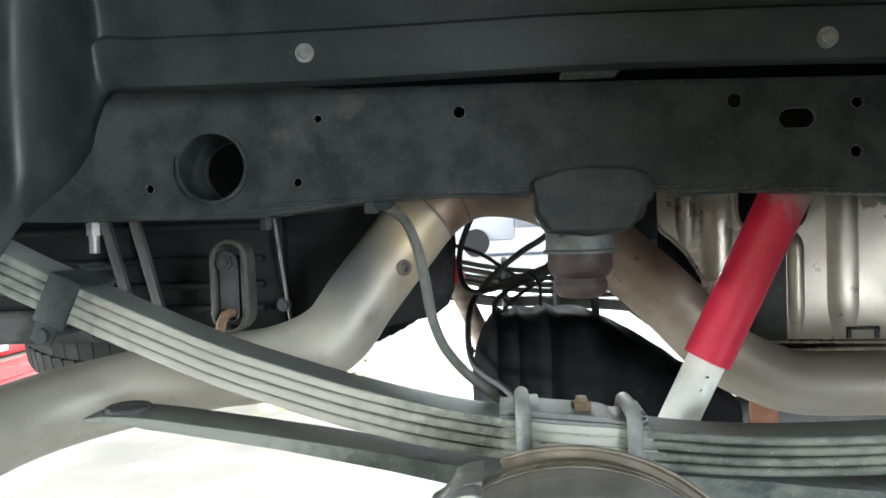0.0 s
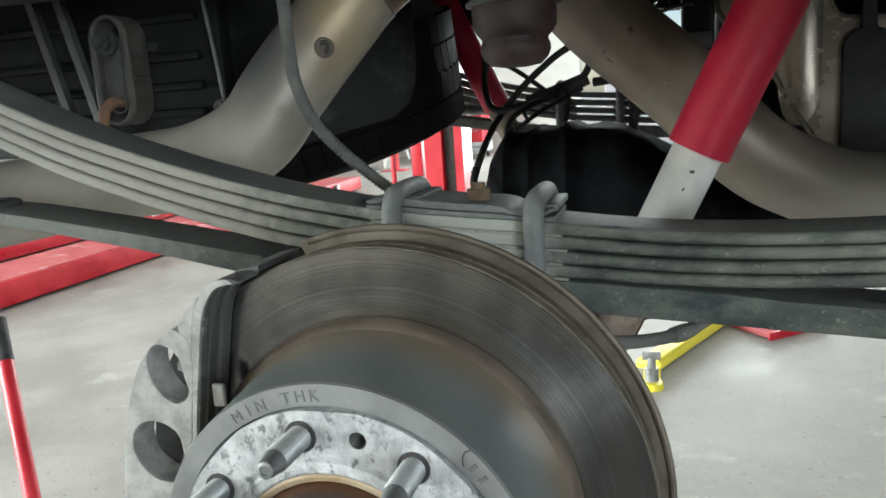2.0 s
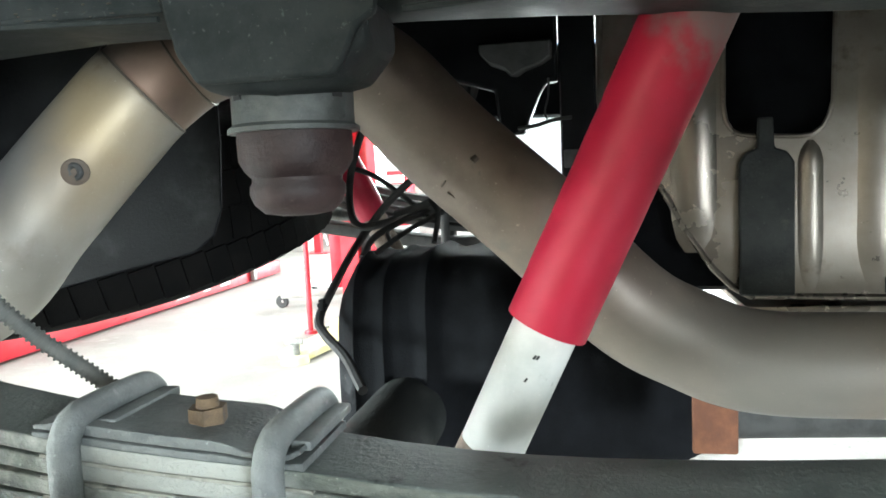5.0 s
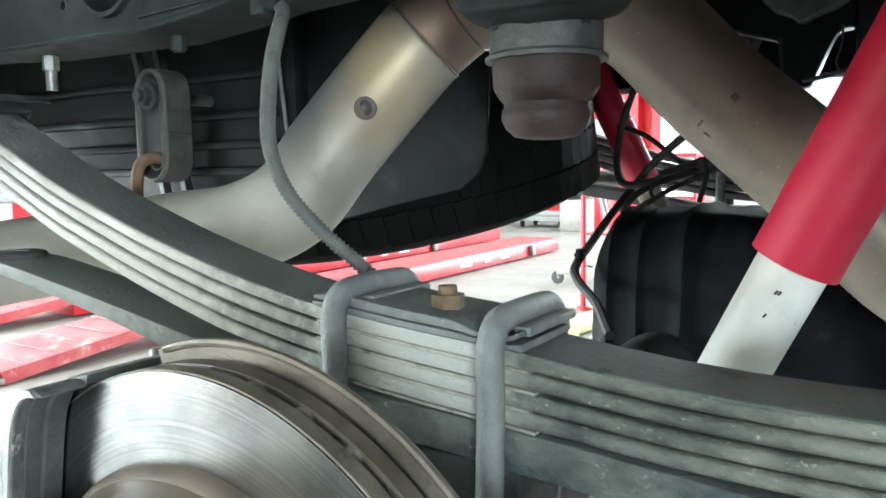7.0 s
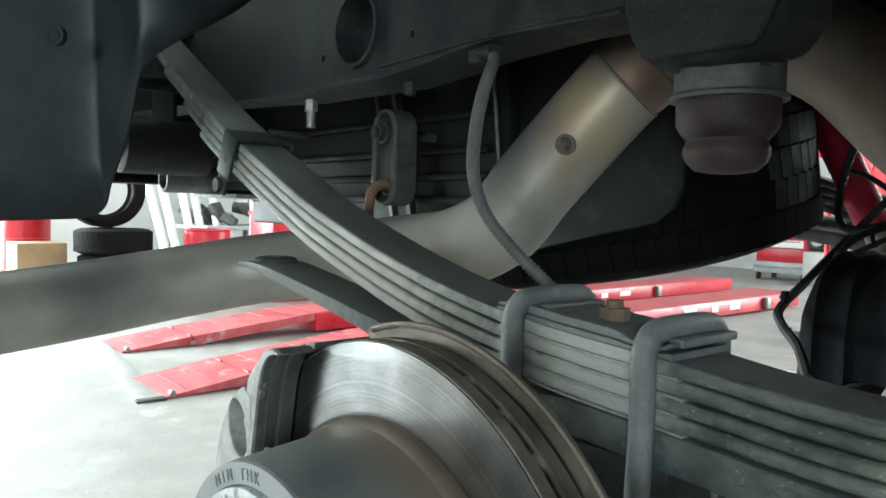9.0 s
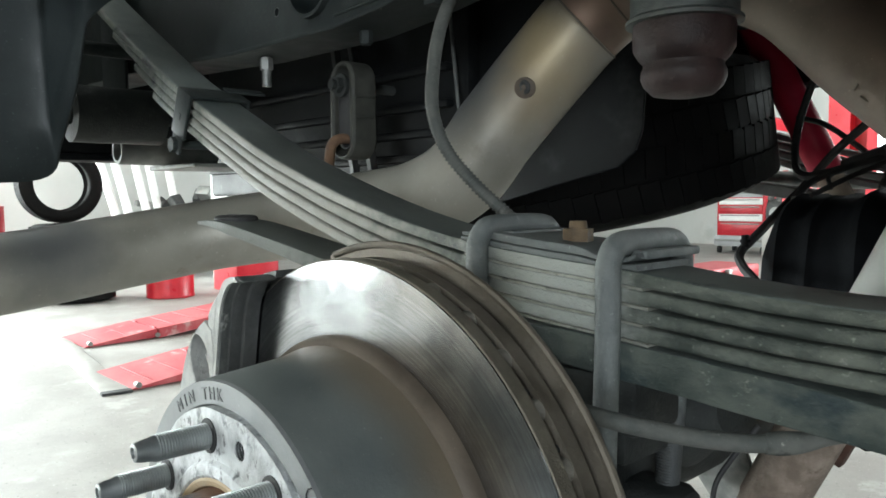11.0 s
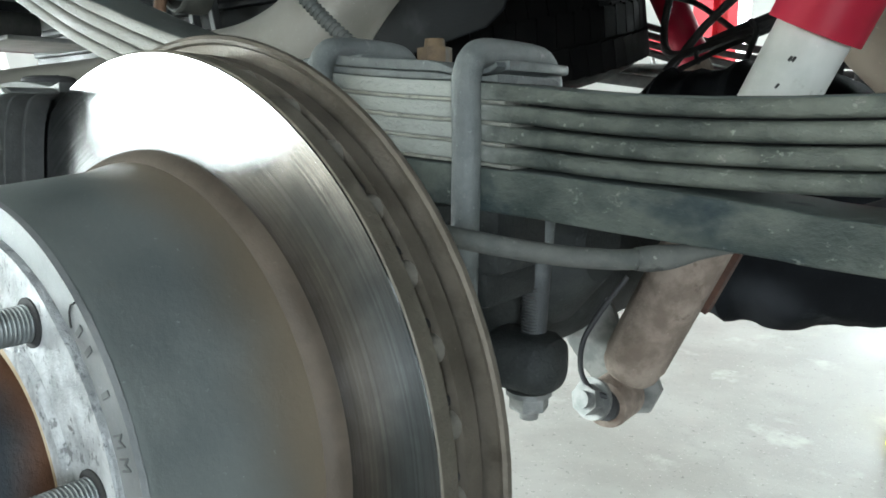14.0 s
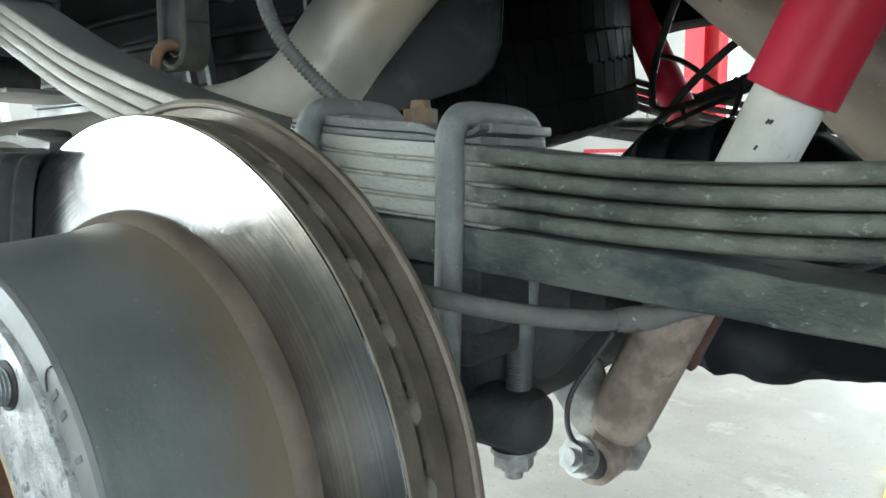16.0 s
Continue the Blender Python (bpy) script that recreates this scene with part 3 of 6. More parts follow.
structure("ground", add_box(B(), -400, 400, -400, 400, -0.3, -0.02), M["ground"], "pale concrete yard round the workshop", "ground")
structure("floor", add_box(B(), WX0, WX1, 0.0, WY1, -0.2, 0.0), M["floor"], "pale worn concrete workshop floor with stains", "floor")
lay = Matrix(((1, 0, 0, 0), (0, 0, 1, 0), (0, 1, 0, 0), (0, 0, 0, 1)))
# diagonal split paints the edge of the shade; the west part stays bright
structure("floor_south", add_plate(B(), [(0.05, 0.0), (WX1, 0.0), (WX1, WY0), (WX0, WY0), (WX0, -8.35)], [], -0.2, 0.0, lay), M["shade_floor"], "unseen floor beside the truck, shade put into its concrete colour", "floor")
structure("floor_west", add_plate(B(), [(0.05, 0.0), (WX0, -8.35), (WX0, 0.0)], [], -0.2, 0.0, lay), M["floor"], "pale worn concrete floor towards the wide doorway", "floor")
structure("ceiling", add_box(B(), WX0 - 0.2, WX1 + 0.2, WY0 - 0.2, WY1 + 0.2, TOP, TOP + 0.2), M["ceiling"], "plain pale workshop ceiling", "ceiling")
swap = Matrix(((0, 1, 0, 0), (1, 0, 0, 0), (0, 0, 1, 0), (0, 0, 0, 1)))
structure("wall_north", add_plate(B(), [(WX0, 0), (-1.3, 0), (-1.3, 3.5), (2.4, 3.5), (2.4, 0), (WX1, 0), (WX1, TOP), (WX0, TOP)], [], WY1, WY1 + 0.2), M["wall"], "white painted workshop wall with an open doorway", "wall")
structure("wall_south", add_plate(B(), [(WX0, 0), (5.2, 0), (5.2, 3.1), (8.8, 3.1), (8.8, 0), (WX1, 0), (WX1, TOP), (WX0, TOP)], [], WY0 - 0.2, WY0), M["south_wall"], "unseen tan workshop wall, its doorway made up for the fill lamp", "wall")
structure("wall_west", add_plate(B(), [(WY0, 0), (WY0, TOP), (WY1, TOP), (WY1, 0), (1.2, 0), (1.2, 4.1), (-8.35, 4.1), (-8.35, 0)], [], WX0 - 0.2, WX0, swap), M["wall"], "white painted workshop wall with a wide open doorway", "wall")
structure("wall_east", add_box(B(), WX1, WX1 + 0.2, WY0, WY1, 0, TOP), M["wall"], "plain white painted workshop wall", "wall")

# ---- the truck: frame rail and wheel liner ----
rail = thing("frame_rail", (-0.1, 0.366, 1.19), "black painted steel frame rail with punched holes", "frame rail")
low = [(-1.45, 1.23), (-1.0, 1.215), (-0.72, 1.20), (-0.61, 1.193), (-0.48, 1.191), (-0.37, 1.189), (-0.28, 1.196), (-0.215, 1.204), (-0.11, 1.209),
       (0.13, 1.206), (0.22, 1.202), (0.31, 1.196), (0.40, 1.190), (0.6, 1.18), (1.6, 1.16)]
crown = [(1.6, 1.290), (0.4, 1.322), (0.0, 1.334), (-0.25, 1.338), (-0.45, 1.362), (-0.6, 1.375), (-1.45, 1.40)]
outline = low + crown
slot = [(0.2905 + sx * 0.009 + 0.0115 * math.cos(a), 1.280 + 0.0115 * math.sin(a)) for a0, sx in ((-90, 1), (90, -1)) for a in [radians(a0 + 18 * i) for i in range(11)]]
holes = [circle(-0.100, 1.305, 0.0075), circle(0.221, 1.303, 0.0085), circle(0.358, 1.295, 0.0068), circle(0.356, 1.239, 0.0068),
         circle(-0.300, 1.229, 0.0055), circle(-0.272, 1.305, 0.005), circle(-0.487, 1.228, 0.0055), circle(-0.405, 1.2515, 0.041, 32), slot]
part("outer_web", add_plate(B(), outline, holes, 0.326, 0.332), M["frame"], rail)
for loop in holes[:7] + holes[8:]:
    part("hole_rim", add_tube(B(), [(x, 0.3258, z) for x, z in loop + loop[:2]], 0.0005, 6), M["cast_dark"], rail, "worn bare edge of a punched hole")
part("inner_web", add_plate(B(), outline, [circle(-0.405, 1.2515, 0.038, 32)], 0.400, 0.406), M["frame"], rail)
part("bottom_flange", add_leaf(B(), [(x, z + 0.004) for x, z in low], 0.006, 0.3255, 0.41, 0.002), M["frame"], rail)
part("top_flange", add_leaf(B(), [(x, z + 0.002) for x, z in crown[::-1]], 0.006, 0.3255, 0.41, 0.002), M["frame"], rail)
part("hole_sleeve", add_lathe(B(), [(0.041, 0.318), (0.0455, 0.318), (0.0455, 0.41), (0.041, 0.41)], (-0.405, 0, 1.2515), "y", 40, True), M["frame"], rail, "welded steel sleeve through the rail")
bm = B()
for x0, x1, z in ((-0.36, -0.02, 1.2075), (0.14, 0.42, 1.2005)):
    add_tube(bm, [(x0, 0.3245, z - 0.006), ((x0 + x1) / 2, 0.3245, z), (x1, 0.3245, z - 0.006)], 0.0022, 6)
part("weld_seam", bm, M["frame"], rail)

rng = random.Random(11)
bm = B()
for i in range(300):
    x = rng.uniform(0.10, 0.62) if i % 4 else rng.uniform(-0.35, 0.10)
    r = rng.uniform(0.0005, 0.0016) * (1.0 if x > 0.1 else 0.6)
    z = float(np.interp(x, [q[0] for q in low], [q[1] for q in low]))
    made = bmesh.ops.create_icosphere(bm, subdivisions=1, radius=r, matrix=Matrix.Translation((x, 0.3245 + rng.uniform(-0.001, 0.003), z + rng.uniform(-0.004, 0.007))) @ Matrix.Diagonal((rng.uniform(1, 3.5), 0.8, rng.uniform(0.6, 1.1), 1)))
tagged(part("mud_crust", bm, M["crud"], rail, "dried brown mud clinging to the lower edge"), kind="stuff")

liner = thing("wheel_liner", (0.0, 0.1, 1.34), "dark grey plastic wheel arch liner above the axle", "wheel liner")
# inner wall: two bands with a crease, then the arch over the wheel
sect = [(0.262, 1.336), (0.248, 1.340), (0.243, 1.352), (0.240, 1.388), (0.252, 1.394), (0.252, 1.402), (0.236, 1.48), (0.20, 1.56), (0.10, 1.60), (-0.30, 1.61)]
# one sheet: along the rail, then it curls outward and hangs down behind the wheel
way = smooth_line([(-0.45, 0.262, 1.336), (-0.497, 0.256, 1.335), (-0.507, 0.195, 1.3), (-0.494, 0.142, 1.263), (-0.489, 0.108, 1.227), (-0.501, 0.1, 1.198), (-0.52, 0.103, 1.172), (-0.560, 0.105, 1.12), (-0.600, 0.098, 1.06), (-0.622, 0.088, 1.022), (-0.640, 0.02, 1.014), (-0.67, -0.12, 1.01), (-0.70, -0.3, 1.01)], 6)
bm = B()
rows = []
for x in np.linspace(1.05, -0.40, 30):
    rows.append([bm.verts.new((x, y, z + 0.002 * math.sin(7 * x) - 0.026 * max(0, x))) for y, z in sect])
for i, p in enumerate(way):
    s = i / (len(way) - 1)
    mixed = min(1.0, s / 0.5)
    mixed = mixed * mixed * (3 - 2 * mixed)
    row = []
    for j, (y, z) in enumerate(sect):
        u = j / (len(sect) - 1)
        curl = Vector((p.x + 0.05 * u * u, p.y - 0.03 * u, p.z + (1.61 - p.z) * u))
        flat = Vector((p.x, y, p.z + (z - 1.336) * (1.61 - p.z) / (1.61 - 1.336)))
        row.append(bm.verts.new(flat.lerp(curl, mixed)))
    rows.append(row)
for a, b in zip(rows, rows[1:]):
    for j in range(len(sect) - 1):
        bm.faces.new((a[j], b[j], b[j + 1], a[j + 1]))
inner = part("inner_wall", bm, M["liner"], liner, "", 50)
solid = inner.modifiers.new("thick", "SOLIDIFY")
solid.thickness, solid.offset = 0.004, 0
part("arch_top", add_box(B(), -0.66, 1.05, -0.30, 0.23, 1.612, 1.618, 0.002), M["liner"], liner)
for x, y, z in ((-0.263, 0.243, 1.365), (0.290, 0.2415, 1.352), (-0.515, 0.118, 1.315), (-0.56, 0.03, 1.22)):
    bm = B()
    d = Vector((0, -1, 0)) if x > -0.5 else Vector((0.6, -0.75, 0)).normalized()
    c = Vector((x, y, z))
    add_cyl(bm, c - d * 0.002, c + d * 0.0040, 0.0112, 0.0105, 24)
    add_cyl(bm, c + d * 0.0040, c + d * 0.0060, 0.0065, 0.0055, 20)
    part("push_clip", bm, M["zinc"] if x > -0.5 else M["liner"], liner, "round grey plastic push clip")
# unseen bed side, added to keep outside light off the rail
skin = thing("bed_side", (0.1, -0.3, 1.0), "unseen truck bed side with a round wheel opening, shades the rail", "bed side")
arch = [(0.62 * math.cos(radians(a)), 0.80 + 0.74 * math.sin(radians(a))) for a in range(18, 163, 4)]
part("outer_skin", add_plate(B(), [(1.9, 1.03)] + [(1.9, 1.9), (-1.6, 1.9), (-1.6, 1.03)] + arch[::-1], [], -0.31, -0.302), M["liner"], skin)
part("arch_lip", add_tube(B(), [(x, -0.300, z) for x, z in arch], 0.008, 8), M["liner"], skin)
bed = thing("bed_floor", (0, 0.85, 1.42), "dark underside of the truck bed", "truck bed")
part("bed_panel", add_box(B(), -1.6, 1.7, 0.30, 1.5, 1.56, 1.57), M["black"], bed)
for x in (-1.3, -0.75, -0.2, 0.35, 0.9, 1.45):
    part("cross_sill", add_box(B(), x - 0.04, x + 0.04, 0.28, 1.45, 1.40, 1.56, 0.006), M["black"], bed)
part("rear_lip", add_box(B(), 0.020, 0.085, 0.285, 0.33, 1.337, 1.343, 0.002), M["cast"], bed)

# unseen plain cab, added to block light from the east
cab_body = thing("truck_cab", (3.2, 0.8, 0.5), "unseen truck cab ahead of the bed, blocks light from the east", "truck cab")
part("floor_pan", add_loft(B(), [(1.75, 0.8, 1.15, 1.08, 0.55), (1.9, 0.8, 1.2, 1.12, 0.72), (4.0, 0.8, 1.2, 1.12, 0.72), (4.6, 0.8, 1.1, 1.08, 0.55), (6.0, 0.8, 1.05, 1.0, 0.5), (6.3, 0.8, 1.0, 0.95, 0.4)], 28, 5), M["liner"], cab_body)
for x in (5.2,):
    for y in (-0.2, 1.8):
        part("front_wheel", add_cyl(B(), (x, y - 0.13, 0.40), (x, y + 0.13, 0.40), 0.40, 0.40, 36), M["tyre"], cab_body)

# added black board behind the rail keeps brightness out of the slit
part("inner_sill", add_box(B(), -0.55, 1.6, 0.43, 0.45, 1.30, 1.56), M["black"], bed)

# far rail, plain
far = thing("frame_rail", (-0.1, 1.34, 1.19), "black steel frame rail on the far side", "frame rail")
part("web", add_plate(B(), outline, [], 1.30, 1.306), M["black"], far)
part("outer_web", add_plate(B(), outline, [], 1.378, 1.384), M["black"], far)
part("bottom_flange", add_leaf(B(), [(x, z + 0.004) for x, z in low], 0.006, 1.299, 1.385, 0.002), M["black"], far)



def painted(ob):
    """The broad upper side keeps its dark paint; the worn edges are bare."""
    ob.data.materials.append(M["leaf_top"])
    for f in ob.data.polygons:
        f.material_index = int(f.normal.z > 0.75)


# ---- the near leaf spring ----
Y0, Y1 = 0.2345, 0.2975


def bow(x):
    """Height of the spring pack's top along the truck."""
    pts = [(-1.05, 1.40), (-0.85, 1.285), (-0.7, 1.200), (-0.624, 1.158), (-0.5, 1.100), (-0.37, 1.043), (-0.245, 1.0015), (-0.16, 0.9785), (-0.125, 0.9705), (-0.1, 0.9660), (-0.05, 0.9565), (0.03, 0.9485), (0.087, 0.9450), (0.127, 0.9405),
           (0.163, 0.9362), (0.195, 0.9343), (0.225, 0.9330), (0.277, 0.9327), (0.35, 0.9345), (0.5, 0.942), (0.7, 0.962), (0.95, 1.01), (1.2, 1.08)]
    xs, zs = zip(*pts)
    return float(np.interp(x, xs, zs))


def smooth_bow(x):
    return sum(bow(x + d) for d in (-0.03, -0.015, 0, 0.015, 0.03)) / 5 if abs(x) < 0.98 else bow(x)


spring = thing("leaf_spring", (0.03, 0.266, 0.868), "dusty grey steel leaf spring pack clamped to the axle", "leaf spring", "leaf springs")
LEAF = 0.0096


def edge_round(x):
    """Rolled edges along the free leaves, squarer where the pack is clamped."""
    return float(np.interp(x, [-0.14, -0.085, 0.098, 0.13], [0.0030, 0.0013, 0.0013, 0.0040]))


for i, (x0, x1) in enumerate(((-1.02, 1.18), (-0.80, 1.0), (-0.72, 0.9), (-0.66, 0.8))):
    pts = []
    for x in np.linspace(x0, x1, 60):
        gap = 0.0007 * i * min(1, max(0, -x - 0.05) / 0.1) - 0.0006 * i * min(1, max(0, x - 0.1) / 0.1)
        pts.append((x, smooth_bow(x) - i * (LEAF + 0.0021) - gap))
    part("leaf", add_leaf(B(), pts, lambda x: float(np.interp(x, [-0.16, -0.10, 0.10, 0.15], [0.0106, LEAF, LEAF, 0.0099])), Y0 + 0.0008 * (i % 2), Y1 - 0.0006 * i, edge_round), M["spring"], spring)
    if i == 0:
        painted(spring.children[-1])
    else:
        # added strip blocks the view through the gap and keeps it dark
        part("interleaf_strip", add_leaf(B(), [(x, z + 0.0034) for x, z in pts if -0.5 < x < 0.7], 0.0040, Y0 + 0.024, Y1 - 0.006, 0.0004), M["rubber"], spring, "added black strip that darkens the gap between two leaves")
# thin liner slips between the clamped leaves
for i in range(4):
    z = smooth_bow(0.03) - (i + 1) * (LEAF + 0.0021)
    bm = add_leaf(B(), [(x, smooth_bow(x) - (i + 1) * (LEAF + 0.0021) + 0.0021) for x in np.linspace(-0.060, 0.1010 + 0.004 * (i % 2), 8)], 0.0020, Y0 - 0.0004 - 0.0006 * (i % 2), Y1 + 0.001, 0.0005)
    part("leaf_liner", bm, M["slip"], spring)
over = [(-0.534, 0.9665), (-0.50, 0.9675), (-0.46, 0.9645), (-0.39, 0.9545), (-0.30, 0.9405), (-0.2, 0.9235), (-0.10, 0.9062), (-0.05, 0.9015), (0.03, 0.9005), (0.087, 0.8965), (0.127, 0.8940), (0.163, 0.8910), (0.195, 0.8887), (0.225, 0.8858), (0.252, 0.8830), (0.277, 0.8800), (0.42, 0.868), (0.6, 0.855)]
over = [(p.x, p.z) for p in smooth_line([(x, 0, z) for x, z in over], 5)]
part("overload_leaf", add_leaf(B(), over, lambda x: float(np.interp(x, [-0.534, -0.46, -0.30, -0.18, -0.08, 0.2, 0.3], [0.005, 0.0125, 0.0150, 0.0190, 0.0248, 0.0250, 0.0220])), Y0 - 0.001, Y1 + 0.001, 0.0016), M["overload"], spring, "thick green-grey overload leaf with a straight free end", 22)
painted(spring.children[-1])
bm = add_lathe(B(), [(0.001, 0.9735), (0.020, 0.9735), (0.025, 0.972), (0.0265, 0.970), (0.0265, 0.963), (0.001, 0.963)], (-0.4985, 0.268, 0), "z", 32)
add_box(bm, -0.519, -0.479, 0.2665, 0.2695, 0.973, 0.9742)
part("contact_pad", bm, M["rubber"], spring, "round black rubber pad on the free end")
# stacked shim plates, bent down at the u-bolts and kinked up past them
SHIM_X = [-0.064, -0.056, -0.048, -0.040, 0.046, 0.054, 0.062, 0.070, 0.088, 0.092, 0.097, 0.110]
SHIM_UP = [0.0006, 0.0022, 0.0052, 0.0060, 0.0058, 0.0046, 0.0016, 0.0012, 0.0022, 0.0050, 0.0072, 0.0076]
def shim_top(x, lift, share):
    return 0.0026 + lift + share * float(np.interp(x, SHIM_X, SHIM_UP))


for lift, share, y_in, x_end in ((0.0002, 0.30, 0.0, 0.0965), (0.0032, 0.95, 0.0015, 0.0945)):
    line = [(x, smooth_bow(x) + shim_top(x, lift, share)) for x in np.linspace(-0.063, x_end, 60)]
    deep = (lambda x: shim_top(x, 0.0002, 0.30) - 0.0004) if share < 0.5 else (lambda x: max(0.0026, (shim_top(x, 0.0032, 0.95) - shim_top(x, 0.0002, 0.30) - 0.0007) * float(np.interp(x, [0.084, 0.0945], [1.0, 0.42]))))
    part("shim_plate", add_leaf(B(), line, deep, Y0 - 0.001 + y_in, Y1 + 0.006 - y_in, 0.0008), M["shim"], spring)
for x in (-0.024, 0.0915):
    z = smooth_bow(x)
    part("saddle_bar", add_box(B(), x - 0.006, x + 0.006, Y0 + 0.010, Y1 + 0.016, z + 0.0068, z + 0.0128, 0.0016), M["ubolt"], spring, "grey steel bar beside the u-bolt")
bm = hexagon(B(), (0.028, 0.264, 0.9570), (0.028, 0.264, 0.9690), 0.0112)
add_cyl(bm, (0.028, 0.264, 0.9690), (0.028, 0.264, 0.9745), 0.0068, 0.0062, 16)
add_cyl(bm, (0.028, 0.264, 0.9560), (0.028, 0.264, 0.9590), 0.0122, 0.0122, 20)
part("centre_bolt", bm, M["brass"], spring, "rusty yellow hexagon bolt head")
for x, up in ((-0.0375, 0.0065), (0.0805, -0.0025)):
    ub = part("u_bolt", add_tube(B(), smooth_line([(x - 0.006, 0.2255, 0.70), (x - 0.003, 0.2255, 0.80), (x, 0.2255, 0.90), (x, 0.2255, 0.943 + up), (x, 0.2270, 0.9525 + up), (x, 0.2325, 0.9602 + up), (x, 0.2425, 0.9637 + up), (x, 0.270, 0.9645 + up),
              (x, 0.3000, 0.9637 + up), (x, 0.3105, 0.9602 + up), (x, 0.3165, 0.9525 + up), (x, 0.3180, 0.943 + up), (x, 0.3170, 0.90), (x - 0.003, 0.3100, 0.80), (x - 0.006, 0.3070, 0.737)], 6), 0.0084, 20), M["ubolt"], spring, "grey steel u-bolt over the spring pack")
    bm = add_cyl(B(), (x - 0.006, 0.3065, 0.7365), (x - 0.006, 0.3065, 0.7400), 0.0160, 0.0160, 28)
    hexagon(bm, (x - 0.006, 0.3065, 0.7265), (x - 0.006, 0.3065, 0.7365), 0.0140)
    add_lathe(bm, [(0.001, 0.7250), (0.0105, 0.7250), (0.0128, 0.7275), (0.0128, 0.7290), (0.001, 0.7290)], (x - 0.006, 0.3065, 0), "z", 24)
    add_cyl(bm, (x - 0.006, 0.3065, 0.7190), (x - 0.006, 0.3065, 0.7260), 0.0066, 0.0072, 18)
    part("nut", bm, M["zinc"], ub, "grey flanged nut with the threaded end below")
    # thread in dark iron, darkened for the shade low on the leg
    bm = B()
    for j in range(22):
        z = 0.768 + j * 0.0021
        add_lathe(bm, [(0.0083, -0.0009), (0.0091, 0), (0.0083, 0.0009)], (x - 0.0045, 0.3083 + (z - 0.768) * 0.035, z), "z", 14)
    part("thread", bm, M["cast_dark"], ub)
# clamp round the leaves, with its bolt
c0, slope = Vector((-0.545, 0, smooth_bow(-0.545))), math.atan2(smooth_bow(-0.52) - smooth_bow(-0.57), 0.05)
tilt = Matrix.Translation(c0) @ Matrix.Rotation(-slope, 4, "Y")
bm = B()
add_box(bm, -0.019, 0.019, Y0 - 0.009, Y1 + 0.010, 0.0025, 0.0065, 0.0015)
add_box(bm, -0.019, 0.019, Y0 - 0.0095, Y0 - 0.005, -0.052, 0.0055, 0.0018)
add_box(bm, -0.013, 0.013, Y0 - 0.0095, Y0 - 0.005, -0.074, -0.050, 0.0018)
add_box(bm, -0.019, 0.019, Y1 + 0.006, Y1 + 0.0105, -0.074, 0.0055, 0.0018)
add_box(bm, -0.024, -0.008, Y1 - 0.01, Y1 + 0.045, 0.006, 0.0095, 0.0015)
add_cyl(bm, (0, Y0 - 0.012, -0.064), (0, Y1 + 0.016, -0.064), 0.0055)
hexagon(bm, (0, Y0 - 0.0160, -0.064), (0, Y0 - 0.0092, -0.064), 0.0098)
add_box(bm, -0.0025, 0.0025, Y0 - 0.0102, Y0 - 0.0094, -0.030, -0.022)
bmesh.ops.transform(bm, matrix=tilt, verts=bm.verts[:])
part("rebound_clip", bm, M["frame"], spring, "black steel strap clip with a bolt below")

# ---- axle, seat and clamp under the spring ----
axle = thing("rear_axle", (0.0, 0.85, 0.64), "black painted rear axle with a ribbed differential housing", "axle")
bm = add_tube(B(), [(0, 0.135, 0.78), (0, 0.2, 0.78), (0, 0.6, 0.78), (0, 0.72, 0.78), (0, 0.86, 0.78), (0, 1.0, 0.78), (0, 1.12, 0.78), (0, 1.57, 0.78)],
              lambda s: 0.052, 28)
part("axle_tube", bm, M["grime"], axle)
DY = 0.965
base = [(-0.122, 0.815, 0.04, 0.06), (-0.116, 0.815, 0.075, 0.095), (-0.104, 0.820, 0.105, 0.125), (-0.088, 0.824, 0.125, 0.146), (-0.070, 0.826, 0.135, 0.158), (0.03, 0.822, 0.14, 0.168), (0.08, 0.819, 0.14, 0.170), (0.15, 0.815, 0.136, 0.154), (0.22, 0.80, 0.125, 0.130), (0.30, 0.778, 0.105, 0.094), (0.36, 0.765, 0.08, 0.074), (0.40, 0.755, 0.06, 0.05)]
sec = []
for x in np.linspace(-0.122, 0.40, 90):
    zc, w, h = (float(np.interp(x, [b[0] for b in base], [b[k] for b in base])) for k in (1, 2, 3))
    up = sum(high * math.exp(-((x - at) / wide) ** 2) for at, wide, high in ((-0.073, 0.010, 0.009), (-0.030, 0.007, 0.006), (0.030, 0.012, 0.010), (0.115, 0.030, 0.006)))
    sec.append((float(x), DY + 0.004 * math.sin(30 * x), zc, w + up, h + up))
housing = part("differential_housing", add_loft(B(), sec, 48, 3.5), M["black"], axle, "black ribbed casting, matt and oily")
for v in housing.data.vertices:
    out = Vector((0, v.co.y - DY, v.co.z - 0.82)).normalized()
    v.co += out * (0.005 * noise.noise(v.co * 17) + 0.003 * noise.noise(v.co * 48))
for i in range(12):
    a = 2 * math.pi * i / 12
    y, z = DY + 0.118 * math.cos(a), 0.826 + 0.138 * math.sin(a)
    part("cover_bolt", hexagon(B(), (-0.078, y, z), (-0.090, y, z), 0.009), M["cast_dark"], axle)
part("drive_shaft", add_cyl(B(), (0.40, DY, 0.755), (1.8, DY, 0.80), 0.045), M["cast_dark"], axle)
bm = add_box(B(), -0.075, 0.095, 0.237, 0.295, 0.832, 0.8735, 0.006)
add_box(bm, -0.06, 0.085, 0.24, 0.30, 0.81, 0.84, 0.006)
part("spring_seat", bm, M["grime"], axle)
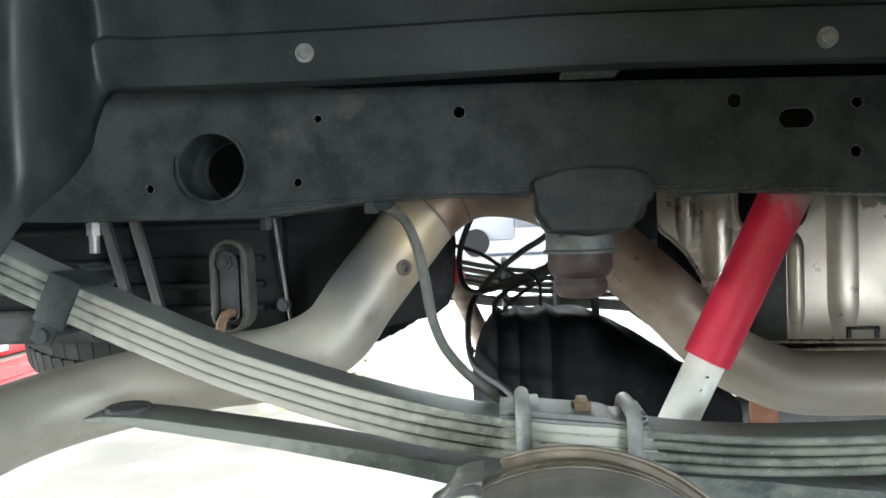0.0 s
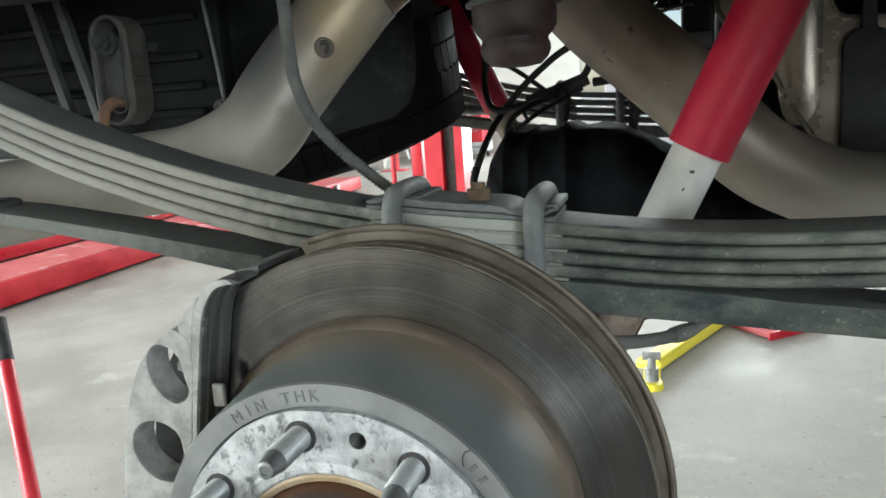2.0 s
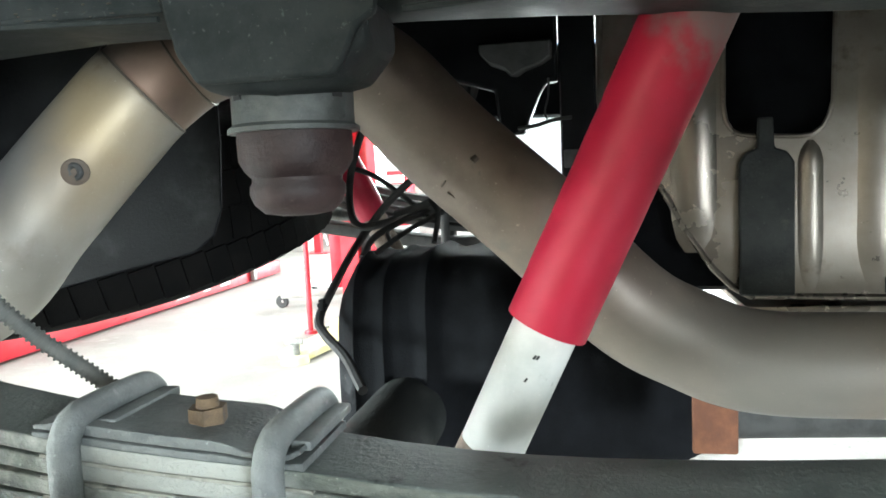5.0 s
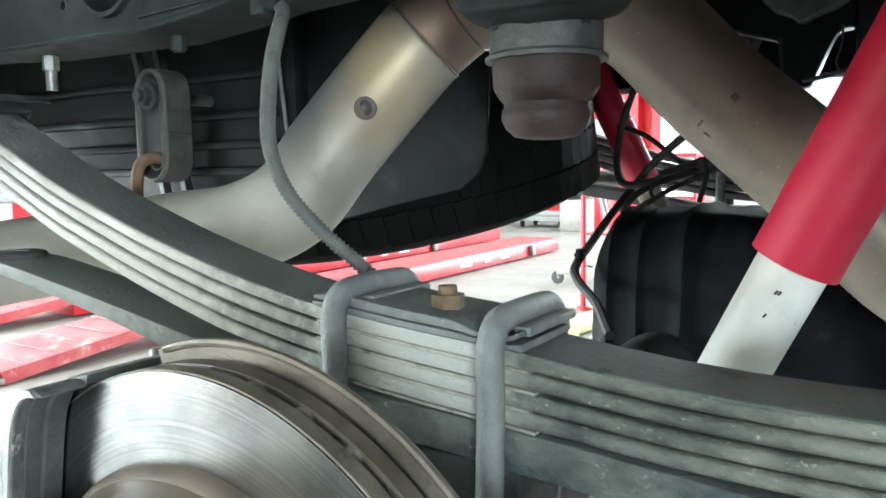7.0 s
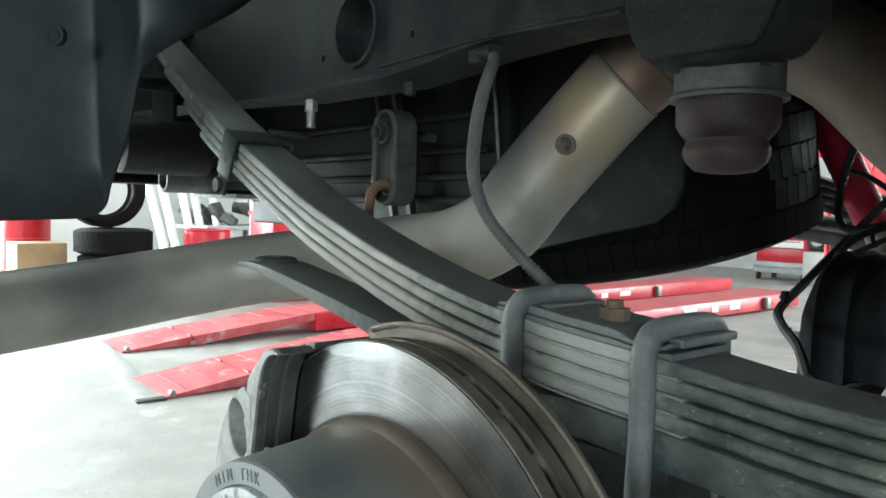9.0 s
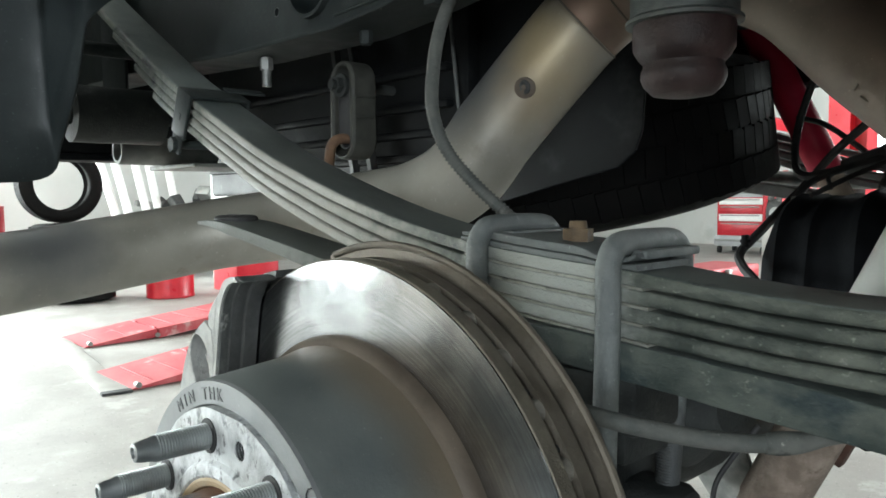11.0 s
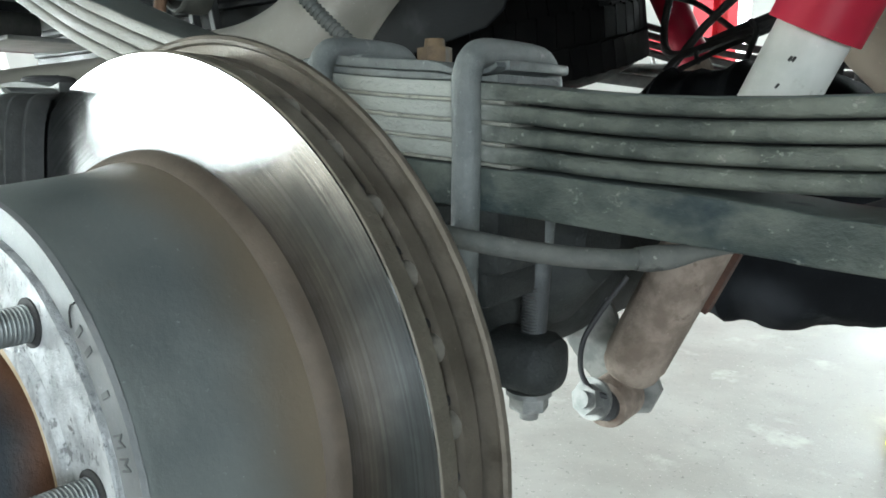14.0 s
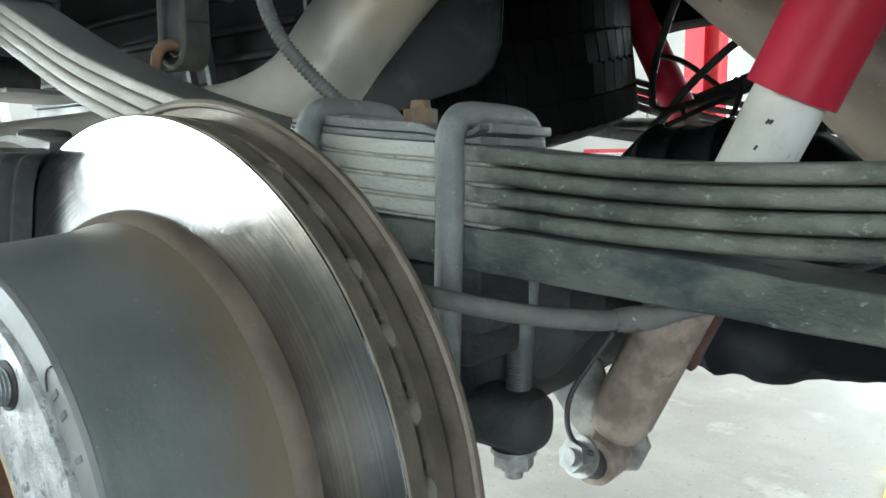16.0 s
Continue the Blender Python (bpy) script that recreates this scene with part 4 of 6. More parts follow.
bm = add_loft(B(), [(-0.072, 0.3065, 0.760, 0.006, 0.006), (-0.069, 0.3065, 0.760, 0.016, 0.014), (-0.060, 0.3065, 0.7605, 0.0225, 0.0195), (0.0, 0.3065, 0.762, 0.0245, 0.0205), (0.086, 0.3065, 0.7605, 0.0245, 0.0205), (0.0945, 0.3065, 0.760, 0.0190, 0.0175), (0.0985, 0.3065, 0.760, 0.0110, 0.0105), (0.0995, 0.3065, 0.760, 0.004, 0.004)], 28, 2.8)
part("clamp_plate", bm, M["grime"], axle, "oily black clamp casting with rounded ends")
bm = add_loft(B(), [(-0.02, 0.40, 0.800, 0.03, 0.030), (0.01, 0.40, 0.798, 0.05, 0.048), (0.05, 0.40, 0.812, 0.05, 0.048), (0.085, 0.395, 0.830, 0.03, 0.028)], 24, 2.3)
part("bracket_root", bm, M["grime"], axle, "black cast root of the shock bracket")
bracket = [(-0.03, 0.79), (0.03, 0.79), (0.058, 0.760), (0.066, 0.735), (0.095, 0.715), (0.104, 0.694), (0.094, 0.672), (0.072, 0.666), (0.052, 0.680), (0.032, 0.700), (0.012, 0.725)]
for y in (0.474,):
    part("shock_bracket", add_plate(B(), bracket, [circle(0.0785, 0.694, 0.008)], y, y + 0.006), M["zinc"], axle, "grey steel shock mounting ear")
EYE, HEAD = Vector((0.0740, 0.446, 0.690)), Vector((0.0685, 0.406, 0.700))
pin = (HEAD - EYE).normalized()
bm = hexagon(B(), HEAD + pin * 0.004, HEAD - pin * 0.008, 0.0128)
add_cyl(bm, HEAD + pin * 0.008, EYE - pin * 0.04, 0.0070)
add_cyl(bm, HEAD - pin * 0.007, HEAD - pin * 0.011, 0.0175)
part("shock_bolt", bm, M["zinc"], axle, "zinc bolt with a broad washer")

# ---- shock absorbers ----


def shock(low_eye, top, r_body, r_boot, boot_from, label, mud, group):
    a, b = Vector(low_eye), Vector(top)
    d = (b - a).normalized()
    ob = thing("shock_absorber", tuple(a), label, "shock absorber", group)
    length = (b - a).length
    split = a + d * (0.215 if mud else 0.05)
    body = B()
    add_cyl(body, split, a + d * (boot_from + 0.05), r_body, r_body, 32)
    part("body", body, M["white"] if mud else M["dirty_white"], ob, "white painted shock tube with scuffs")
    bm = add_tube(B(), [a + d * s for s in (0.0255, 0.0275, 0.0330, 0.0420, 0.0450, 0.215 if mud else 0.150)], lambda s: (0.55, 0.80, 0.93, 0.97, 1.02, 1.02)[min(5, round(s * 5))] * r_body, 32)
    part("lower_body", bm, M["dirty_white"], ob, "lower tube caked with dry mud")
    bm = add_lathe(B(), [(0.0140, -0.019), (0.0195, -0.019), (0.0208, -0.016), (0.0208, 0.016), (0.0195, 0.019), (0.0140, 0.019)], a, "y", 32, True)
    part("lower_eye", bm, M["dirty_white"], ob)
    part("bushing", add_lathe(B(), [(0.001, -0.0225), (0.0130, -0.0225), (0.0142, -0.019), (0.0142, 0.019), (0.001, 0.0225)], a, "y", 28), M["rubber"], ob)
    line = [a + d * (boot_from + (length - boot_from) * s / 40) for s in range(41)]
    bm = add_tube(B(), [line[0] - d * 0.0005] + line, lambda s: r_body if s == 0 else r_boot * (1 + 0.004 * math.sin(40 * s)), 36)
    part("dust_boot", bm, M["boot"], ob, "smooth red rubber dust boot")
    return ob


near = shock((0.0740, 0.446, 0.690), (0.334, 0.430, 1.235), 0.0252, 0.0312, 0.321, "white shock absorber with a red rubber boot", True, "shock absorbers")
a, b = Vector((0.0740, 0.446, 0.690)), Vector((0.334, 0.430, 1.235))
d = (b - a).normalized()
side = d.cross(Vector((0, 1, 0))).normalized()
front = side.cross(d).normalized()
edge = side if side.x > 0 else -side
turn = Matrix((edge, front, d)).transposed().to_4x4()
part("side_strip", add_box(B(), -0.0035, 0.0020, -0.002, 0.010, 0.105, 0.213, 0.001, Matrix.Translation(a + edge * 0.0272 + Vector((0, 0.010, 0))) @ turn), M["rust_strip"], near, "rust-brown steel strip along the tube")
for s, ang, w in ((0.302, -97, 0.0009), (0.3015, -92, 0.0009), (0.283, -94, 0.0008), (0.215, -108, 0.0014), (0.205, -70, 0.0006)):
    o = (side * math.cos(radians(ang)) + front * math.sin(radians(ang))) * 0.0251
    part("scuff_mark", add_box(B(), -w, w, -0.0003, 0.0003, -0.0018, 0.0018, 0, Matrix.Translation(a + d * s + o) @ Matrix.Rotation(radians(40), 4, "Y")), M["rubber"], near)
shock((-0.045, 1.36, 0.72), (-0.335, 1.24, 1.40), 0.0245, 0.0302, 0.335, "shock absorber with a faded red boot on the far side", False, "shock absorbers")

# ---- far leaf spring ----
fs = thing("leaf_spring", (0.03, 1.44, 0.868), "leaf spring pack on the far side, shade put into its steel", "leaf spring", "leaf springs")
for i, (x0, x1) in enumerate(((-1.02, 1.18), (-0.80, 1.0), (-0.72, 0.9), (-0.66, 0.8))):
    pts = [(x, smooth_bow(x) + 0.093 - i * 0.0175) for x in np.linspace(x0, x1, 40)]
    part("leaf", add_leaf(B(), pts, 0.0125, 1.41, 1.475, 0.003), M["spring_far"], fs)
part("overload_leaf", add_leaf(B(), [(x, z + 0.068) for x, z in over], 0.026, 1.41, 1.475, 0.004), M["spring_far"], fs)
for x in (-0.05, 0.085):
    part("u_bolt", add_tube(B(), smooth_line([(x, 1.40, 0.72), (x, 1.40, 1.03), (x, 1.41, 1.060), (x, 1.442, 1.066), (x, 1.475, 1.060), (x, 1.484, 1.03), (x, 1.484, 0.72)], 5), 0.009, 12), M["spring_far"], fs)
ft = thing("brake_line_bar", (-0.2, 1.46, 0.985), "grey steel bar beside the far spring", "bar")
part("bar", add_cyl(B(), (-0.75, 1.50, 1.045), (-0.02, 1.50, 1.010), 0.017), M["zinc"], ft)

# ---- bump stop ----
stop = thing("bump_stop", (0.04, 0.385, 1.07), "brown rubber bump stop in a grey bracket under the rail", "bump stop")
prof = [(-0.016, 1.212), (-0.012, 1.222), (0.02, 1.2315), (0.055, 1.234), (0.098, 1.231), (0.118, 1.224), (0.1255, 1.208), (0.124, 1.193), (0.1125, 1.186), (0.103, 1.166), (0.096, 1.158), (0.006, 1.158), (-0.006, 1.176), (-0.012, 1.196)]
bm = add_plate(B(), prof, [], 0.318, 0.326)
add_loft(bm, [(-0.012, 0.358, 1.19, 0.034, 0.016), (0.0, 0.362, 1.182, 0.04, 0.026), (0.05, 0.366, 1.178, 0.043, 0.03), (0.1, 0.362, 1.182, 0.04, 0.026), (0.118, 0.358, 1.19, 0.034, 0.016)], 24, 3)
br = part("bracket", bm, M["frame"], stop, "pressed black bracket with a rounded flap")
mod = br.modifiers.new("edge", "BEVEL")
mod.width, mod.segments, mod.limit_method = 0.003, 2, "ANGLE"
C = (0.0435, 0.383, 0)
part("cup_band", add_lathe(B(), [(0.040, 1.172), (0.0425, 1.168), (0.0425, 1.135), (0.046, 1.1325), (0.046, 1.1295), (0.040, 1.1295), (0.038, 1.15)], C, "z", 48, True), M["band"], stop, "grey steel cup with slotted band")
for a in (-75, -125, -25):
    r = radians(a)
    part("slot", add_box(B(), -0.004, 0.004, -0.0012, 0.0012, -0.0015, 0.0015, 0, Matrix.Translation((C[0] + 0.0426 * math.cos(r), C[1] + 0.0426 * math.sin(r), 1.152)) @ Matrix.Rotation(r + math.pi / 2, 4, "Z")), M["rubber"], stop)
part("bumper", add_lathe(B(), [(0.001, 1.165), (0.038, 1.165), (0.0395, 1.132), (0.0405, 1.125), (0.0400, 1.110), (0.036, 1.103), (0.0318, 1.0985), (0.0318, 1.0955), (0.0335, 1.0925), (0.0338, 1.087), (0.031, 1.080), (0.024, 1.0735), (0.012, 1.0715), (0.001, 1.0712)], C, "z", 48), M["bump"], stop, "brown waisted urethane bumper")

# ---- exhaust ----
ex = thing("exhaust_pipe", (-0.1, 0.55, 0.89), "warm grey steel tailpipe arching over the axle", "exhaust pipe")
PIPE = [(-0.6926, -0.42, 0.876), (-0.6956, -0.1473, 0.8851), (-0.7033, 0.0604, 0.9034), (-0.7015, 0.2151, 0.9241), (-0.6657, 0.3232, 0.9426), (-0.5824, 0.4019, 0.9582), (-0.4682, 0.437, 0.9761), (-0.3687, 0.4492, 0.9867),
        (-0.2984, 0.4649, 1.017), (-0.2556, 0.4834, 1.0728), (-0.1977, 0.5133, 1.1469), (-0.1593, 0.534, 1.1922), (-0.1017, 0.5473, 1.2265), (-0.0254, 0.5648, 1.2246), (0.0443, 0.5853, 1.1950), (0.1109, 0.6041, 1.1250),
        (0.1991, 0.6092, 1.0432), (0.2772, 0.6238, 0.9621), (0.3336, 0.6346, 0.9266), (0.4015, 0.6332, 0.9035), (0.5312, 0.6332, 0.8999), (0.7835, 0.6399, 0.8962), (1.4865, 0.6575, 0.8901)]
line = smooth_line(PIPE, 8)
RP = 0.0515
CREASES = (Vector((-0.163, 0.528, 1.185)), Vector((-0.128, 0.541, 1.213)))
step = min(range(len(line)), key=lambda i: (line[i] - CREASES[0]).length)
part("tail_pipe", add_tube(B(), line[:step + 1], RP, 48, False), M["exhaust"], ex, "bent grey pipe with heat colours").modifiers.new("thick", "SOLIDIFY").thickness = 0.002
part("over_axle_pipe", add_tube(B(), line[step:], RP - 0.0014, 48, False), M["exhaust_brown"], ex, "brown heat-stained pipe over the axle").modifiers.new("thick", "SOLIDIFY").thickness = 0.002
for c, r in zip(CREASES, (RP - 0.0002, RP - 0.0012)):
    w = min(range(len(line)), key=lambda i: (line[i] - c).length)
    dirw = (line[w + 1] - line[w - 1]).normalized()
    u = dirw.orthogonal().normalized()
    v = dirw.cross(u)
    rim = [line[w] + (u * math.cos(radians(a)) + v * math.sin(radians(a))) * r for a in range(0, 370, 10)]
    part("weld_bead", add_tube(B(), rim, 0.0012, 6), M["disc_rim"], ex, "thin rusty weld seam")
at = min(line, key=lambda p: (p - Vector((-0.1974, 0.4691, 1.1143))).length)
out = (Vector((-0.1974, 0.4691, 1.1143)) - at).normalized()
bc = at + out * RP
bm = add_tube(B(), [bc - out * 0.004, bc + out * 0.0008, bc + out * 0.0016], lambda s: (0.0125, 0.0115, 0.0095)[round(s * 2)], 24)
rx, rz = Vector((1, 0, 0)), Vector((1, 0, 0)).cross(out)
plug = part("plug", bm, M["hat_rust"], ex, "welded round plug with a raised ring")
part("plug_ring", add_tube(B(), [bc + out * 0.0020 + rx * 0.0052 * math.cos(radians(a)) + rz * (0.0066 * math.sin(radians(a)) - 0.001) for a in range(-215, 95, 15)], 0.0026, 8), M["cast_dark"], plug, "dark ragged weld bead")
for spot, lx, lz, r in (((0.1413, 0.5602, 1.107), 0.005, 0.004, 0.0035), ((0.1192, 0.5713, 1.0841), 0.012, -0.014, 0.0012), ((0.1160, 0.5725, 1.0900), 0.006, 0.006, 0.0010)):
    c = Vector(spot)
    at = min(line, key=lambda p: (p - c).length)
    c = at + (c - at).normalized() * (RP + 0.0001)
    e = at + (c + Vector((lx, 0, lz)) - at).normalized() * (RP + 0.0001)
    part("scratch", add_tube(B(), [c, c.lerp(e, 0.5), e], r * 0.85, 8), M["disc_rim"], ex)
# heat shield plate between the pipe and the spare wheel
hs = thing("heat_shield", (-0.25, 0.60, 0.98), "dark smooth heat shield plate behind the tailpipe", "heat shield")
prof = [(-0.41, 0.978), (-0.36, 0.985), (-0.26, 1.008), (-0.165, 1.028), (-0.142, 1.045), (-0.132, 1.07), (-0.128, 1.14), (-0.13, 1.30), (-0.41, 1.30)]
sh = part("plate", add_plate(B(), prof, [], 0.600, 0.604), M["mottled_black"], hs)
part("folded_edge", add_tube(B(), [(x, 0.602, z) for x, z in prof[:8]], 0.0015, 8), M["black"], hs)

# ---- rubber hanger with its hook ----
hang = thing("exhaust_hanger", (-0.41, 0.38, 1.05), "grey rubber exhaust hanger on a bolt with a rusty hook", "exhaust hanger")
HX = -0.408


def stadium(x, z0, z1, r, n=10):
    """A slot outline with round ends between the heights z0 and z1."""
    up = [(x + r * math.cos(math.pi * i / n), z1 + r * math.sin(math.pi * i / n)) for i in range(n + 1)]
    return up + [(x - r * math.cos(math.pi * i / n), z0 - r * math.sin(math.pi * i / n)) for i in range(n + 1)]


rub = part("rubber_block", add_plate(B(), stadium(HX, 1.066, 1.136, 0.0255), [stadium(HX - 0.001, 1.062, 1.140, 0.0165)], 0.366, 0.402), M["hanger"], hang, "oblong grey rubber loop")
mod = rub.modifiers.new("edge", "BEVEL")
mod.width, mod.segments, mod.limit_method = 0.003, 2, "ANGLE"
core = part("core", add_plate(B(), stadium(HX - 0.0015, 1.066, 1.128, 0.0125), [circle(HX, 1.064, 0.0085, 16)], 0.372, 0.398), M["rubber"], hang, "inner rubber core between the two eyes")
mod = core.modifiers.new("edge", "BEVEL")
mod.width, mod.segments, mod.limit_method = 0.002, 2, "ANGLE"
for z in (1.092, 1.116):
    part("ridge", add_box(B(), HX + 0.0245, HX + 0.0268, 0.370, 0.398, z - 0.0012, z + 0.0012, 0.0006), M["hanger"], hang)
bm = hexagon(B(), (HX - 0.002, 0.358, 1.132), (HX - 0.002, 0.370, 1.132), 0.0105)
add_cyl(bm, (HX - 0.002, 0.352, 1.132), (HX - 0.002, 0.45, 1.132), 0.0062)
add_lathe(bm, [(0.007, 0.3655), (0.0145, 0.3655), (0.0145, 0.3695), (0.007, 0.3695)], (HX - 0.002, 0, 1.132), "y", 24, True)
part("bolt", bm, M["grime"], hang, "oily brown bolt through the upper eye")
part("hook", add_tube(B(), smooth_line([(HX, 0.41, 1.064), (HX, 0.380, 1.066), (HX - 0.002, 0.364, 1.066), (HX - 0.006, 0.355, 1.058), (HX - 0.009, 0.353, 1.040), (HX - 0.010, 0.354, 1.02), (HX - 0.009, 0.36, 0.985), (HX - 0.006, 0.40, 0.965), (HX, 0.455, 0.965)], 6), 0.0064, 12), M["hook"], hang, "rusty steel hook rod")
# bolts under the rail
for x, z0, z1, r in ((-0.585, 1.15, 1.185, 0.0065), (-0.355, 1.172, 1.186, 0.0055)):
    ob = thing("frame_bolt", (x, 0.366, z1), "short steel bolt below the frame rail", "bolt")
    bm = add_cyl(B(), (x, 0.366, z0), (x, 0.366, z1 + 0.02), r)
    hexagon(bm, (x, 0.366, z1 - 0.012), (x, 0.366, z1 + 0.004), r * 1.45)
    part("shank", bm, M["zinc"] if z0 < 1.16 else M["frame"], ob)

# ---- dark crossmember with ribs and rods behind the hanger ----
cm = thing("crossmember", (-0.62, 0.74, 1.0), "black ribbed crossmember and tank skin", "crossmember")
part("skin", add_box(B(), -1.2, -0.395, 0.575, 0.605, 1.00, 1.38, 0.008), M["mottled_black"], cm)
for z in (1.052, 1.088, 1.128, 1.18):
    part("rib", add_box(B(), -1.18, -0.425, 0.561, 0.580, z - 0.006, z + 0.006, 0.004), M["mottled_black"], cm)
part("rod", add_cyl(B(), (-0.412, 0.553, 1.28), (-0.380, 0.553, 1.01), 0.0026), M["cast"], cm, "thin grey rod")
for x in (-0.655, -0.608):
    bm = add_box(B(), -0.0085, 0.0085, -0.004, 0.004, -0.15, 0.15, 0.0015, Matrix.Translation((x, 0.548, 1.14)) @ Matrix.Rotation(radians(-14), 4, "Y"))
    add_box(bm, 0.0050, 0.0085, -0.009, -0.003, -0.15, 0.15, 0.001, Matrix.Translation((x, 0.548, 1.14)) @ Matrix.Rotation(radians(-14), 4, "Y"))
    part("strap", bm, M["cast_dark"], cm, "dark folded steel strap")
bm = add_lathe(B(), [(0.001, 0.545), (0.008, 0.545), (0.008, 0.553), (0.011, 0.553), (0.011, 0.562), (0.001, 0.562)], (-0.392, 0, 1.056), "y", 20)
part("knob", bm, M["rubber"], cm)
# shackle and bushing at the spring's rear end
shk = thing("spring_shackle", (-0.98, 0.266, 1.15), "dark steel spring shackle with a rubber bushing", "shackle")
bm = add_lathe(B(), [(0.018, 0.20), (0.045, 0.20), (0.045, 0.34), (0.018, 0.34)], (-0.90, 0, 1.130), "y", 32, True)
part("bushing", bm, M["grime"], shk)
bm = add_box(B(), -1.06, -0.95, 0.22, 0.226, 1.15, 1.40, 0.002)
add_box(bm, -1.06, -0.95, 0.306, 0.312, 1.15, 1.40, 0.002)
part("side_plate", bm, M["frame"], shk)
for x, y0, y1, z, r in ((-0.90, 0.165, 0.36, 1.130, 0.012), (-0.88, 0.15, 0.30, 1.23, 0.011), (-0.78, 0.16, 0.27, 1.30, 0.010)):
    part("bolt", add_cyl(B(), (x, y0, z), (x, y1, z), r), M["frame"], shk)
mount = thing("trailer_socket", (-1.1, 0.55, 1.05), "dusty grey steel tube end under the bumper", "tube end")
bm = add_lathe(B(), [(0.0185, 0.316), (0.0245, 0.316), (0.0255, 0.320), (0.0255, 0.50), (0.0185, 0.50)], (-1.03, 0, 1.083), "y", 32, True)
part("tube", bm, M["dusty_steel"], mount)
part("sleeve", add_box(B(), -1.10, -0.90, 0.40, 0.60, 1.050, 1.058, 0.003), M["dusty_steel"], mount)
# skirt behind the wheel
sk = thing("bumper_skirt", (-1.4, 0.3, 1.0), "black plastic bumper skirt behind the wheel", "bumper")
part("skirt", add_box(B(), -1.5, -1.44, -0.3, 1.6, 1.082, 1.6, 0.01), M["shade_plastic"], sk)
part("lower_lip", add_box(B(), -1.444, -1.425, -0.3, 1.6, 1.083, 1.098, 0.004), M["shade_plastic"], sk)

# ---- spare wheel under the bed ----


def tyre(name, centre, outer, inner, width, axis, label, material, blocks=60, group=""):
    ob = thing(name, centre, label, "tyre", group)
    h = width / 2
    prof = [(inner, -h * 0.8), (inner + 0.01, -h * 0.92), (inner + (outer - inner) * 0.45, -h), (outer - 0.055, -h * 0.97), (outer - 0.028, -h * 0.89), (outer - 0.012, -h * 0.76), (outer - 0.006, -h * 0.6), (outer - 0.004, 0), (outer - 0.006, h * 0.6),
            (outer - 0.012, h * 0.76), (outer - 0.028, h * 0.89), (outer - 0.055, h * 0.97), (inner + (outer - inner) * 0.45, h), (inner + 0.01, h * 0.92), (inner, h * 0.8), (inner + 0.03, h * 0.6), (inner + 0.03, -h * 0.6)]
    part("carcass", add_lathe(B(), prof, centre, axis, 72, True), material, ob)
    bm = B()
    for i in range(blocks):
        a = 2 * math.pi * i / blocks
        for k, hh in enumerate((-0.60, -0.20, 0.20, 0.60)):
            aa = a + (0.5 * (k % 2) + 0.15 * k) * 2 * math.pi / blocks
            rot = {"z": Matrix.Rotation(aa, 4, "Z"), "y": Matrix.Rotation(-aa, 4, "Y"), "x": Matrix.Rotation(aa, 4, "X") @ Matrix.Rotation(radians(90), 4, "Z")}[axis]
            w = 2 * math.pi * outer / blocks * 0.47
            if axis == "z":
                add_box(bm, outer - 0.016, outer, -w, w, h * hh - h * 0.185, h * hh + h * 0.185, 0, Matrix.Translation(centre) @ rot @ Matrix.Rotation(0.10 * (-1) ** k, 4, "X"))
            elif axis == "y":
                add_box(bm, outer - 0.016, outer, h * hh - h * 0.185, h * hh + h * 0.185, -w, w, 0, Matrix.Translation(centre) @ rot)
            else:
                add_box(bm, -w, w, outer - 0.016, outer, h * hh - h * 0.185, h * hh + h * 0.185, 0, Matrix.Translation(centre) @ Matrix.Rotation(aa, 4, "X") @ Matrix.Rotation(radians(90), 4, "Y"))
    part("tread", bm, material, ob, "worn block tread")
    return ob


SPARE_AT, SPARE_R = (-0.638, 1.046, 1.090), 0.435
spare = tyre("spare_wheel", SPARE_AT, SPARE_R, 0.23, 0.25, "z", "worn black spare tyre slung flat under the bed", M["tyre"], 78)
lug = part("tread_lug", add_box(B(), -0.005, 0.006, -0.0145, 0.0145, -0.030, 0.030), M["lit_tyre"], spare, "tread lug on the lower shoulder, floor light put into its colour")
for i in range(78):
    o = lug if i == 0 else new("tread_lug", lug.data)
    o.parent, o.matrix_parent_inverse = spare, lug.matrix_parent_inverse
    o.matrix_basis = Matrix.Translation(SPARE_AT) @ Matrix.Rotation(2 * math.pi * i / 78, 4, "Z") @ Matrix.Translation((SPARE_R - 0.019, 0, -0.098)) @ Matrix.Rotation(radians(36), 4, "Y") @ Matrix.Rotation(radians(18), 4, "X")
spare.rotation_euler = (radians(11), radians(-2.3), 0)
part("rim", add_lathe(B(), [(0.001, -0.04), (0.21, -0.04), (0.232, -0.08), (0.235, 0.12), (0.001, 0.10)], SPARE_AT, "z", 48), M["cast_dark"], spare)

# ---- black underbody bracket above the tailpipe ----
ub_ = thing("underbody_bracket", (0.05, 0.97, 1.2), "black underbody bracket hanging above the tailpipe", "bracket")
shape = [(-0.30, 1.54), (-0.30, 1.262), (-0.15, 1.245), (0.06, 1.230), (0.098, 1.219), (0.117, 1.213), (0.123, 1.150), (0.158, 1.150), (0.168, 1.176), (0.180, 1.205), (0.189, 1.220), (0.206, 1.222), (0.206, 1.54)]
plate_ = part("plate", add_plate(B(), shape, [], 0.95, 0.985), M["shade_plastic"], ub_)
mod = plate_.modifiers.new("edge", "BEVEL")
mod.width, mod.segments, mod.limit_method = 0.004, 2, "ANGLE"
rag = [(0.10, 1.262), (0.115, 1.246), (0.135, 1.238), (0.142, 1.230), (0.152, 1.229), (0.163, 1.236), (0.185, 1.243), (0.20, 1.252), (0.20, 1.275), (0.10, 1.275)]
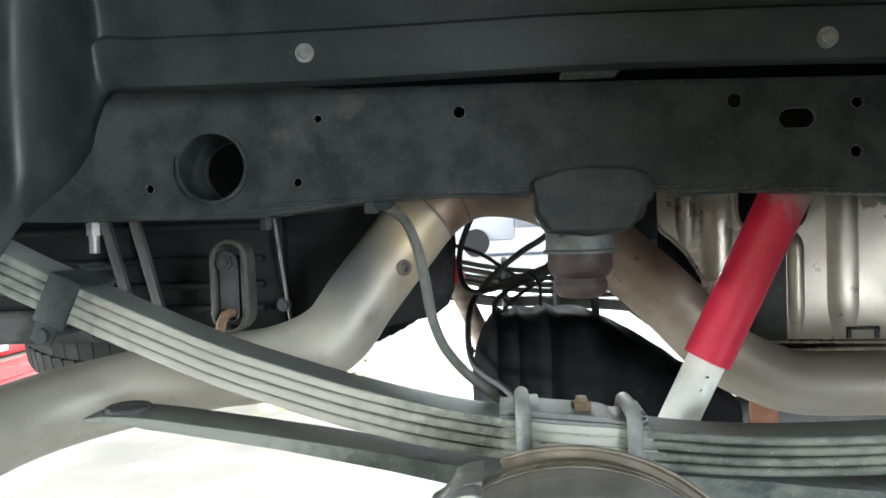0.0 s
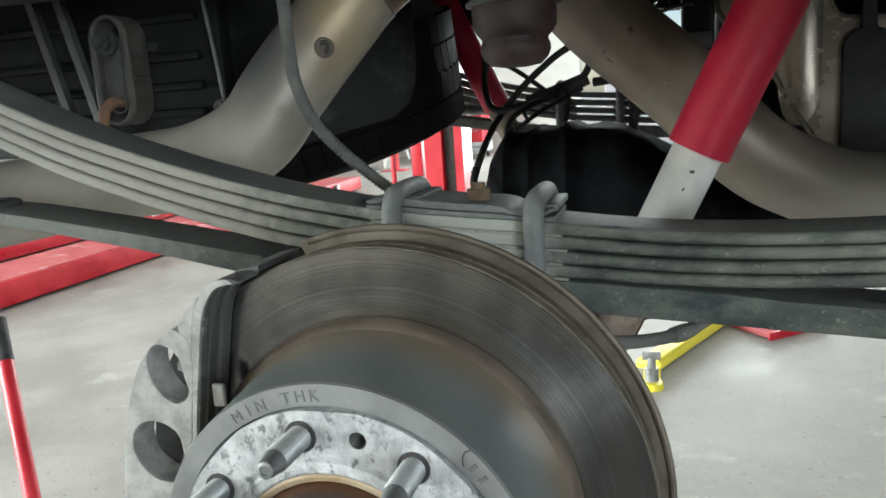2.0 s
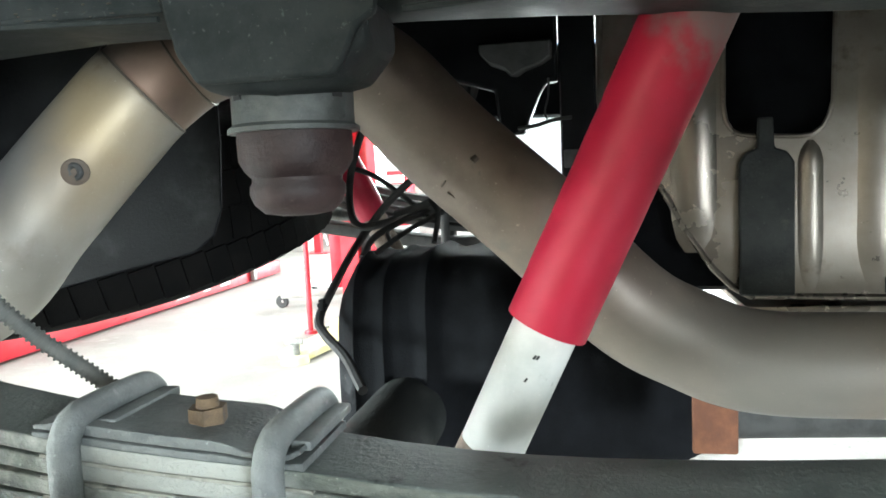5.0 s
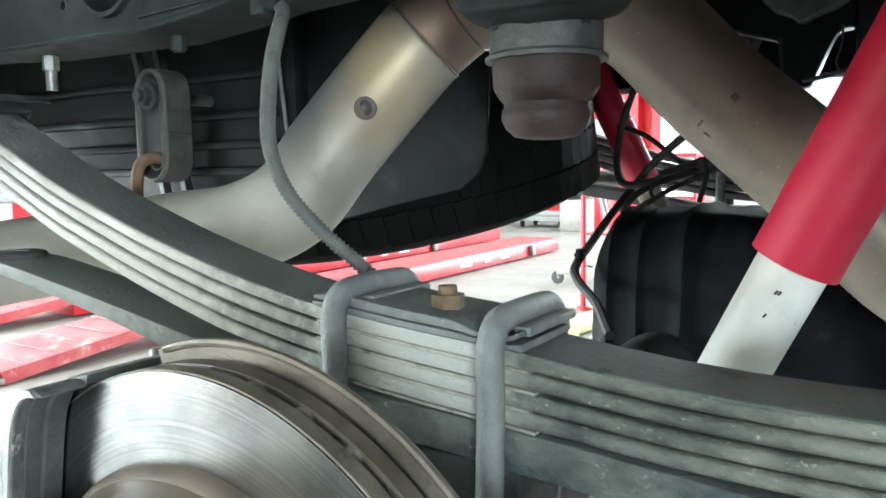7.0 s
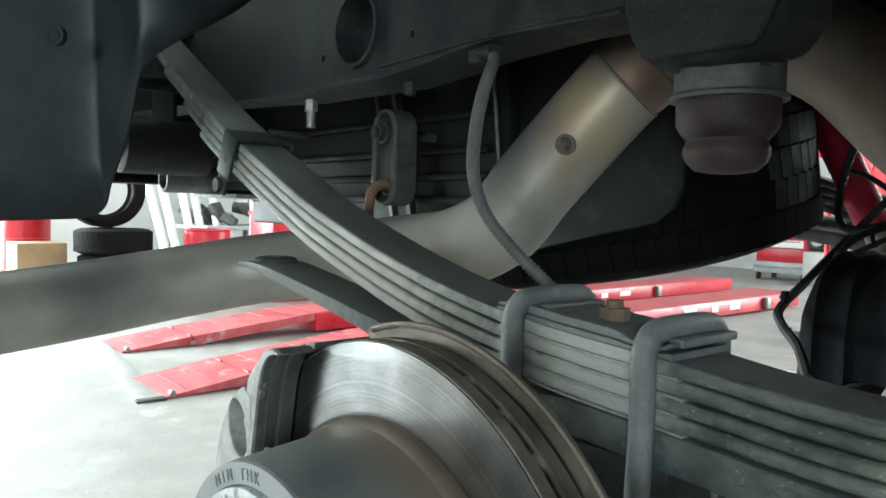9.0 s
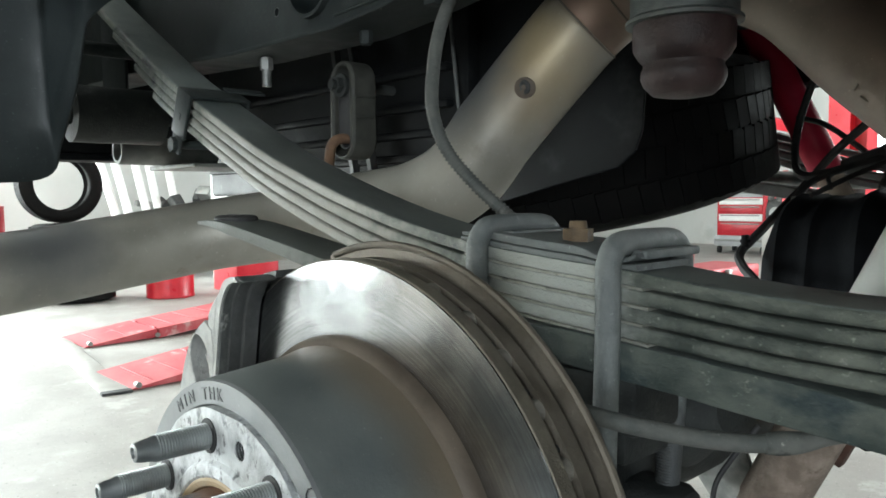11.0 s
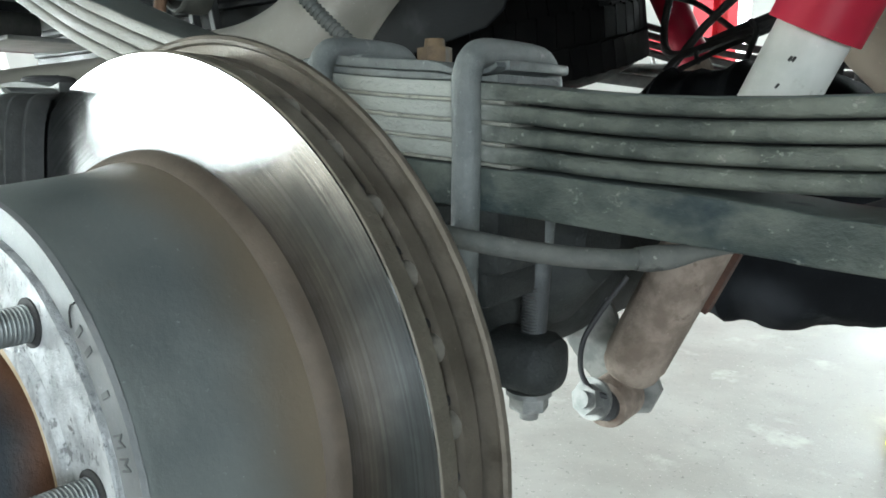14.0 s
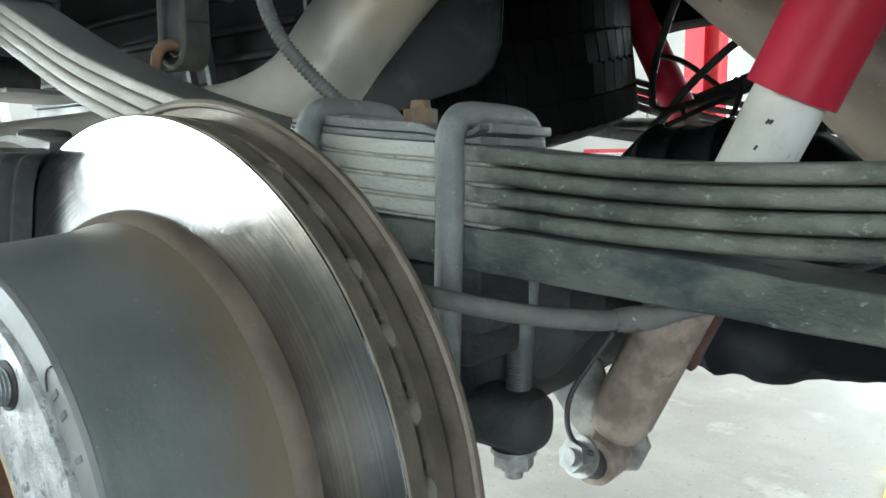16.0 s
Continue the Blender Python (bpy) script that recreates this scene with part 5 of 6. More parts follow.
clip_ = part("dusty_clip", add_plate(B(), rag, [], 0.925, 0.949), M["cast_dark"], ub_, "dusty dark grey clip")
mod = clip_.modifiers.new("edge", "BEVEL")
mod.width, mod.segments, mod.limit_method = 0.003, 2, "ANGLE"
part("wire", add_tube(B(), smooth_line([(0.150, 0.945, 1.158), (0.175, 0.935, 1.160), (0.20, 0.93, 1.166), (0.225, 0.93, 1.168)], 5), 0.0028, 8), M["rubber"], ub_)
part("wire", add_tube(B(), smooth_line([(0.194, 0.945, 1.225), (0.193, 0.942, 1.20), (0.188, 0.94, 1.18), (0.191, 0.938, 1.168)], 5), 0.0014, 8), M["rubber"], ub_)

# ---- tank shield on the far side of the tailpipe ----
tank = thing("heat_shielded_tank", (0.7, 1.2, 0.885), "silver-brown heat shield round a tank, with a black strap", "tank shield")
prof = [(0.268, 1.5), (0.264, 1.20), (0.268, 1.165), (0.285, 1.138), (0.305, 1.122), (0.335, 1.09), (0.365, 1.04), (0.395, 0.985), (0.425, 0.94), (0.452, 0.912), (0.475, 0.898), (1.7, 0.870), (1.7, 1.5)]
hole = [(0.443, 1.48), (0.441, 1.18), (0.444, 1.158), (0.452, 1.145), (0.465, 1.137), (0.485, 1.134), (0.545, 1.131), (0.562, 1.133), (0.576, 1.143), (0.584, 1.158), (0.590, 1.18), (0.596, 1.48)]
pl_ = part("shield", add_plate(B(), prof, [hole], 1.05, 1.056), M["shield"], tank)
mod = pl_.modifiers.new("edge", "BEVEL")
mod.width, mod.segments, mod.limit_method = 0.002, 2, "ANGLE"
for x, z0, z1, wd, dp in ((0.398, 0.965, 1.47, 0.034, 0.009), (0.560, 0.903, 1.125, 0.018, 0.007), (0.655, 0.90, 1.47, 0.034, 0.006), (0.335, 1.10, 1.47, 0.022, 0.010)):
    bm = B()
    sec = [(z0, 0.05, 0.4), (z0 + 0.02, 0.35, 0.75), (z0 + 0.045, 0.75, 0.92), (z0 + 0.07, 1, 1), (z1 - 0.03, 1, 1), (z1 - 0.012, 0.8, 0.75), (z1, 0.1, 0.3)]
    rows = [[bm.verts.new((x + wd * kw * math.cos(radians(a)), 1.0505 - dp * kd * math.sin(radians(a)) ** 2, z)) for a in range(0, 181, 15)] for z, kd, kw in sec]
    for p, q in zip(rows, rows[1:]):
        for j in range(len(p) - 1):
            bm.faces.new((p[j], p[j + 1], q[j + 1], q[j]))
    bm.faces.new(rows[0])
    bm.faces.new(rows[-1])
    part("pressed_bead", bm, M["shield"], tank)
part("recess_lip", add_tube(B(), [(x, 1.049, z) for x, z in hole], 0.0035, 8), M["shield"], tank)
part("edge_lip", add_tube(B(), [(x, 1.05, z) for x, z in prof[:-1]], 0.005, 8), M["shield"], tank)
part("bottom", add_box(B(), 0.47, 1.7, 1.05, 1.6, 0.872, 0.882, 0.003), M["shield"], tank)
part("shell", add_box(B(), 0.28, 1.7, 1.075, 1.6, 0.90, 1.5, 0.03), M["black"], tank)
strap = part("strap", add_plate(B(), [(0.460, 0.900), (0.536, 0.900), (0.536, 1.095), (0.526, 1.110), (0.509, 1.116), (0.507, 1.160), (0.486, 1.160), (0.485, 1.116), (0.470, 1.110), (0.460, 1.095)], [], 1.036, 1.046), M["grime"], tank, "flat dark strap with a necked top")
mod = strap.modifiers.new("edge", "BEVEL")
mod.width, mod.segments, mod.limit_method = 0.003, 2, "ANGLE"
bm = add_box(B(), 0.66, 0.725, 1.044, 1.050, 0.918, 0.924)
add_box(bm, 0.66, 0.668, 1.044, 1.050, 0.90, 0.924)
add_box(bm, 0.717, 0.725, 1.044, 1.050, 0.90, 0.924)
part("tab_slot", bm, M["rubber"], tank)
bm = add_lathe(B(), [(0.001, 1.036), (0.018, 1.036), (0.022, 1.05), (0.001, 1.05)], (0.745, 0, 1.205), "y", 20)
part("stud", bm, M["cast_dark"], tank)
box = thing("dark_bracket_box", (0.22, 0.98, 1.1), "black bracket box beside the tank", "bracket")
part("box", add_box(B(), 0.208, 0.258, 0.95, 1.02, 1.085, 1.5, 0.008), M["shade_plastic"], box)
part("flange", add_box(B(), 0.212, 0.254, 0.943, 0.949, 1.10, 1.125, 0.002), M["cast_dark"], box)
part("bolt", hexagon(B(), (0.234, 0.943, 1.112), (0.234, 0.937, 1.112), 0.007), M["cast_dark"], box)
# rusty leg seen below the tank
leg = thing("rusty_bracket", (0.37, 0.7, 0.66), "rusty brown steel bracket below the pipe", "bracket")
part("strip", add_box(B(), 0.348, 0.395, 0.696, 0.704, 0.785, 0.87, 0.003), M["rust_dark"], leg)
part("flange", add_box(B(), 0.389, 0.395, 0.70, 0.76, 0.785, 0.87, 0.002), M["rust_dark"], leg)

# ---- cables ----
hose = thing("brake_hose", (-0.2, 0.35, 0.97), "grey ribbed hose running down to the axle", "hose")
HL = smooth_line([(-0.213, 0.352, 1.200), (-0.197, 0.348, 1.196), (-0.180, 0.336, 1.186), (-0.166, 0.318, 1.172), (-0.153, 0.296, 1.145), (-0.144, 0.280, 1.11), (-0.137, 0.272, 1.07), (-0.126, 0.278, 1.035), (-0.108, 0.294, 1.005), (-0.083, 0.310, 0.977), (-0.055, 0.318, 0.952), (-0.02, 0.322, 0.92)], 10)
part("tube", add_tube(B(), HL, lambda s: 0.0062 - 0.0012 * min(1, max(0, s - 0.5) * 6), 14), M["hose"], hose)
bm = B()
for i in range(50, 104):
    p, q = HL[i], HL[i + 1] if i + 1 < len(HL) else HL[i]
    c = p
    dd = (q - p).normalized() * 0.0008
    add_tube(bm, [c - dd, c + dd], 0.0061, 12)
part("corrugation", bm, M["hose"], hose)
bm = add_box(B(), -0.222, -0.205, 0.338, 0.356, 1.188, 1.210, 0.002)
add_cyl(bm, (-0.208, 0.345, 1.199), (-0.186, 0.343, 1.198), 0.0085)
part("clip", bm, M["frame"], hose)
cab = thing("wiring_loom", (-0.02, 0.9, 1.0), "black wiring loops above the differential", "wiring")
for pts, r in (([(-0.02, 0.70, 0.85), (-0.06, 0.76, 0.875), (-0.10, 0.80, 0.895), (-0.118, 0.83, 0.912), (-0.128, 0.92, 0.94), (-0.128, 1.0, 0.975), (-0.115, 1.05, 1.01), (-0.07, 1.045, 1.06), (-0.013, 1.033, 1.105), (0.05, 1.02, 1.15), (0.09, 1.0, 1.25)], 0.0065),
               ([(-0.07, 1.06, 1.26), (-0.11, 1.08, 1.20), (-0.145, 1.095, 1.12), (-0.148, 1.08, 1.06), (-0.126, 1.05, 1.023), (-0.08, 1.045, 1.025), (-0.01, 1.04, 1.048), (0.04, 1.04, 1.07), (0.06, 1.02, 1.12), (0.07, 1.0, 1.25)], 0.0065),
               ([(-0.16, 1.12, 1.12), (-0.10, 1.08, 1.10), (-0.04, 1.05, 1.06), (0.0, 1.03, 1.03)], 0.0045),
               ([(-0.06, 1.05, 1.033), (-0.01, 1.035, 1.047), (0.05, 1.04, 1.068)], 0.012),
               ([(-0.075, 0.90, 0.985), (-0.07, 0.95, 1.01), (-0.04, 1.0, 1.03), (0.0, 1.03, 1.045)], 0.005),
               ([(-0.06, 0.92, 0.99), (-0.02, 0.98, 1.02), (0.04, 1.03, 1.05)], 0.004),
               ([(-0.045, 0.95, 1.0), (-0.055, 0.98, 1.02), (-0.02, 1.03, 1.04)], 0.0035),
               ([(0.02, 0.95, 1.0), (0.02, 0.99, 1.04), (0.0, 1.03, 1.06)], 0.004),
               ([(0.06, 1.03, 1.06), (0.11, 1.02, 1.06), (0.13, 0.98, 1.02), (0.13, 0.95, 0.97)], 0.008)):
    part("wire", add_tube(B(), smooth_line(pts, 8), r, 8), M["rubber"], cab)
bm = add_box(B(), -0.122, -0.114, 0.838, 0.850, 0.918, 0.936, 0.002)
add_box(bm, -0.125, -0.111, 0.840, 0.848, 0.924, 0.930, 0.002)
part("connector", bm, M["shade_plastic"], cab)
park = thing("parking_brake_cable", (0.12, 0.17, 0.86), "grey sheathed parking brake cable with a rubber sleeve", "cable")
part("sheath", add_tube(B(), smooth_line([(0.02, 0.152, 0.885), (0.07, 0.155, 0.876), (0.115, 0.168, 0.8675), (0.15, 0.195, 0.8590), (0.175, 0.216, 0.8555), (0.189, 0.230, 0.8553)], 6), 0.0052, 14), M["hose"], park)
part("sleeve", add_tube(B(), smooth_line([(0.184, 0.225, 0.8553), (0.190, 0.231, 0.8553), (0.198, 0.239, 0.8560), (0.208, 0.250, 0.858), (0.220, 0.265, 0.860)], 6), lambda s: 0.0058 + 0.0016 * math.sin(math.pi * min(1, s * 1.4)) - 0.0022 * s, 18), M["hose"], park, "flared rubber sleeve")
part("core", add_tube(B(), smooth_line([(0.203, 0.246, 0.858), (0.23, 0.29, 0.86), (0.26, 0.36, 0.87), (0.30, 0.40, 0.885)], 6), 0.0035, 10), M["rubber"], park)
wire = thing("sensor_wire", (0.1, 0.36, 0.75), "thin black sensor wire beside the shock", "wire")
part("wire", add_tube(B(), smooth_line([(0.09, 0.43, 0.80), (0.072, 0.42, 0.77), (0.060, 0.415, 0.745), (0.061, 0.41, 0.722), (0.072, 0.408, 0.708), (0.085, 0.415, 0.702)], 6), 0.0024, 8), M["rubber"], wire)

# ---- brake disc, hub and caliper bracket ----
disc = thing("brake_disc", (0, 0.08, 0.60), "worn bright brake disc with a deep grey hat", "brake disc")
RD, YF, YB = 0.1765, 0.0775, 0.1045
part("outer_face", add_lathe(B(), [(0.1300, YF + 0.0005), (0.132, YF), (RD - 0.0006, YF), (RD, YF + 0.0010), (RD, YF + 0.0105), (0.13, YF + 0.0105)], (0, 0, 0.78), "y", 128, True), M["disc"], disc, "polished friction ring with circular scratches")
part("inner_face", add_lathe(B(), [(0.13, YB - 0.0105), (RD, YB - 0.0105), (RD, YB - 0.001), (RD - 0.002, YB), (0.13, YB)], (0, 0, 0.78), "y", 128, True), M["disc_rim"], disc)
part("rim_band", add_lathe(B(), [(RD - 0.004, YF + 0.0010), (RD - 0.0002, YF + 0.0006), (RD + 0.0005, YF + 0.0012), (RD + 0.0005, YF + 0.0100), (RD - 0.004, YF + 0.0100)], (0, 0, 0.78), "y", 128, True), M["rim_tan"], disc, "brown rusted rim")
NV = 36
bm = add_cyl(B(), (0, 0, 0), (0, YB - YF - 0.020, 0), 0.0062, 0.0062, 12)
bmesh.ops.translate(bm, vec=(0, YF + 0.0100, 0), verts=bm.verts[:])
first = part("vent_pillar", bm, M["vent"], disc)
first.location = (RD - 0.0064, 0, 0.78)
for i in range(1, NV):
    a = 2 * math.pi * i / NV
    o = new("vent_pillar", first.data)
    o.parent, o.matrix_parent_inverse = disc, first.matrix_parent_inverse
    o.location = ((RD - 0.0064) * math.cos(a), 0, 0.78 + (RD - 0.0064) * math.sin(a))
part("vent_core", add_lathe(B(), [(0.13, YF + 0.009), (RD - 0.0042, YF + 0.009), (RD - 0.0046, YB - 0.009), (0.13, YB - 0.009)], (0, 0, 0.78), "y", 96, True), M["disc_rim"], disc)
bm = B()
for i in range(NV):
    a = 2 * math.pi * (i + 0.32) / NV
    c = Vector(((RD - 0.0040) * math.cos(a), (YF + YB) / 2 + 0.001, 0.78 + (RD - 0.0040) * math.sin(a)))
    add_cyl(bm, c, c + Vector((math.cos(a), 0, math.sin(a))) * 0.0004, 0.0022, 0.0022, 10)
tagged(part("vent_opening", bm, M["rubber"], disc), kind="stuff")
RH = 0.1177
part("hat", add_lathe(B(), [(0.100, 0.0025), (RH - 0.0035, 0.0), (RH - 0.001, 0.0012), (RH, 0.004), (0.1225, 0.056), (0.1250, 0.066), (0.1268, 0.0735), (0.1270, 0.09), (0.100, 0.09)], (0, 0, 0.78), "y", 128, True), M["hat"], disc, "deep grey cylindrical hat")
part("hat_root", add_lathe(B(), [(0.1255, 0.0685), (0.1285, 0.0705), (0.1310, 0.0755), (0.1314, 0.0790), (0.1260, 0.079)], (0, 0, 0.78), "y", 128, True), M["hat_rust"], disc, "rusty groove at the root of the hat")
part("hat_face", add_lathe(B(), [(0.103, 0.0015), (0.104, -0.0010), (0.1165, -0.0012), (0.1172, 0.001)], (0, 0, 0.78), "y", 128, True), M["hat_face"], disc, "dark machined outer ring with cast lettering")


def letters(text, radius, start, step, size, y, parent, name, label):
    bm = B()
    for i, ch in enumerate(text):
        a = radians(start - step * i)
        c = Vector((radius * math.cos(a), y, 0.78 + radius * math.sin(a)))
        m = Matrix.Translation(c) @ Matrix.Rotation(math.pi / 2 - a, 4, "Y") @ Matrix.Rotation(math.pi / 2, 4, "X")
        if ch == " ":
            continue
        if ch == "-":
            me = bpy.data.meshes.new("bar")
            tmp = add_box(B(), -size * 0.14, size * 0.14, 0.05 * size, 0.7 * size, -0.0003, 0.0003)
            tmp.to_mesh(me)
            tmp.free()
        else:
            cu = bpy.data.curves.new("glyph", "FONT")
            cu.body, cu.size, cu.extrude, cu.align_x = ch, size, 0.0003, "CENTER"
            tob = bpy.data.objects.new("glyph", cu)
            me = bpy.data.meshes.new_from_object(tob)
            bpy.data.objects.remove(tob)
            bpy.data.curves.remove(cu)
        me.transform(m)
        bm.from_mesh(me)
        bpy.data.meshes.remove(me)
    return part(name, bm, M["letter"], parent, label)


letters("MIN THK", 0.1066, 121, 4.6, 0.0098, -0.0013, disc, "lettering", "cast lettering on the ring")
letters("-- - MM", 0.1072, 42, 4.2, 0.0078, -0.0013, disc, "lettering", "cast lettering on the ring, partly worn")
bm = add_tube(B(), [(r * math.cos(radians(a)), -0.0016, 0.78 + r * math.sin(radians(a))) for r, a in ((0.1165, 46.0), (0.1135, 46.6), (0.1105, 46.2), (0.1085, 45.2), (0.1068, 44.0))], 0.00035, 6)
part("nick", bm, M["rubber"], disc)
hub = thing("wheel_hub", (0, -0.01, 0.68), "flaking silver wheel hub with eight studs", "wheel hub")
HO = [(0.1028 * math.cos(a) * (1 - 0.012 * max(0, math.cos(8 * a))), 0.78 + 0.1028 * math.sin(a) * (1 - 0.012 * max(0, math.cos(8 * a)))) for a in [2 * math.pi * i / 96 for i in range(96)]]
A0 = 100.5
studs = [radians(A0 - 45 * i) for i in range(8)]
tapped = [radians(A0 - 22.5 - 180 * i) for i in range(2)]
fl = part("flange", add_plate(B(), HO, [circle(0, 0.78, 0.0685, 64)] + [circle(0.0875 * math.cos(a), 0.78 + 0.0875 * math.sin(a), 0.0052, 16) for a in tapped], -0.0035, 0.004), M["hub_face"], hub, "silver face with flaking paint")
part("backing", add_lathe(B(), [(0.06, 0.016), (0.099, 0.016), (0.099, 0.022), (0.06, 0.022)], (0, 0, 0.78), "y", 64, True), M["cast_dark"], hub)
for a in tapped:
    c = Vector((0.0875 * math.cos(a), 0, 0.78 + 0.0875 * math.sin(a)))
    turns = [v for j in range(9) for v in ((0.0054, -0.0030 + j * 0.0016), (0.0045, -0.0022 + j * 0.0016))]
    part("tapped_thread", add_lathe(B(), turns + [(0.0062, 0.0115), (0.0062, -0.0030)], c, "y", 20, True), M["cast_dark"], hub, "dark threaded hole")
part("pilot_ring", add_lathe(B(), [(0.0652, 0.004), (0.0652, -0.0052), (0.0668, -0.0064), (0.0725, -0.0060), (0.0745, -0.0037), (0.0745, 0.004)], (0, 0, 0.78), "y", 96, True), M["hub_face"], hub, "raised silver pilot ring")
part("axle_flange", add_lathe(B(), [(0.0600, 0.02), (0.0600, -0.0030), (0.0592, -0.0075), (0.0588, -0.0120), (0.0586, -0.0540), (0.0570, -0.0590), (0.0530, -0.0620), (0.0400, -0.0632), (0.020, -0.0636), (0.001, -0.0637), (0.001, 0.02)], (0, 0, 0.78), "y", 96, True), M["hub_dish"], hub, "blue-grey axle barrel, rusty at its root")
part("bore_ring", add_lathe(B(), [(0.0598, -0.0030), (0.0610, -0.0050), (0.0640, -0.0062), (0.0654, -0.0056), (0.0654, 0.02), (0.0598, 0.02)], (0, 0, 0.78), "y", 96, True), M["tan_ring"], hub, "tan dusty ring round the barrel")
for a in studs:
    c = Vector((0.0875 * math.cos(a), 0, 0.78 + 0.0875 * math.sin(a)))
    bm = add_lathe(B(), [(0.001, 0.0), (0.0068, 0.0), (0.0068, -0.0335), (0.0060, -0.036), (0.0056, -0.040), (0.0048, -0.0435), (0.0030, -0.0440), (0.0028, -0.0425), (0.001, -0.0425)], c, "y", 20)
    st = part("stud", bm, M["stud"], hub, "threaded steel wheel stud")
    bm = B()
    add_lathe(bm, [v for j in range(19) for v in ((0.00655, -0.0045 - j * 0.0015), (0.00725, -0.0045 - j * 0.0015 - 0.0005), (0.00725, -0.0045 - j * 0.0015 - 0.0007), (0.00655, -0.0045 - j * 0.0015 - 0.0013))], c, "y", 16)
    part("thread", bm, M["stud"], st)
    part("stud_seat", add_lathe(B(), [(0.0068, -0.0034), (0.0095, -0.0034), (0.0095, -0.0042), (0.0068, -0.0046)], c, "y", 20, True), M["rubber"], hub)
plate = thing("splash_shield", (0, 0.115, 0.60), "brown steel splash shield behind the disc", "splash shield")
cutout = [(r * math.cos(radians(a)), 0.78 + r * math.sin(radians(a))) for r, seq in ((0.1850, range(-140, 111, 5)), (0.10, range(110, -141, -10))) for a in seq]
part("plate", add_plate(B(), cutout, [], 0.1095, 0.1110), M["disc_rim"], plate)
bm = add_tube(B(), [(0.1838 * math.cos(radians(a)), 0.1092, 0.78 + 0.1840 * math.sin(radians(a))) for a in range(-140, 111, 4)], 0.0024, 8)
part("rolled_edge", bm, M["disc_rim"], plate, "rolled dark brown edge")
cal = thing("caliper_bracket", (-0.17, 0.07, 0.66), "bare grey cast iron caliper bracket without its caliper", "caliper bracket")
body = part("casting", add_plate(B(), [(-0.078, 0.945), (-0.090, 0.942), (-0.102, 0.936), (-0.118, 0.920), (-0.140, 0.895), (-0.160, 0.86), (-0.172, 0.82), (-0.178, 0.77), (-0.175, 0.70), (-0.15, 0.64), (-0.12, 0.625), (-0.118, 0.65), (-0.140, 0.70),
                                 (-0.147, 0.76), (-0.140, 0.81), (-0.128, 0.85), (-0.112, 0.893), (-0.097, 0.912), (-0.088, 0.925), (-0.079, 0.935)], [], 0.1095, 0.135), M["cast"], cal)
mod = body.modifiers.new("edge", "BEVEL")
mod.width, mod.segments, mod.limit_method = 0.004, 3, "ANGLE"
wall_out = smooth_line([(-0.084, 0, 0.9425), (-0.094, 0, 0.9415), (-0.1035, 0, 0.9370), (-0.1125, 0, 0.922), (-0.119, 0, 0.893), (-0.126, 0, 0.855), (-0.132, 0, 0.815), (-0.136, 0, 0.77), (-0.136, 0, 0.72), (-0.128, 0, 0.665)], 4)
wall_in = [p + Vector((0.0062, 0, -0.0030)) for p in wall_out]
rib = part("pad_rail", add_plate(B(), [(p.x, p.z) for p in wall_out] + [(p.x, p.z) for p in wall_in[::-1]], [], 0.0515, 0.0770), M["cast"], cal, "curved cast wall beside the disc with a bright rim")
mod = rib.modifiers.new("edge", "BEVEL")
mod.width, mod.segments, mod.limit_method = 0.0025, 3, "ANGLE"
part("wall_rim", add_plate(B(), [(p.x, p.z) for p in wall_out[1:]] + [(p.x - 0.0012, p.z) for p in wall_in[:0:-1]], [], 0.0503, 0.0530), M["cast_pale"], cal, "bright chipped rim of the wall")
cap = part("bridge", add_plate(B(), [(-0.078, 0.9455), (-0.094, 0.9425), (-0.1035, 0.9375), (-0.1125, 0.922), (-0.119, 0.900), (-0.1345, 0.900), (-0.128, 0.913), (-0.1105, 0.9215), (-0.097, 0.9345), (-0.079, 0.9405)], [], 0.0765, 0.1360), M["cast"], cal, "bridge over the disc's rim")
# dark iron linings put the shade inside the wall into colour
for y0, y1, dx, wide in ((0.0575, 0.0768, 0.0, 0.0026), (0.066, 0.0766, 0.0022, 0.0040)):
    run = [p + Vector((dx, 0, 0)) for p in wall_in[3:]]
    ob = part("pad_step", add_plate(B(), [(p.x, p.z) for p in run] + [(p.x + wide, p.z) for p in run[::-1]], [], y0, y1), M["cast_dark"], cal, "pad abutment lining, dark for the shade inside the wall")
    mod = ob.modifiers.new("edge", "BEVEL")
    mod.width, mod.segments, mod.limit_method = 0.001, 2, "ANGLE"
brow = smooth_line([(-0.132, 0, 0.909), (-0.146, 0, 0.900), (-0.158, 0, 0.888), (-0.168, 0, 0.871), (-0.177, 0, 0.848), (-0.185, 0, 0.815), (-0.190, 0, 0.775), (-0.190, 0, 0.73), (-0.18, 0, 0.685), (-0.16, 0, 0.655)], 4)
bowl = [(p.x, p.z) for p in brow] + [(-0.130, 0.66), (-0.134, 0.72), (-0.134, 0.77), (-0.130, 0.815), (-0.124, 0.855), (-0.119, 0.885), (-0.121, 0.903)]
h1 = [(-0.1400 + min(0.0125, 0.0150 * math.cos(a)) - 0.004 * math.sin(a), 0.8770 + 0.0205 * math.sin(a)) for a in [2 * math.pi * i / 22 for i in range(22)]]
h2 = [(-0.1540 + min(0.0180, 0.0225 * math.cos(a)) - 0.003 * math.sin(a), 0.8200 + 0.0225 * math.sin(a)) for a in [2 * math.pi * i / 24 for i in range(24)]]
arm = part("outer_bridge", add_plate(B(), bowl, [h1, h2], 0.050, 0.074), M["cast_pale"], cal, "pale grey bridge with two oval pockets")
mod = arm.modifiers.new("edge", "BEVEL")
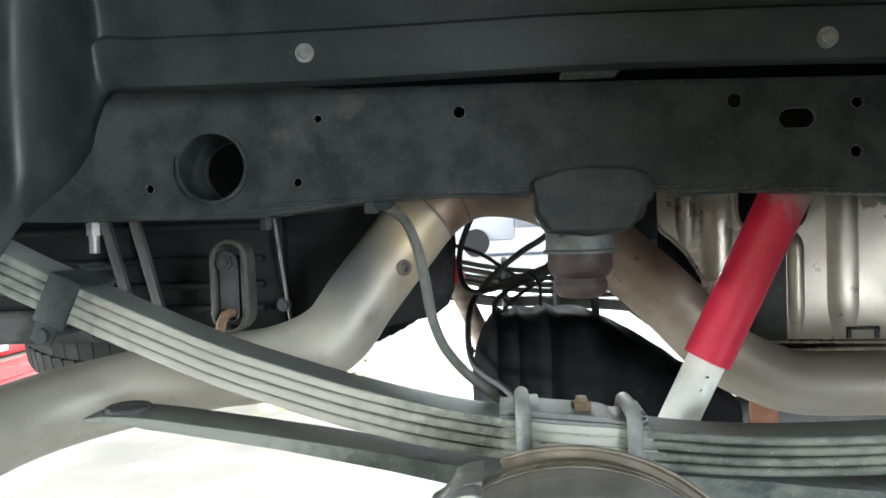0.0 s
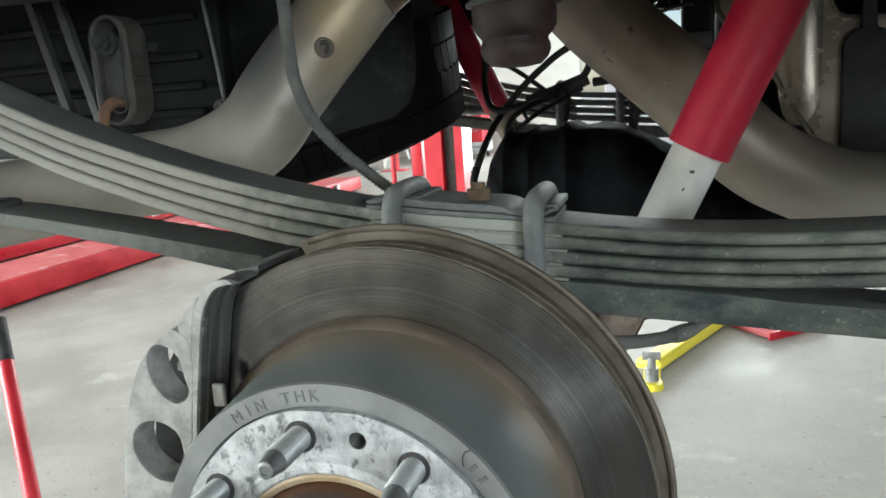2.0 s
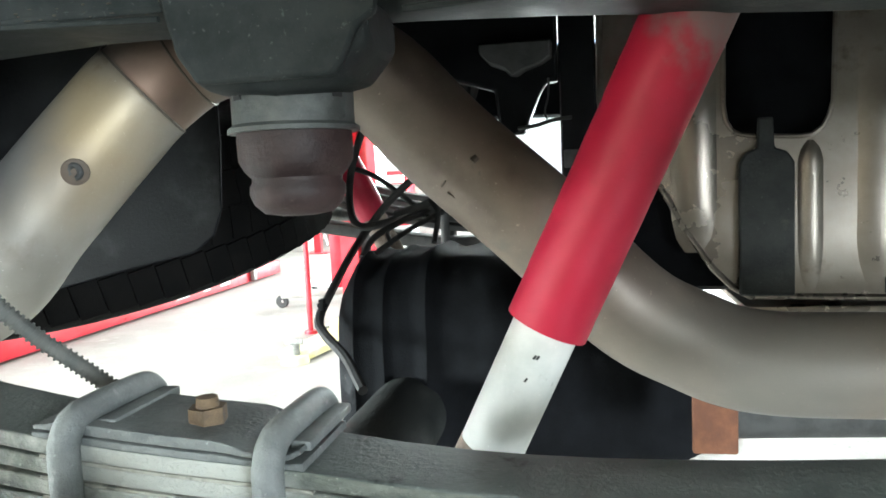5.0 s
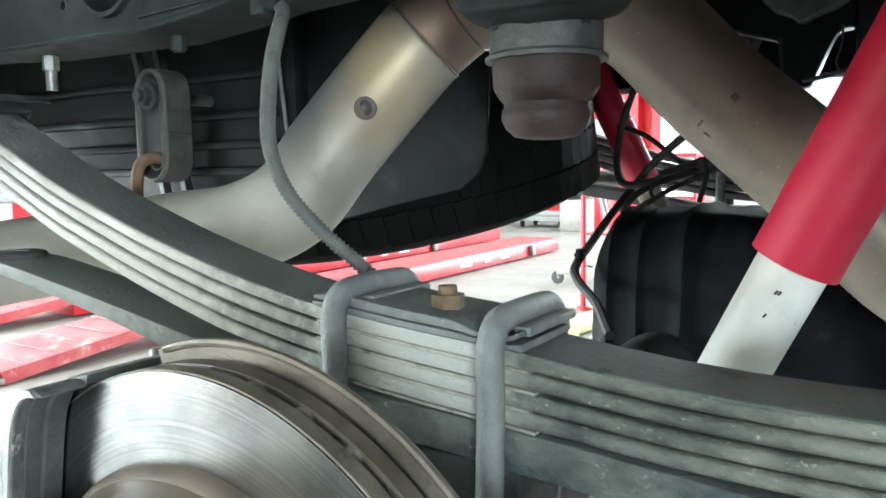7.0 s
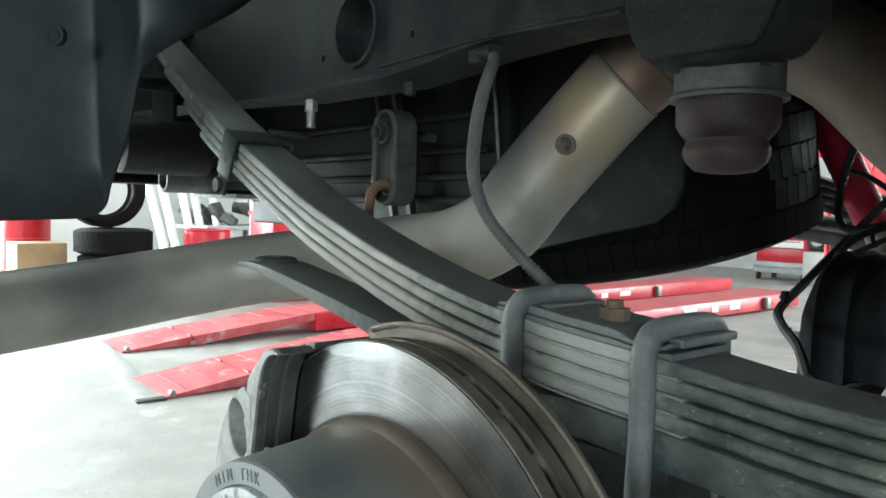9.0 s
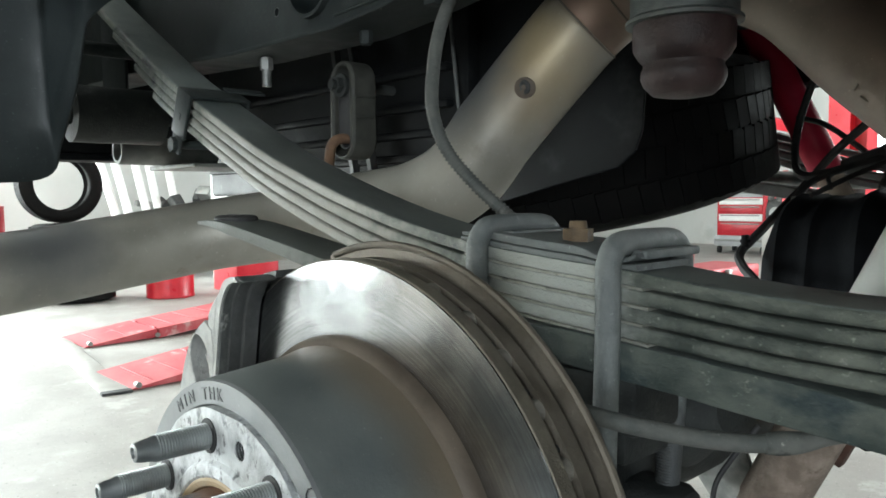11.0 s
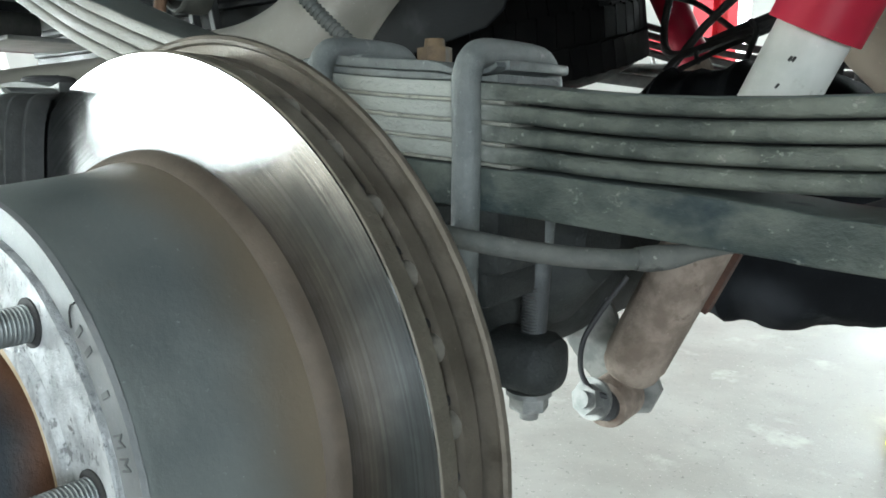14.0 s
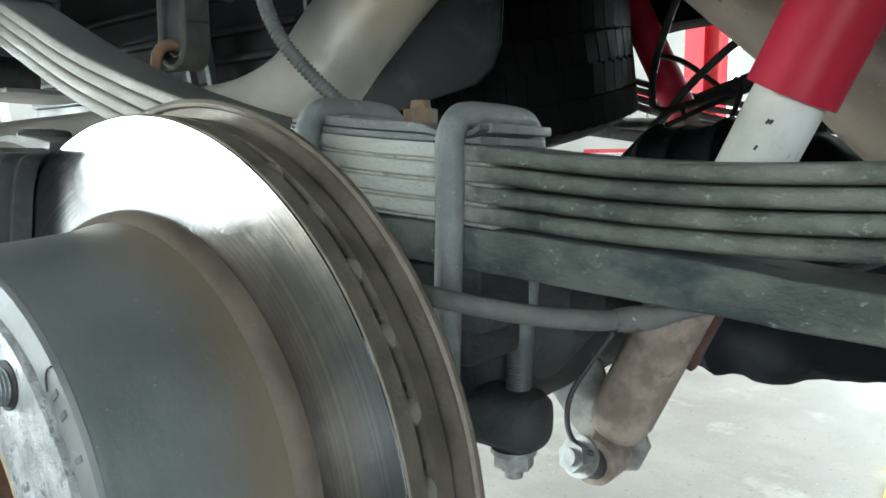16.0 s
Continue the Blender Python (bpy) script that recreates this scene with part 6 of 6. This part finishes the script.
mod.width, mod.segments, mod.limit_method = 0.0045, 4, "ANGLE"
part("pocket_floor", add_plate(B(), [(-0.118, 0.90), (-0.146, 0.893), (-0.172, 0.85), (-0.18, 0.80), (-0.182, 0.72), (-0.16, 0.66), (-0.134, 0.66), (-0.135, 0.77), (-0.122, 0.85)], [], 0.0745, 0.082), M["cast_dark"], cal)
blk = part("boss_block", add_plate(B(), [(-0.1105, 0.931), (-0.1215, 0.921), (-0.1275, 0.914), (-0.1285, 0.893), (-0.1190, 0.889), (-0.1165, 0.905)], [], 0.0505, 0.073), M["cast_pale"], cal, "pale cast block beside the wall")
mod = blk.modifiers.new("edge", "BEVEL")
mod.width, mod.segments, mod.limit_method = 0.002, 2, "ANGLE"
bm = hexagon(B(), (-0.1315, 0.056, 0.884), (-0.121, 0.056, 0.881), 0.0062)
add_cyl(bm, (-0.126, 0.056, 0.882), (-0.118, 0.056, 0.880), 0.0035)
part("guide_pin", bm, M["zinc"], cal)
part("pad_clip", add_box(B(), -0.112, -0.103, 0.0560, 0.0600, 0.853, 0.869, 0.0015), M["cast_pale"], cal)

# ---- things in the workshop ----
lift = thing("drive_on_lift", (-4.5, 4.8, 0), "red drive-on scissor lift with worn decks and approach ramps", "car lift")


def runway(x0, x1, ys, ye):
    bm = add_box(B(), x0, x1, ys + 1.52, ye, 0.02, 0.17, 0.008)
    deck = part("runway", bm, M["red"], lift, "long red steel runway")
    part("deck_plate", add_box(B(), x0 + 0.02, x1 - 0.02, ys + 1.55, ye - 0.05, 0.171, 0.175), M["red_deck"], deck, "scuffed pink-red tread plate")
    bm = B()
    for y0, z0, y1, z1 in ((ys, 0.012, ys + 0.49, 0.075), (ys + 0.505, 0.075, ys + 1.51, 0.172)):
        vs = [bm.verts.new(v) for v in ((x0, y0, 0.004), (x1, y0, 0.004), (x1, y0, z0), (x0, y0, z0), (x0, y1, z1 - 0.075 + 0.012), (x1, y1, z1 - 0.075 + 0.012), (x1, y1, z1), (x0, y1, z1))]
        for f in ((0, 1, 2, 3), (3, 2, 6, 7), (4, 5, 1, 0), (7, 6, 5, 4), (0, 3, 7, 4), (1, 5, 6, 2)):
            bm.faces.new([vs[i] for i in f])
    part("approach_ramp", bm, M["red_deck"], lift, "sloping red approach ramp in two hinged pieces")
    for j in range(8):
        y = ys + 0.12 + j * 0.17
        part("grip_bar", add_box(B(), x0 + 0.05, x1 - 0.05, y, y + 0.012, 0.012 + 0.118 * (y - ys), 0.0165 + 0.118 * (y - ys), 0.001), M["red_deck"], lift)
    for y in (ys + 0.03, ys + 0.49):
        part("roller", add_cyl(B(), (x1 - 0.015, y, 0.03), (x1 + 0.022, y, 0.03), 0.016, 0.016, 16), M["zinc"], lift)
    for x in (x0 + 0.06, x1 - 0.10):
        part("hinge", add_cyl(B(), (x, ys + 0.4975, 0.072), (x + 0.05, ys + 0.4975, 0.072), 0.010, 0.010, 12), M["red_deck"], lift)
    for y, w in ((6.2, 0.22), (6.7, 0.12), (7.05, 0.2)):
        part("label", add_box(B(), x1, x1 + 0.003, y, y + w, 0.07, 0.13), M["paper"], deck)
    part("bracket", add_box(B(), x1, x1 + 0.05, 7.75, 7.83, 0.03, 0.16, 0.01), M["zinc"], deck)
    # dark slab puts the shade under the runway into colour
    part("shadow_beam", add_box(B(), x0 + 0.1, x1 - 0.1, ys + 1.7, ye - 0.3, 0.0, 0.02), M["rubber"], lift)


runway(-4.12, -3.57, 1.25, 8.6)
runway(-5.46, -4.94, 1.45, 9.6)
pl1 = thing("floor_plate", (-4.5, 1.15, 0), "flat grey steel plate across the lift's foot", "floor plate")
part("sheet", add_box(B(), -0.93, 0.93, -0.07, 0.07, 0.0, 0.012, 0.002, pose(-4.5, 1.29, 0, 0, 0, -7.2)), M["steel_plate"], pl1)
part("rubber_end", add_box(B(), 0.90, 0.96, -0.075, 0.075, 0.0, 0.014, 0.002, pose(-4.5, 1.29, 0, 0, 0, -7.2)), M["rubber"], pl1)

col = thing("lift_column", (-1.48, 5.45, 0), "tall red two-post lift column with a dark carriage slot", "lift column")
part("post", add_plate(B(), [(-1.63, 5.30), (-1.49, 5.30), (-1.49, 5.40), (-1.385, 5.40), (-1.385, 5.30), (-1.32, 5.30), (-1.32, 5.60), (-1.63, 5.60)], [], 0.012, 3.4, lay), M["red"], col, "folded red steel column")
part("carriage", add_box(B(), -1.482, -1.392, 5.36, 5.396, 0.10, 1.10, 0.004), M["rubber"], col, "dark grey carriage in the slot")
part("base_plate", add_box(B(), -1.78, -1.18, 5.10, 5.75, 0.0, 0.012, 0.003), M["glare_yellow"], col, "scuffed yellow foot plate")
for x, y in ((-1.72, 5.16), (-1.24, 5.16), (-1.72, 5.69), (-1.24, 5.69)):
    part("anchor_bolt", hexagon(B(), (x, y, 0.012), (x, y, 0.03), 0.018), M["zinc"], col)

rod = thing("red_rod", (-1.8, 5.03, 0), "thin red steel rod standing upright on the floor", "rod")
part("shaft", add_cyl(B(), (-1.8, 5.03, 0.02), (-1.8, 5.03, 1.15), 0.020, 0.018, 16), M["red"], rod)
part("foot", add_cyl(B(), (-1.8, 5.03, 0.0), (-1.8, 5.03, 0.022), 0.05, 0.045, 20), M["red"], rod)

crane = thing("engine_crane", (-2.16, 6.73, 0), "red engine crane on pale steel legs with casters", "engine crane")
part("mast", add_box(B(), -2.215, -2.105, 6.68, 6.78, 0.09, 1.55, 0.008), M["red"], crane)
part("boom", add_box(B(), -0.045, 0.045, -0.05, 1.1, -0.05, 0.05, 0.008, pose(-2.16, 6.73, 1.50, 14, 0, 62)), M["red"], crane)
part("ram", add_cyl(B(), (-2.24, 6.76, 0.50), (-2.62, 6.97, 1.52), 0.032, 0.026, 16), M["zinc"], crane, "bright hydraulic ram")
for a0, b0 in (((-2.50, 6.12, 0.115), (-1.90, 6.38, 0.115)), ((-2.52, 6.88, 0.115), (-1.95, 6.66, 0.115))):
    va, vb = Vector(a0), Vector(b0)
    turn = math.degrees(math.atan2(vb.y - va.y, vb.x - va.x))
    part("leg", add_box(B(), 0, (vb - va).length, -0.03, 0.03, -0.03, 0.03, 0.006, pose(*a0, 0, 0, turn)), M["steel_plate"], crane, "pale steel leg")
for x, y in ((-2.49, 6.13), (-1.93, 6.37), (-2.50, 6.87), (-1.98, 6.67)):
    part("caster", add_lathe(B(), [(0.018, -0.016), (0.052, -0.016), (0.058, -0.010), (0.058, 0.010), (0.052, 0.016), (0.018, 0.016)], (x, y, 0.058), "y", 24, True), M["rubber"], crane)

spk = thing("loudspeaker", (-1.37, 7.8, 0), "black loudspeaker box on the floor", "loudspeaker")
part("cabinet", add_box(B(), -1.52, -1.22, 7.65, 7.95, 0, 0.46, 0.01), M["rubber"], spk)
part("cone", add_lathe(B(), [(0.001, 7.66), (0.04, 7.64), (0.095, 7.645), (0.11, 7.635), (0.11, 7.65)], (-1.37, 0, 0.16), "y", 28), M["cast_dark"], spk)
part("tweeter", add_lathe(B(), [(0.001, 7.64), (0.04, 7.64), (0.05, 7.65)], (-1.37, 0, 0.36), "y", 20), M["cast_dark"], spk)
cbl = thing("coiled_cable", (-2.0, 8.2, 0), "loose loops of dark cable on the floor", "cable")
part("loop", add_tube(B(), smooth_line([(-2.0 + (0.30 - 0.012 * i) * math.cos(0.7 * i), 8.15 + (0.16 - 0.005 * i) * math.sin(0.7 * i), 0.014 + 0.001 * i) for i in range(20)] + [(-1.7, 8.0, 0.014), (-1.45, 8.05, 0.014)], 4), 0.011, 8), M["rubber"], cbl)

chest = thing("tool_chest", (-5.4, 12.2, 0), "red steel tool chest with drawers on a grey wheeled base", "tool chest")
part("base_frame", add_box(B(), -5.86, -4.96, 11.95, 12.62, 0.12, 0.30, 0.012), M["grey_box"], chest, "grey steel base frame")
part("base_trim", add_box(B(), -5.84, -4.98, 11.938, 11.949, 0.20, 0.24, 0.002), M["zinc"], chest, "bright trim strip")
part("body", add_box(B(), -5.82, -5.00, 11.98, 12.58, 0.301, 1.26, 0.01), M["red"], chest)
for z, high, face in ((0.36, 0.16, "red"), (0.54, 0.12, "paper"), (0.68, 0.12, "red"), (0.82, 0.10, "paper"), (0.94, 0.09, "grey_box"), (1.05, 0.14, "paper")):
    dr = part("drawer", add_box(B(), -5.78, -5.04, 11.956, 11.979, z, z + high, 0.004), M[face], chest)
    part("handle", add_box(B(), -5.74, -5.08, 11.938, 11.956, z + high - 0.03, z + high - 0.012, 0.003), M["zinc"], dr)
for x in (-5.78, -5.04):
    for y in (12.0, 12.55):
        part("caster", add_cyl(B(), (x - 0.02, y, 0.06), (x + 0.02, y, 0.06), 0.06, 0.06, 16), M["rubber"], chest)
chest2 = copy_thing(chest, pose(-3.3, 12.9, 0))
tagged(chest2, "red steel tool chest with drawers further along the wall", "tool chest")

post = thing("press_post", (-4.0, 11.1, 0), "slim red steel post on a foot plate", "post")
part("upright", add_box(B(), -4.055, -3.945, 11.05, 11.15, 0.015, 1.36, 0.006), M["red"], post)
part("foot_plate", add_box(B(), -4.2, -3.8, 10.95, 11.25, 0.0, 0.015, 0.003), M["red"], post)

motor = thing("engine_block", (-4.55, 11.6, 0.52), "dark greasy engine block on a pale stand", "engine")
part("stand", add_box(B(), -4.80, -4.32, 11.42, 11.80, 0.0, 0.52, 0.01), M["steel_plate"], motor, "pale box stand")
bm = add_loft(B(), [(-4.78, 11.6, 0.70, 0.10, 0.12), (-4.74, 11.6, 0.72, 0.16, 0.19), (-4.50, 11.6, 0.74, 0.17, 0.21), (-4.40, 11.6, 0.70, 0.13, 0.16), (-4.34, 11.6, 0.68, 0.07, 0.08)], 20, 3)
part("casting", bm, M["cast_dark"], motor)
for x, y, z, r, long in ((-4.70, 11.50, 0.98, 0.05, 0.10), (-4.55, 11.48, 0.96, 0.06, 0.12), (-4.42, 11.50, 0.86, 0.045, 0.14)):
    part("pipe_stub", add_cyl(B(), (x, y, z - 0.08), (x + 0.03, y - 0.02, z + long), r, r * 0.8, 16), M["cast"], motor)
part("pulley", add_lathe(B(), [(0.02, -0.03), (0.09, -0.03), (0.075, 0.0), (0.09, 0.03), (0.02, 0.03)], (-4.58, 11.40, 0.70), "y", 24, True), M["zinc"], motor)


def barrel(x, y, r, h, label):
    ob = thing("barrel", (x, y, 0), label, "barrel", "red barrels")
    part("drum", add_lathe(B(), [(0.001, 0.0), (r, 0.0), (r + 0.008, 0.012), (r, 0.03), (r, h * 0.33), (r + 0.01, h * 0.34), (r, h * 0.35), (r, h * 0.66), (r + 0.01, h * 0.67), (r, h * 0.68), (r, h - 0.02), (r + 0.008, h - 0.01), (r - 0.01, h), (r - 0.02, h - 0.02), (0.001, h - 0.02)], (x, y, 0), "z", 36), M["red"], ob)
    return ob


barrel(-7.2, 3.0, 0.235, 0.78, "short red steel barrel on the floor")
barrel(-8.5, 1.55, 0.25, 0.95, "red steel barrel near the doorway")
bxr = thing("red_cabinet", (-7.2, 3.75, 0), "low red steel cabinet", "cabinet")
part("body", add_box(B(), -7.45, -6.9, 3.6, 4.1, 0, 0.93, 0.012), M["red"], bxr)
part("lid", add_box(B(), -7.47, -6.88, 3.58, 4.12, 0.932, 0.98, 0.01), M["red"], bxr)
bxw = thing("white_cabinet", (-8.3, 4.4, 0), "white steel cabinet against the wall", "cabinet")
part("body", add_box(B(), -8.6, -8.0, 4.15, 4.6, 0, 1.35, 0.01), M["wall"], bxw)

t1 = tyre("tyre", (-7.6, 2.2, 0.13), 0.37, 0.21, 0.255, "z", "black off-road tyre lying in a stack", M["tyre"], 40, "stacked tyres")
t2 = copy_thing(t1, Matrix.Translation((-7.63, 2.23, 0.388)))
t3 = copy_thing(t1, Matrix.Translation((-7.58, 2.18, 0.646)))
tyre("tyre", (-7.83, 2.16, 1.166), 0.39, 0.262, 0.24, "x", "black tyre standing upright on the stack", M["tyre"], 40)
pipes = thing("plastic_pipes", (-9.6, 3.4, 0), "white plastic pipes leaning on the wall", "pipes")
for i in range(5):
    x, y = -9.5 - 0.1 * (i % 2), 3.35 + 0.17 * i
    part("pipe", add_cyl(B(), (x + 0.45, y, 0.0), (x - 1.35, y - 0.05 + 0.1 * i, 2.6), 0.055, 0.055, 16), M["paper"], pipes)
scrap = thing("scrap_parts", (-9.6, 4.9, 0.75), "heap of dark car parts on a bench", "car parts")
rng = random.Random(4)
part("bench", add_box(B(), -10.4, -9.0, 3.75, 5.1, 0.70, 0.75, 0.01), M["grey_box"], scrap)
for x in (-10.5, -9.1):
    for y in (3.85, 5.0):
        part("leg", add_box(B(), x - 0.03, x + 0.03, y - 0.03, y + 0.03, 0, 0.70, 0.004), M["cast_dark"], scrap)
for i in range(16):
    x, y, s = rng.uniform(-10.4, -9.2), rng.uniform(3.9, 4.9), rng.uniform(0.08, 0.2)
    z = 0.76 + s * 0.4 + rng.uniform(0, 0.22)
    part("piece", add_box(B(), -s, s, -s * 0.6, s * 0.6, -s * 0.4, s * 0.4, 0.02, pose(x, y, z, rng.uniform(0, 60), rng.uniform(0, 60), rng.uniform(0, 180))), M["cast_dark"] if i % 3 else M["zinc"], scrap)
crate = thing("cardboard_box", (-8.05, 1.6, 0), "brown cardboard box by the doorway", "box")
part("carton", add_box(B(), -8.3, -7.8, 1.35, 1.8, 0.0, 0.62, 0.01), M["cardboard"], crate)
arm1 = thing("lift_arm", (0.3, 2.7, 0), "yellow lift swing arm with a screw pad", "lift arm", "lift arms")
part("beam", add_box(add_box(B(), -0.052, 0.040, 0.0, 0.75, 0.010, 0.042, 0.006, pose(0.116, 2.40, 0, 0, 0, -24.8)), 0.028, 0.042, 0.0, 0.75, 0.041, 0.060, 0.004, pose(0.116, 2.40, 0, 0, 0, -24.8)), M["yellow"], arm1)
part("ear", add_box(add_box(B(), 0.100, 0.160, 2.27, 2.43, 0.008, 0.022, 0.004), 0.140, 0.165, 2.38, 2.43, 0.02, 0.045, 0.008), M["yellow"], arm1)
part("pad_base", add_cyl(B(), (0.130, 2.25, 0.0), (0.130, 2.25, 0.024), 0.041, 0.038, 28), M["yellow"], arm1)
bm = add_cyl(B(), (0.130, 2.25, 0.03), (0.130, 2.25, 0.075), 0.024)
add_cyl(bm, (0.130, 2.25, 0.075), (0.130, 2.25, 0.115), 0.015)
add_box(bm, 0.098, 0.162, 2.243, 2.257, 0.105, 0.135, 0.004)
part("screw_pad", bm, M["zinc"], arm1, "bright steel screw pad")
plate = thing("drive_on_plate", (0.58, 3.0, 0), "faded red steel ramp plate lying on the floor", "ramp")
part("deck", add_box(B(), 0.0, 0.30, 0.0, 0.34, 0.006, 0.030, 0.003, pose(0.585, 2.816, 0, 0, 0, 40)), M["red_deck"], plate)
part("edge_strip", add_box(B(), -0.006, 0.306, -0.008, -0.001, 0.0, 0.034, 0.002, pose(0.585, 2.816, 0, 0, 0, 40)), M["red"], plate)
arm2 = thing("lift_arm", (-1.48, 4.7, 0), "scuffed yellow lift arm lying on the floor by the column", "lift arm", "lift arms")
part("beam", add_box(B(), -0.15, 0.08, 0.0, 0.90, 0.012, 0.060, 0.008, pose(-1.56, 4.20, 0, 0, 0, -9)), M["glare_yellow"], arm2)
part("tip_plate", add_cyl(B(), (-1.57, 4.16, 0.0), (-1.57, 4.16, 0.05), 0.09, 0.085, 28), M["glare_yellow"], arm2)
bm = add_cyl(B(), (-1.57, 4.16, 0.05), (-1.57, 4.16, 0.12), 0.035)
add_box(bm, -1.63, -1.51, 4.15, 4.17, 0.115, 0.15, 0.004)
part("screw_pad", bm, M["zinc"], arm2, "bright steel screw pad")
stick = thing("red_pole", (-1.42, 1.066, 0), "leaning red steel jack pole with a black grip", "pole")
part("tube", add_cyl(B(), (-1.42, 1.066, 0.0), (-1.6, 1.22, 0.41), 0.0205, 0.0205, 16), M["red"], stick)
part("grip", add_cyl(B(), (-1.6, 1.22, 0.41), (-1.648, 1.261, 0.52), 0.0225, 0.0225, 16), M["rubber"], stick)
van = thing("parked_truck", (2.0, 24.0, 0), "white truck with a grey box parked in the yard outside", "truck")
part("cab", add_box(B(), -1.6, 0.4, 24, 26, 0.5, 2.3, 0.15), M["paper"], van)
part("box", add_box(B(), 0.4, 4.4, 24, 26.2, 0.9, 2.7, 0.05), M["grey_box"], van)
for x in (-0.9, 3.2):
    part("wheel", add_cyl(B(), (x, 23.9, 0.45), (x, 24.2, 0.45), 0.45, 0.45, 28), M["rubber"], van)
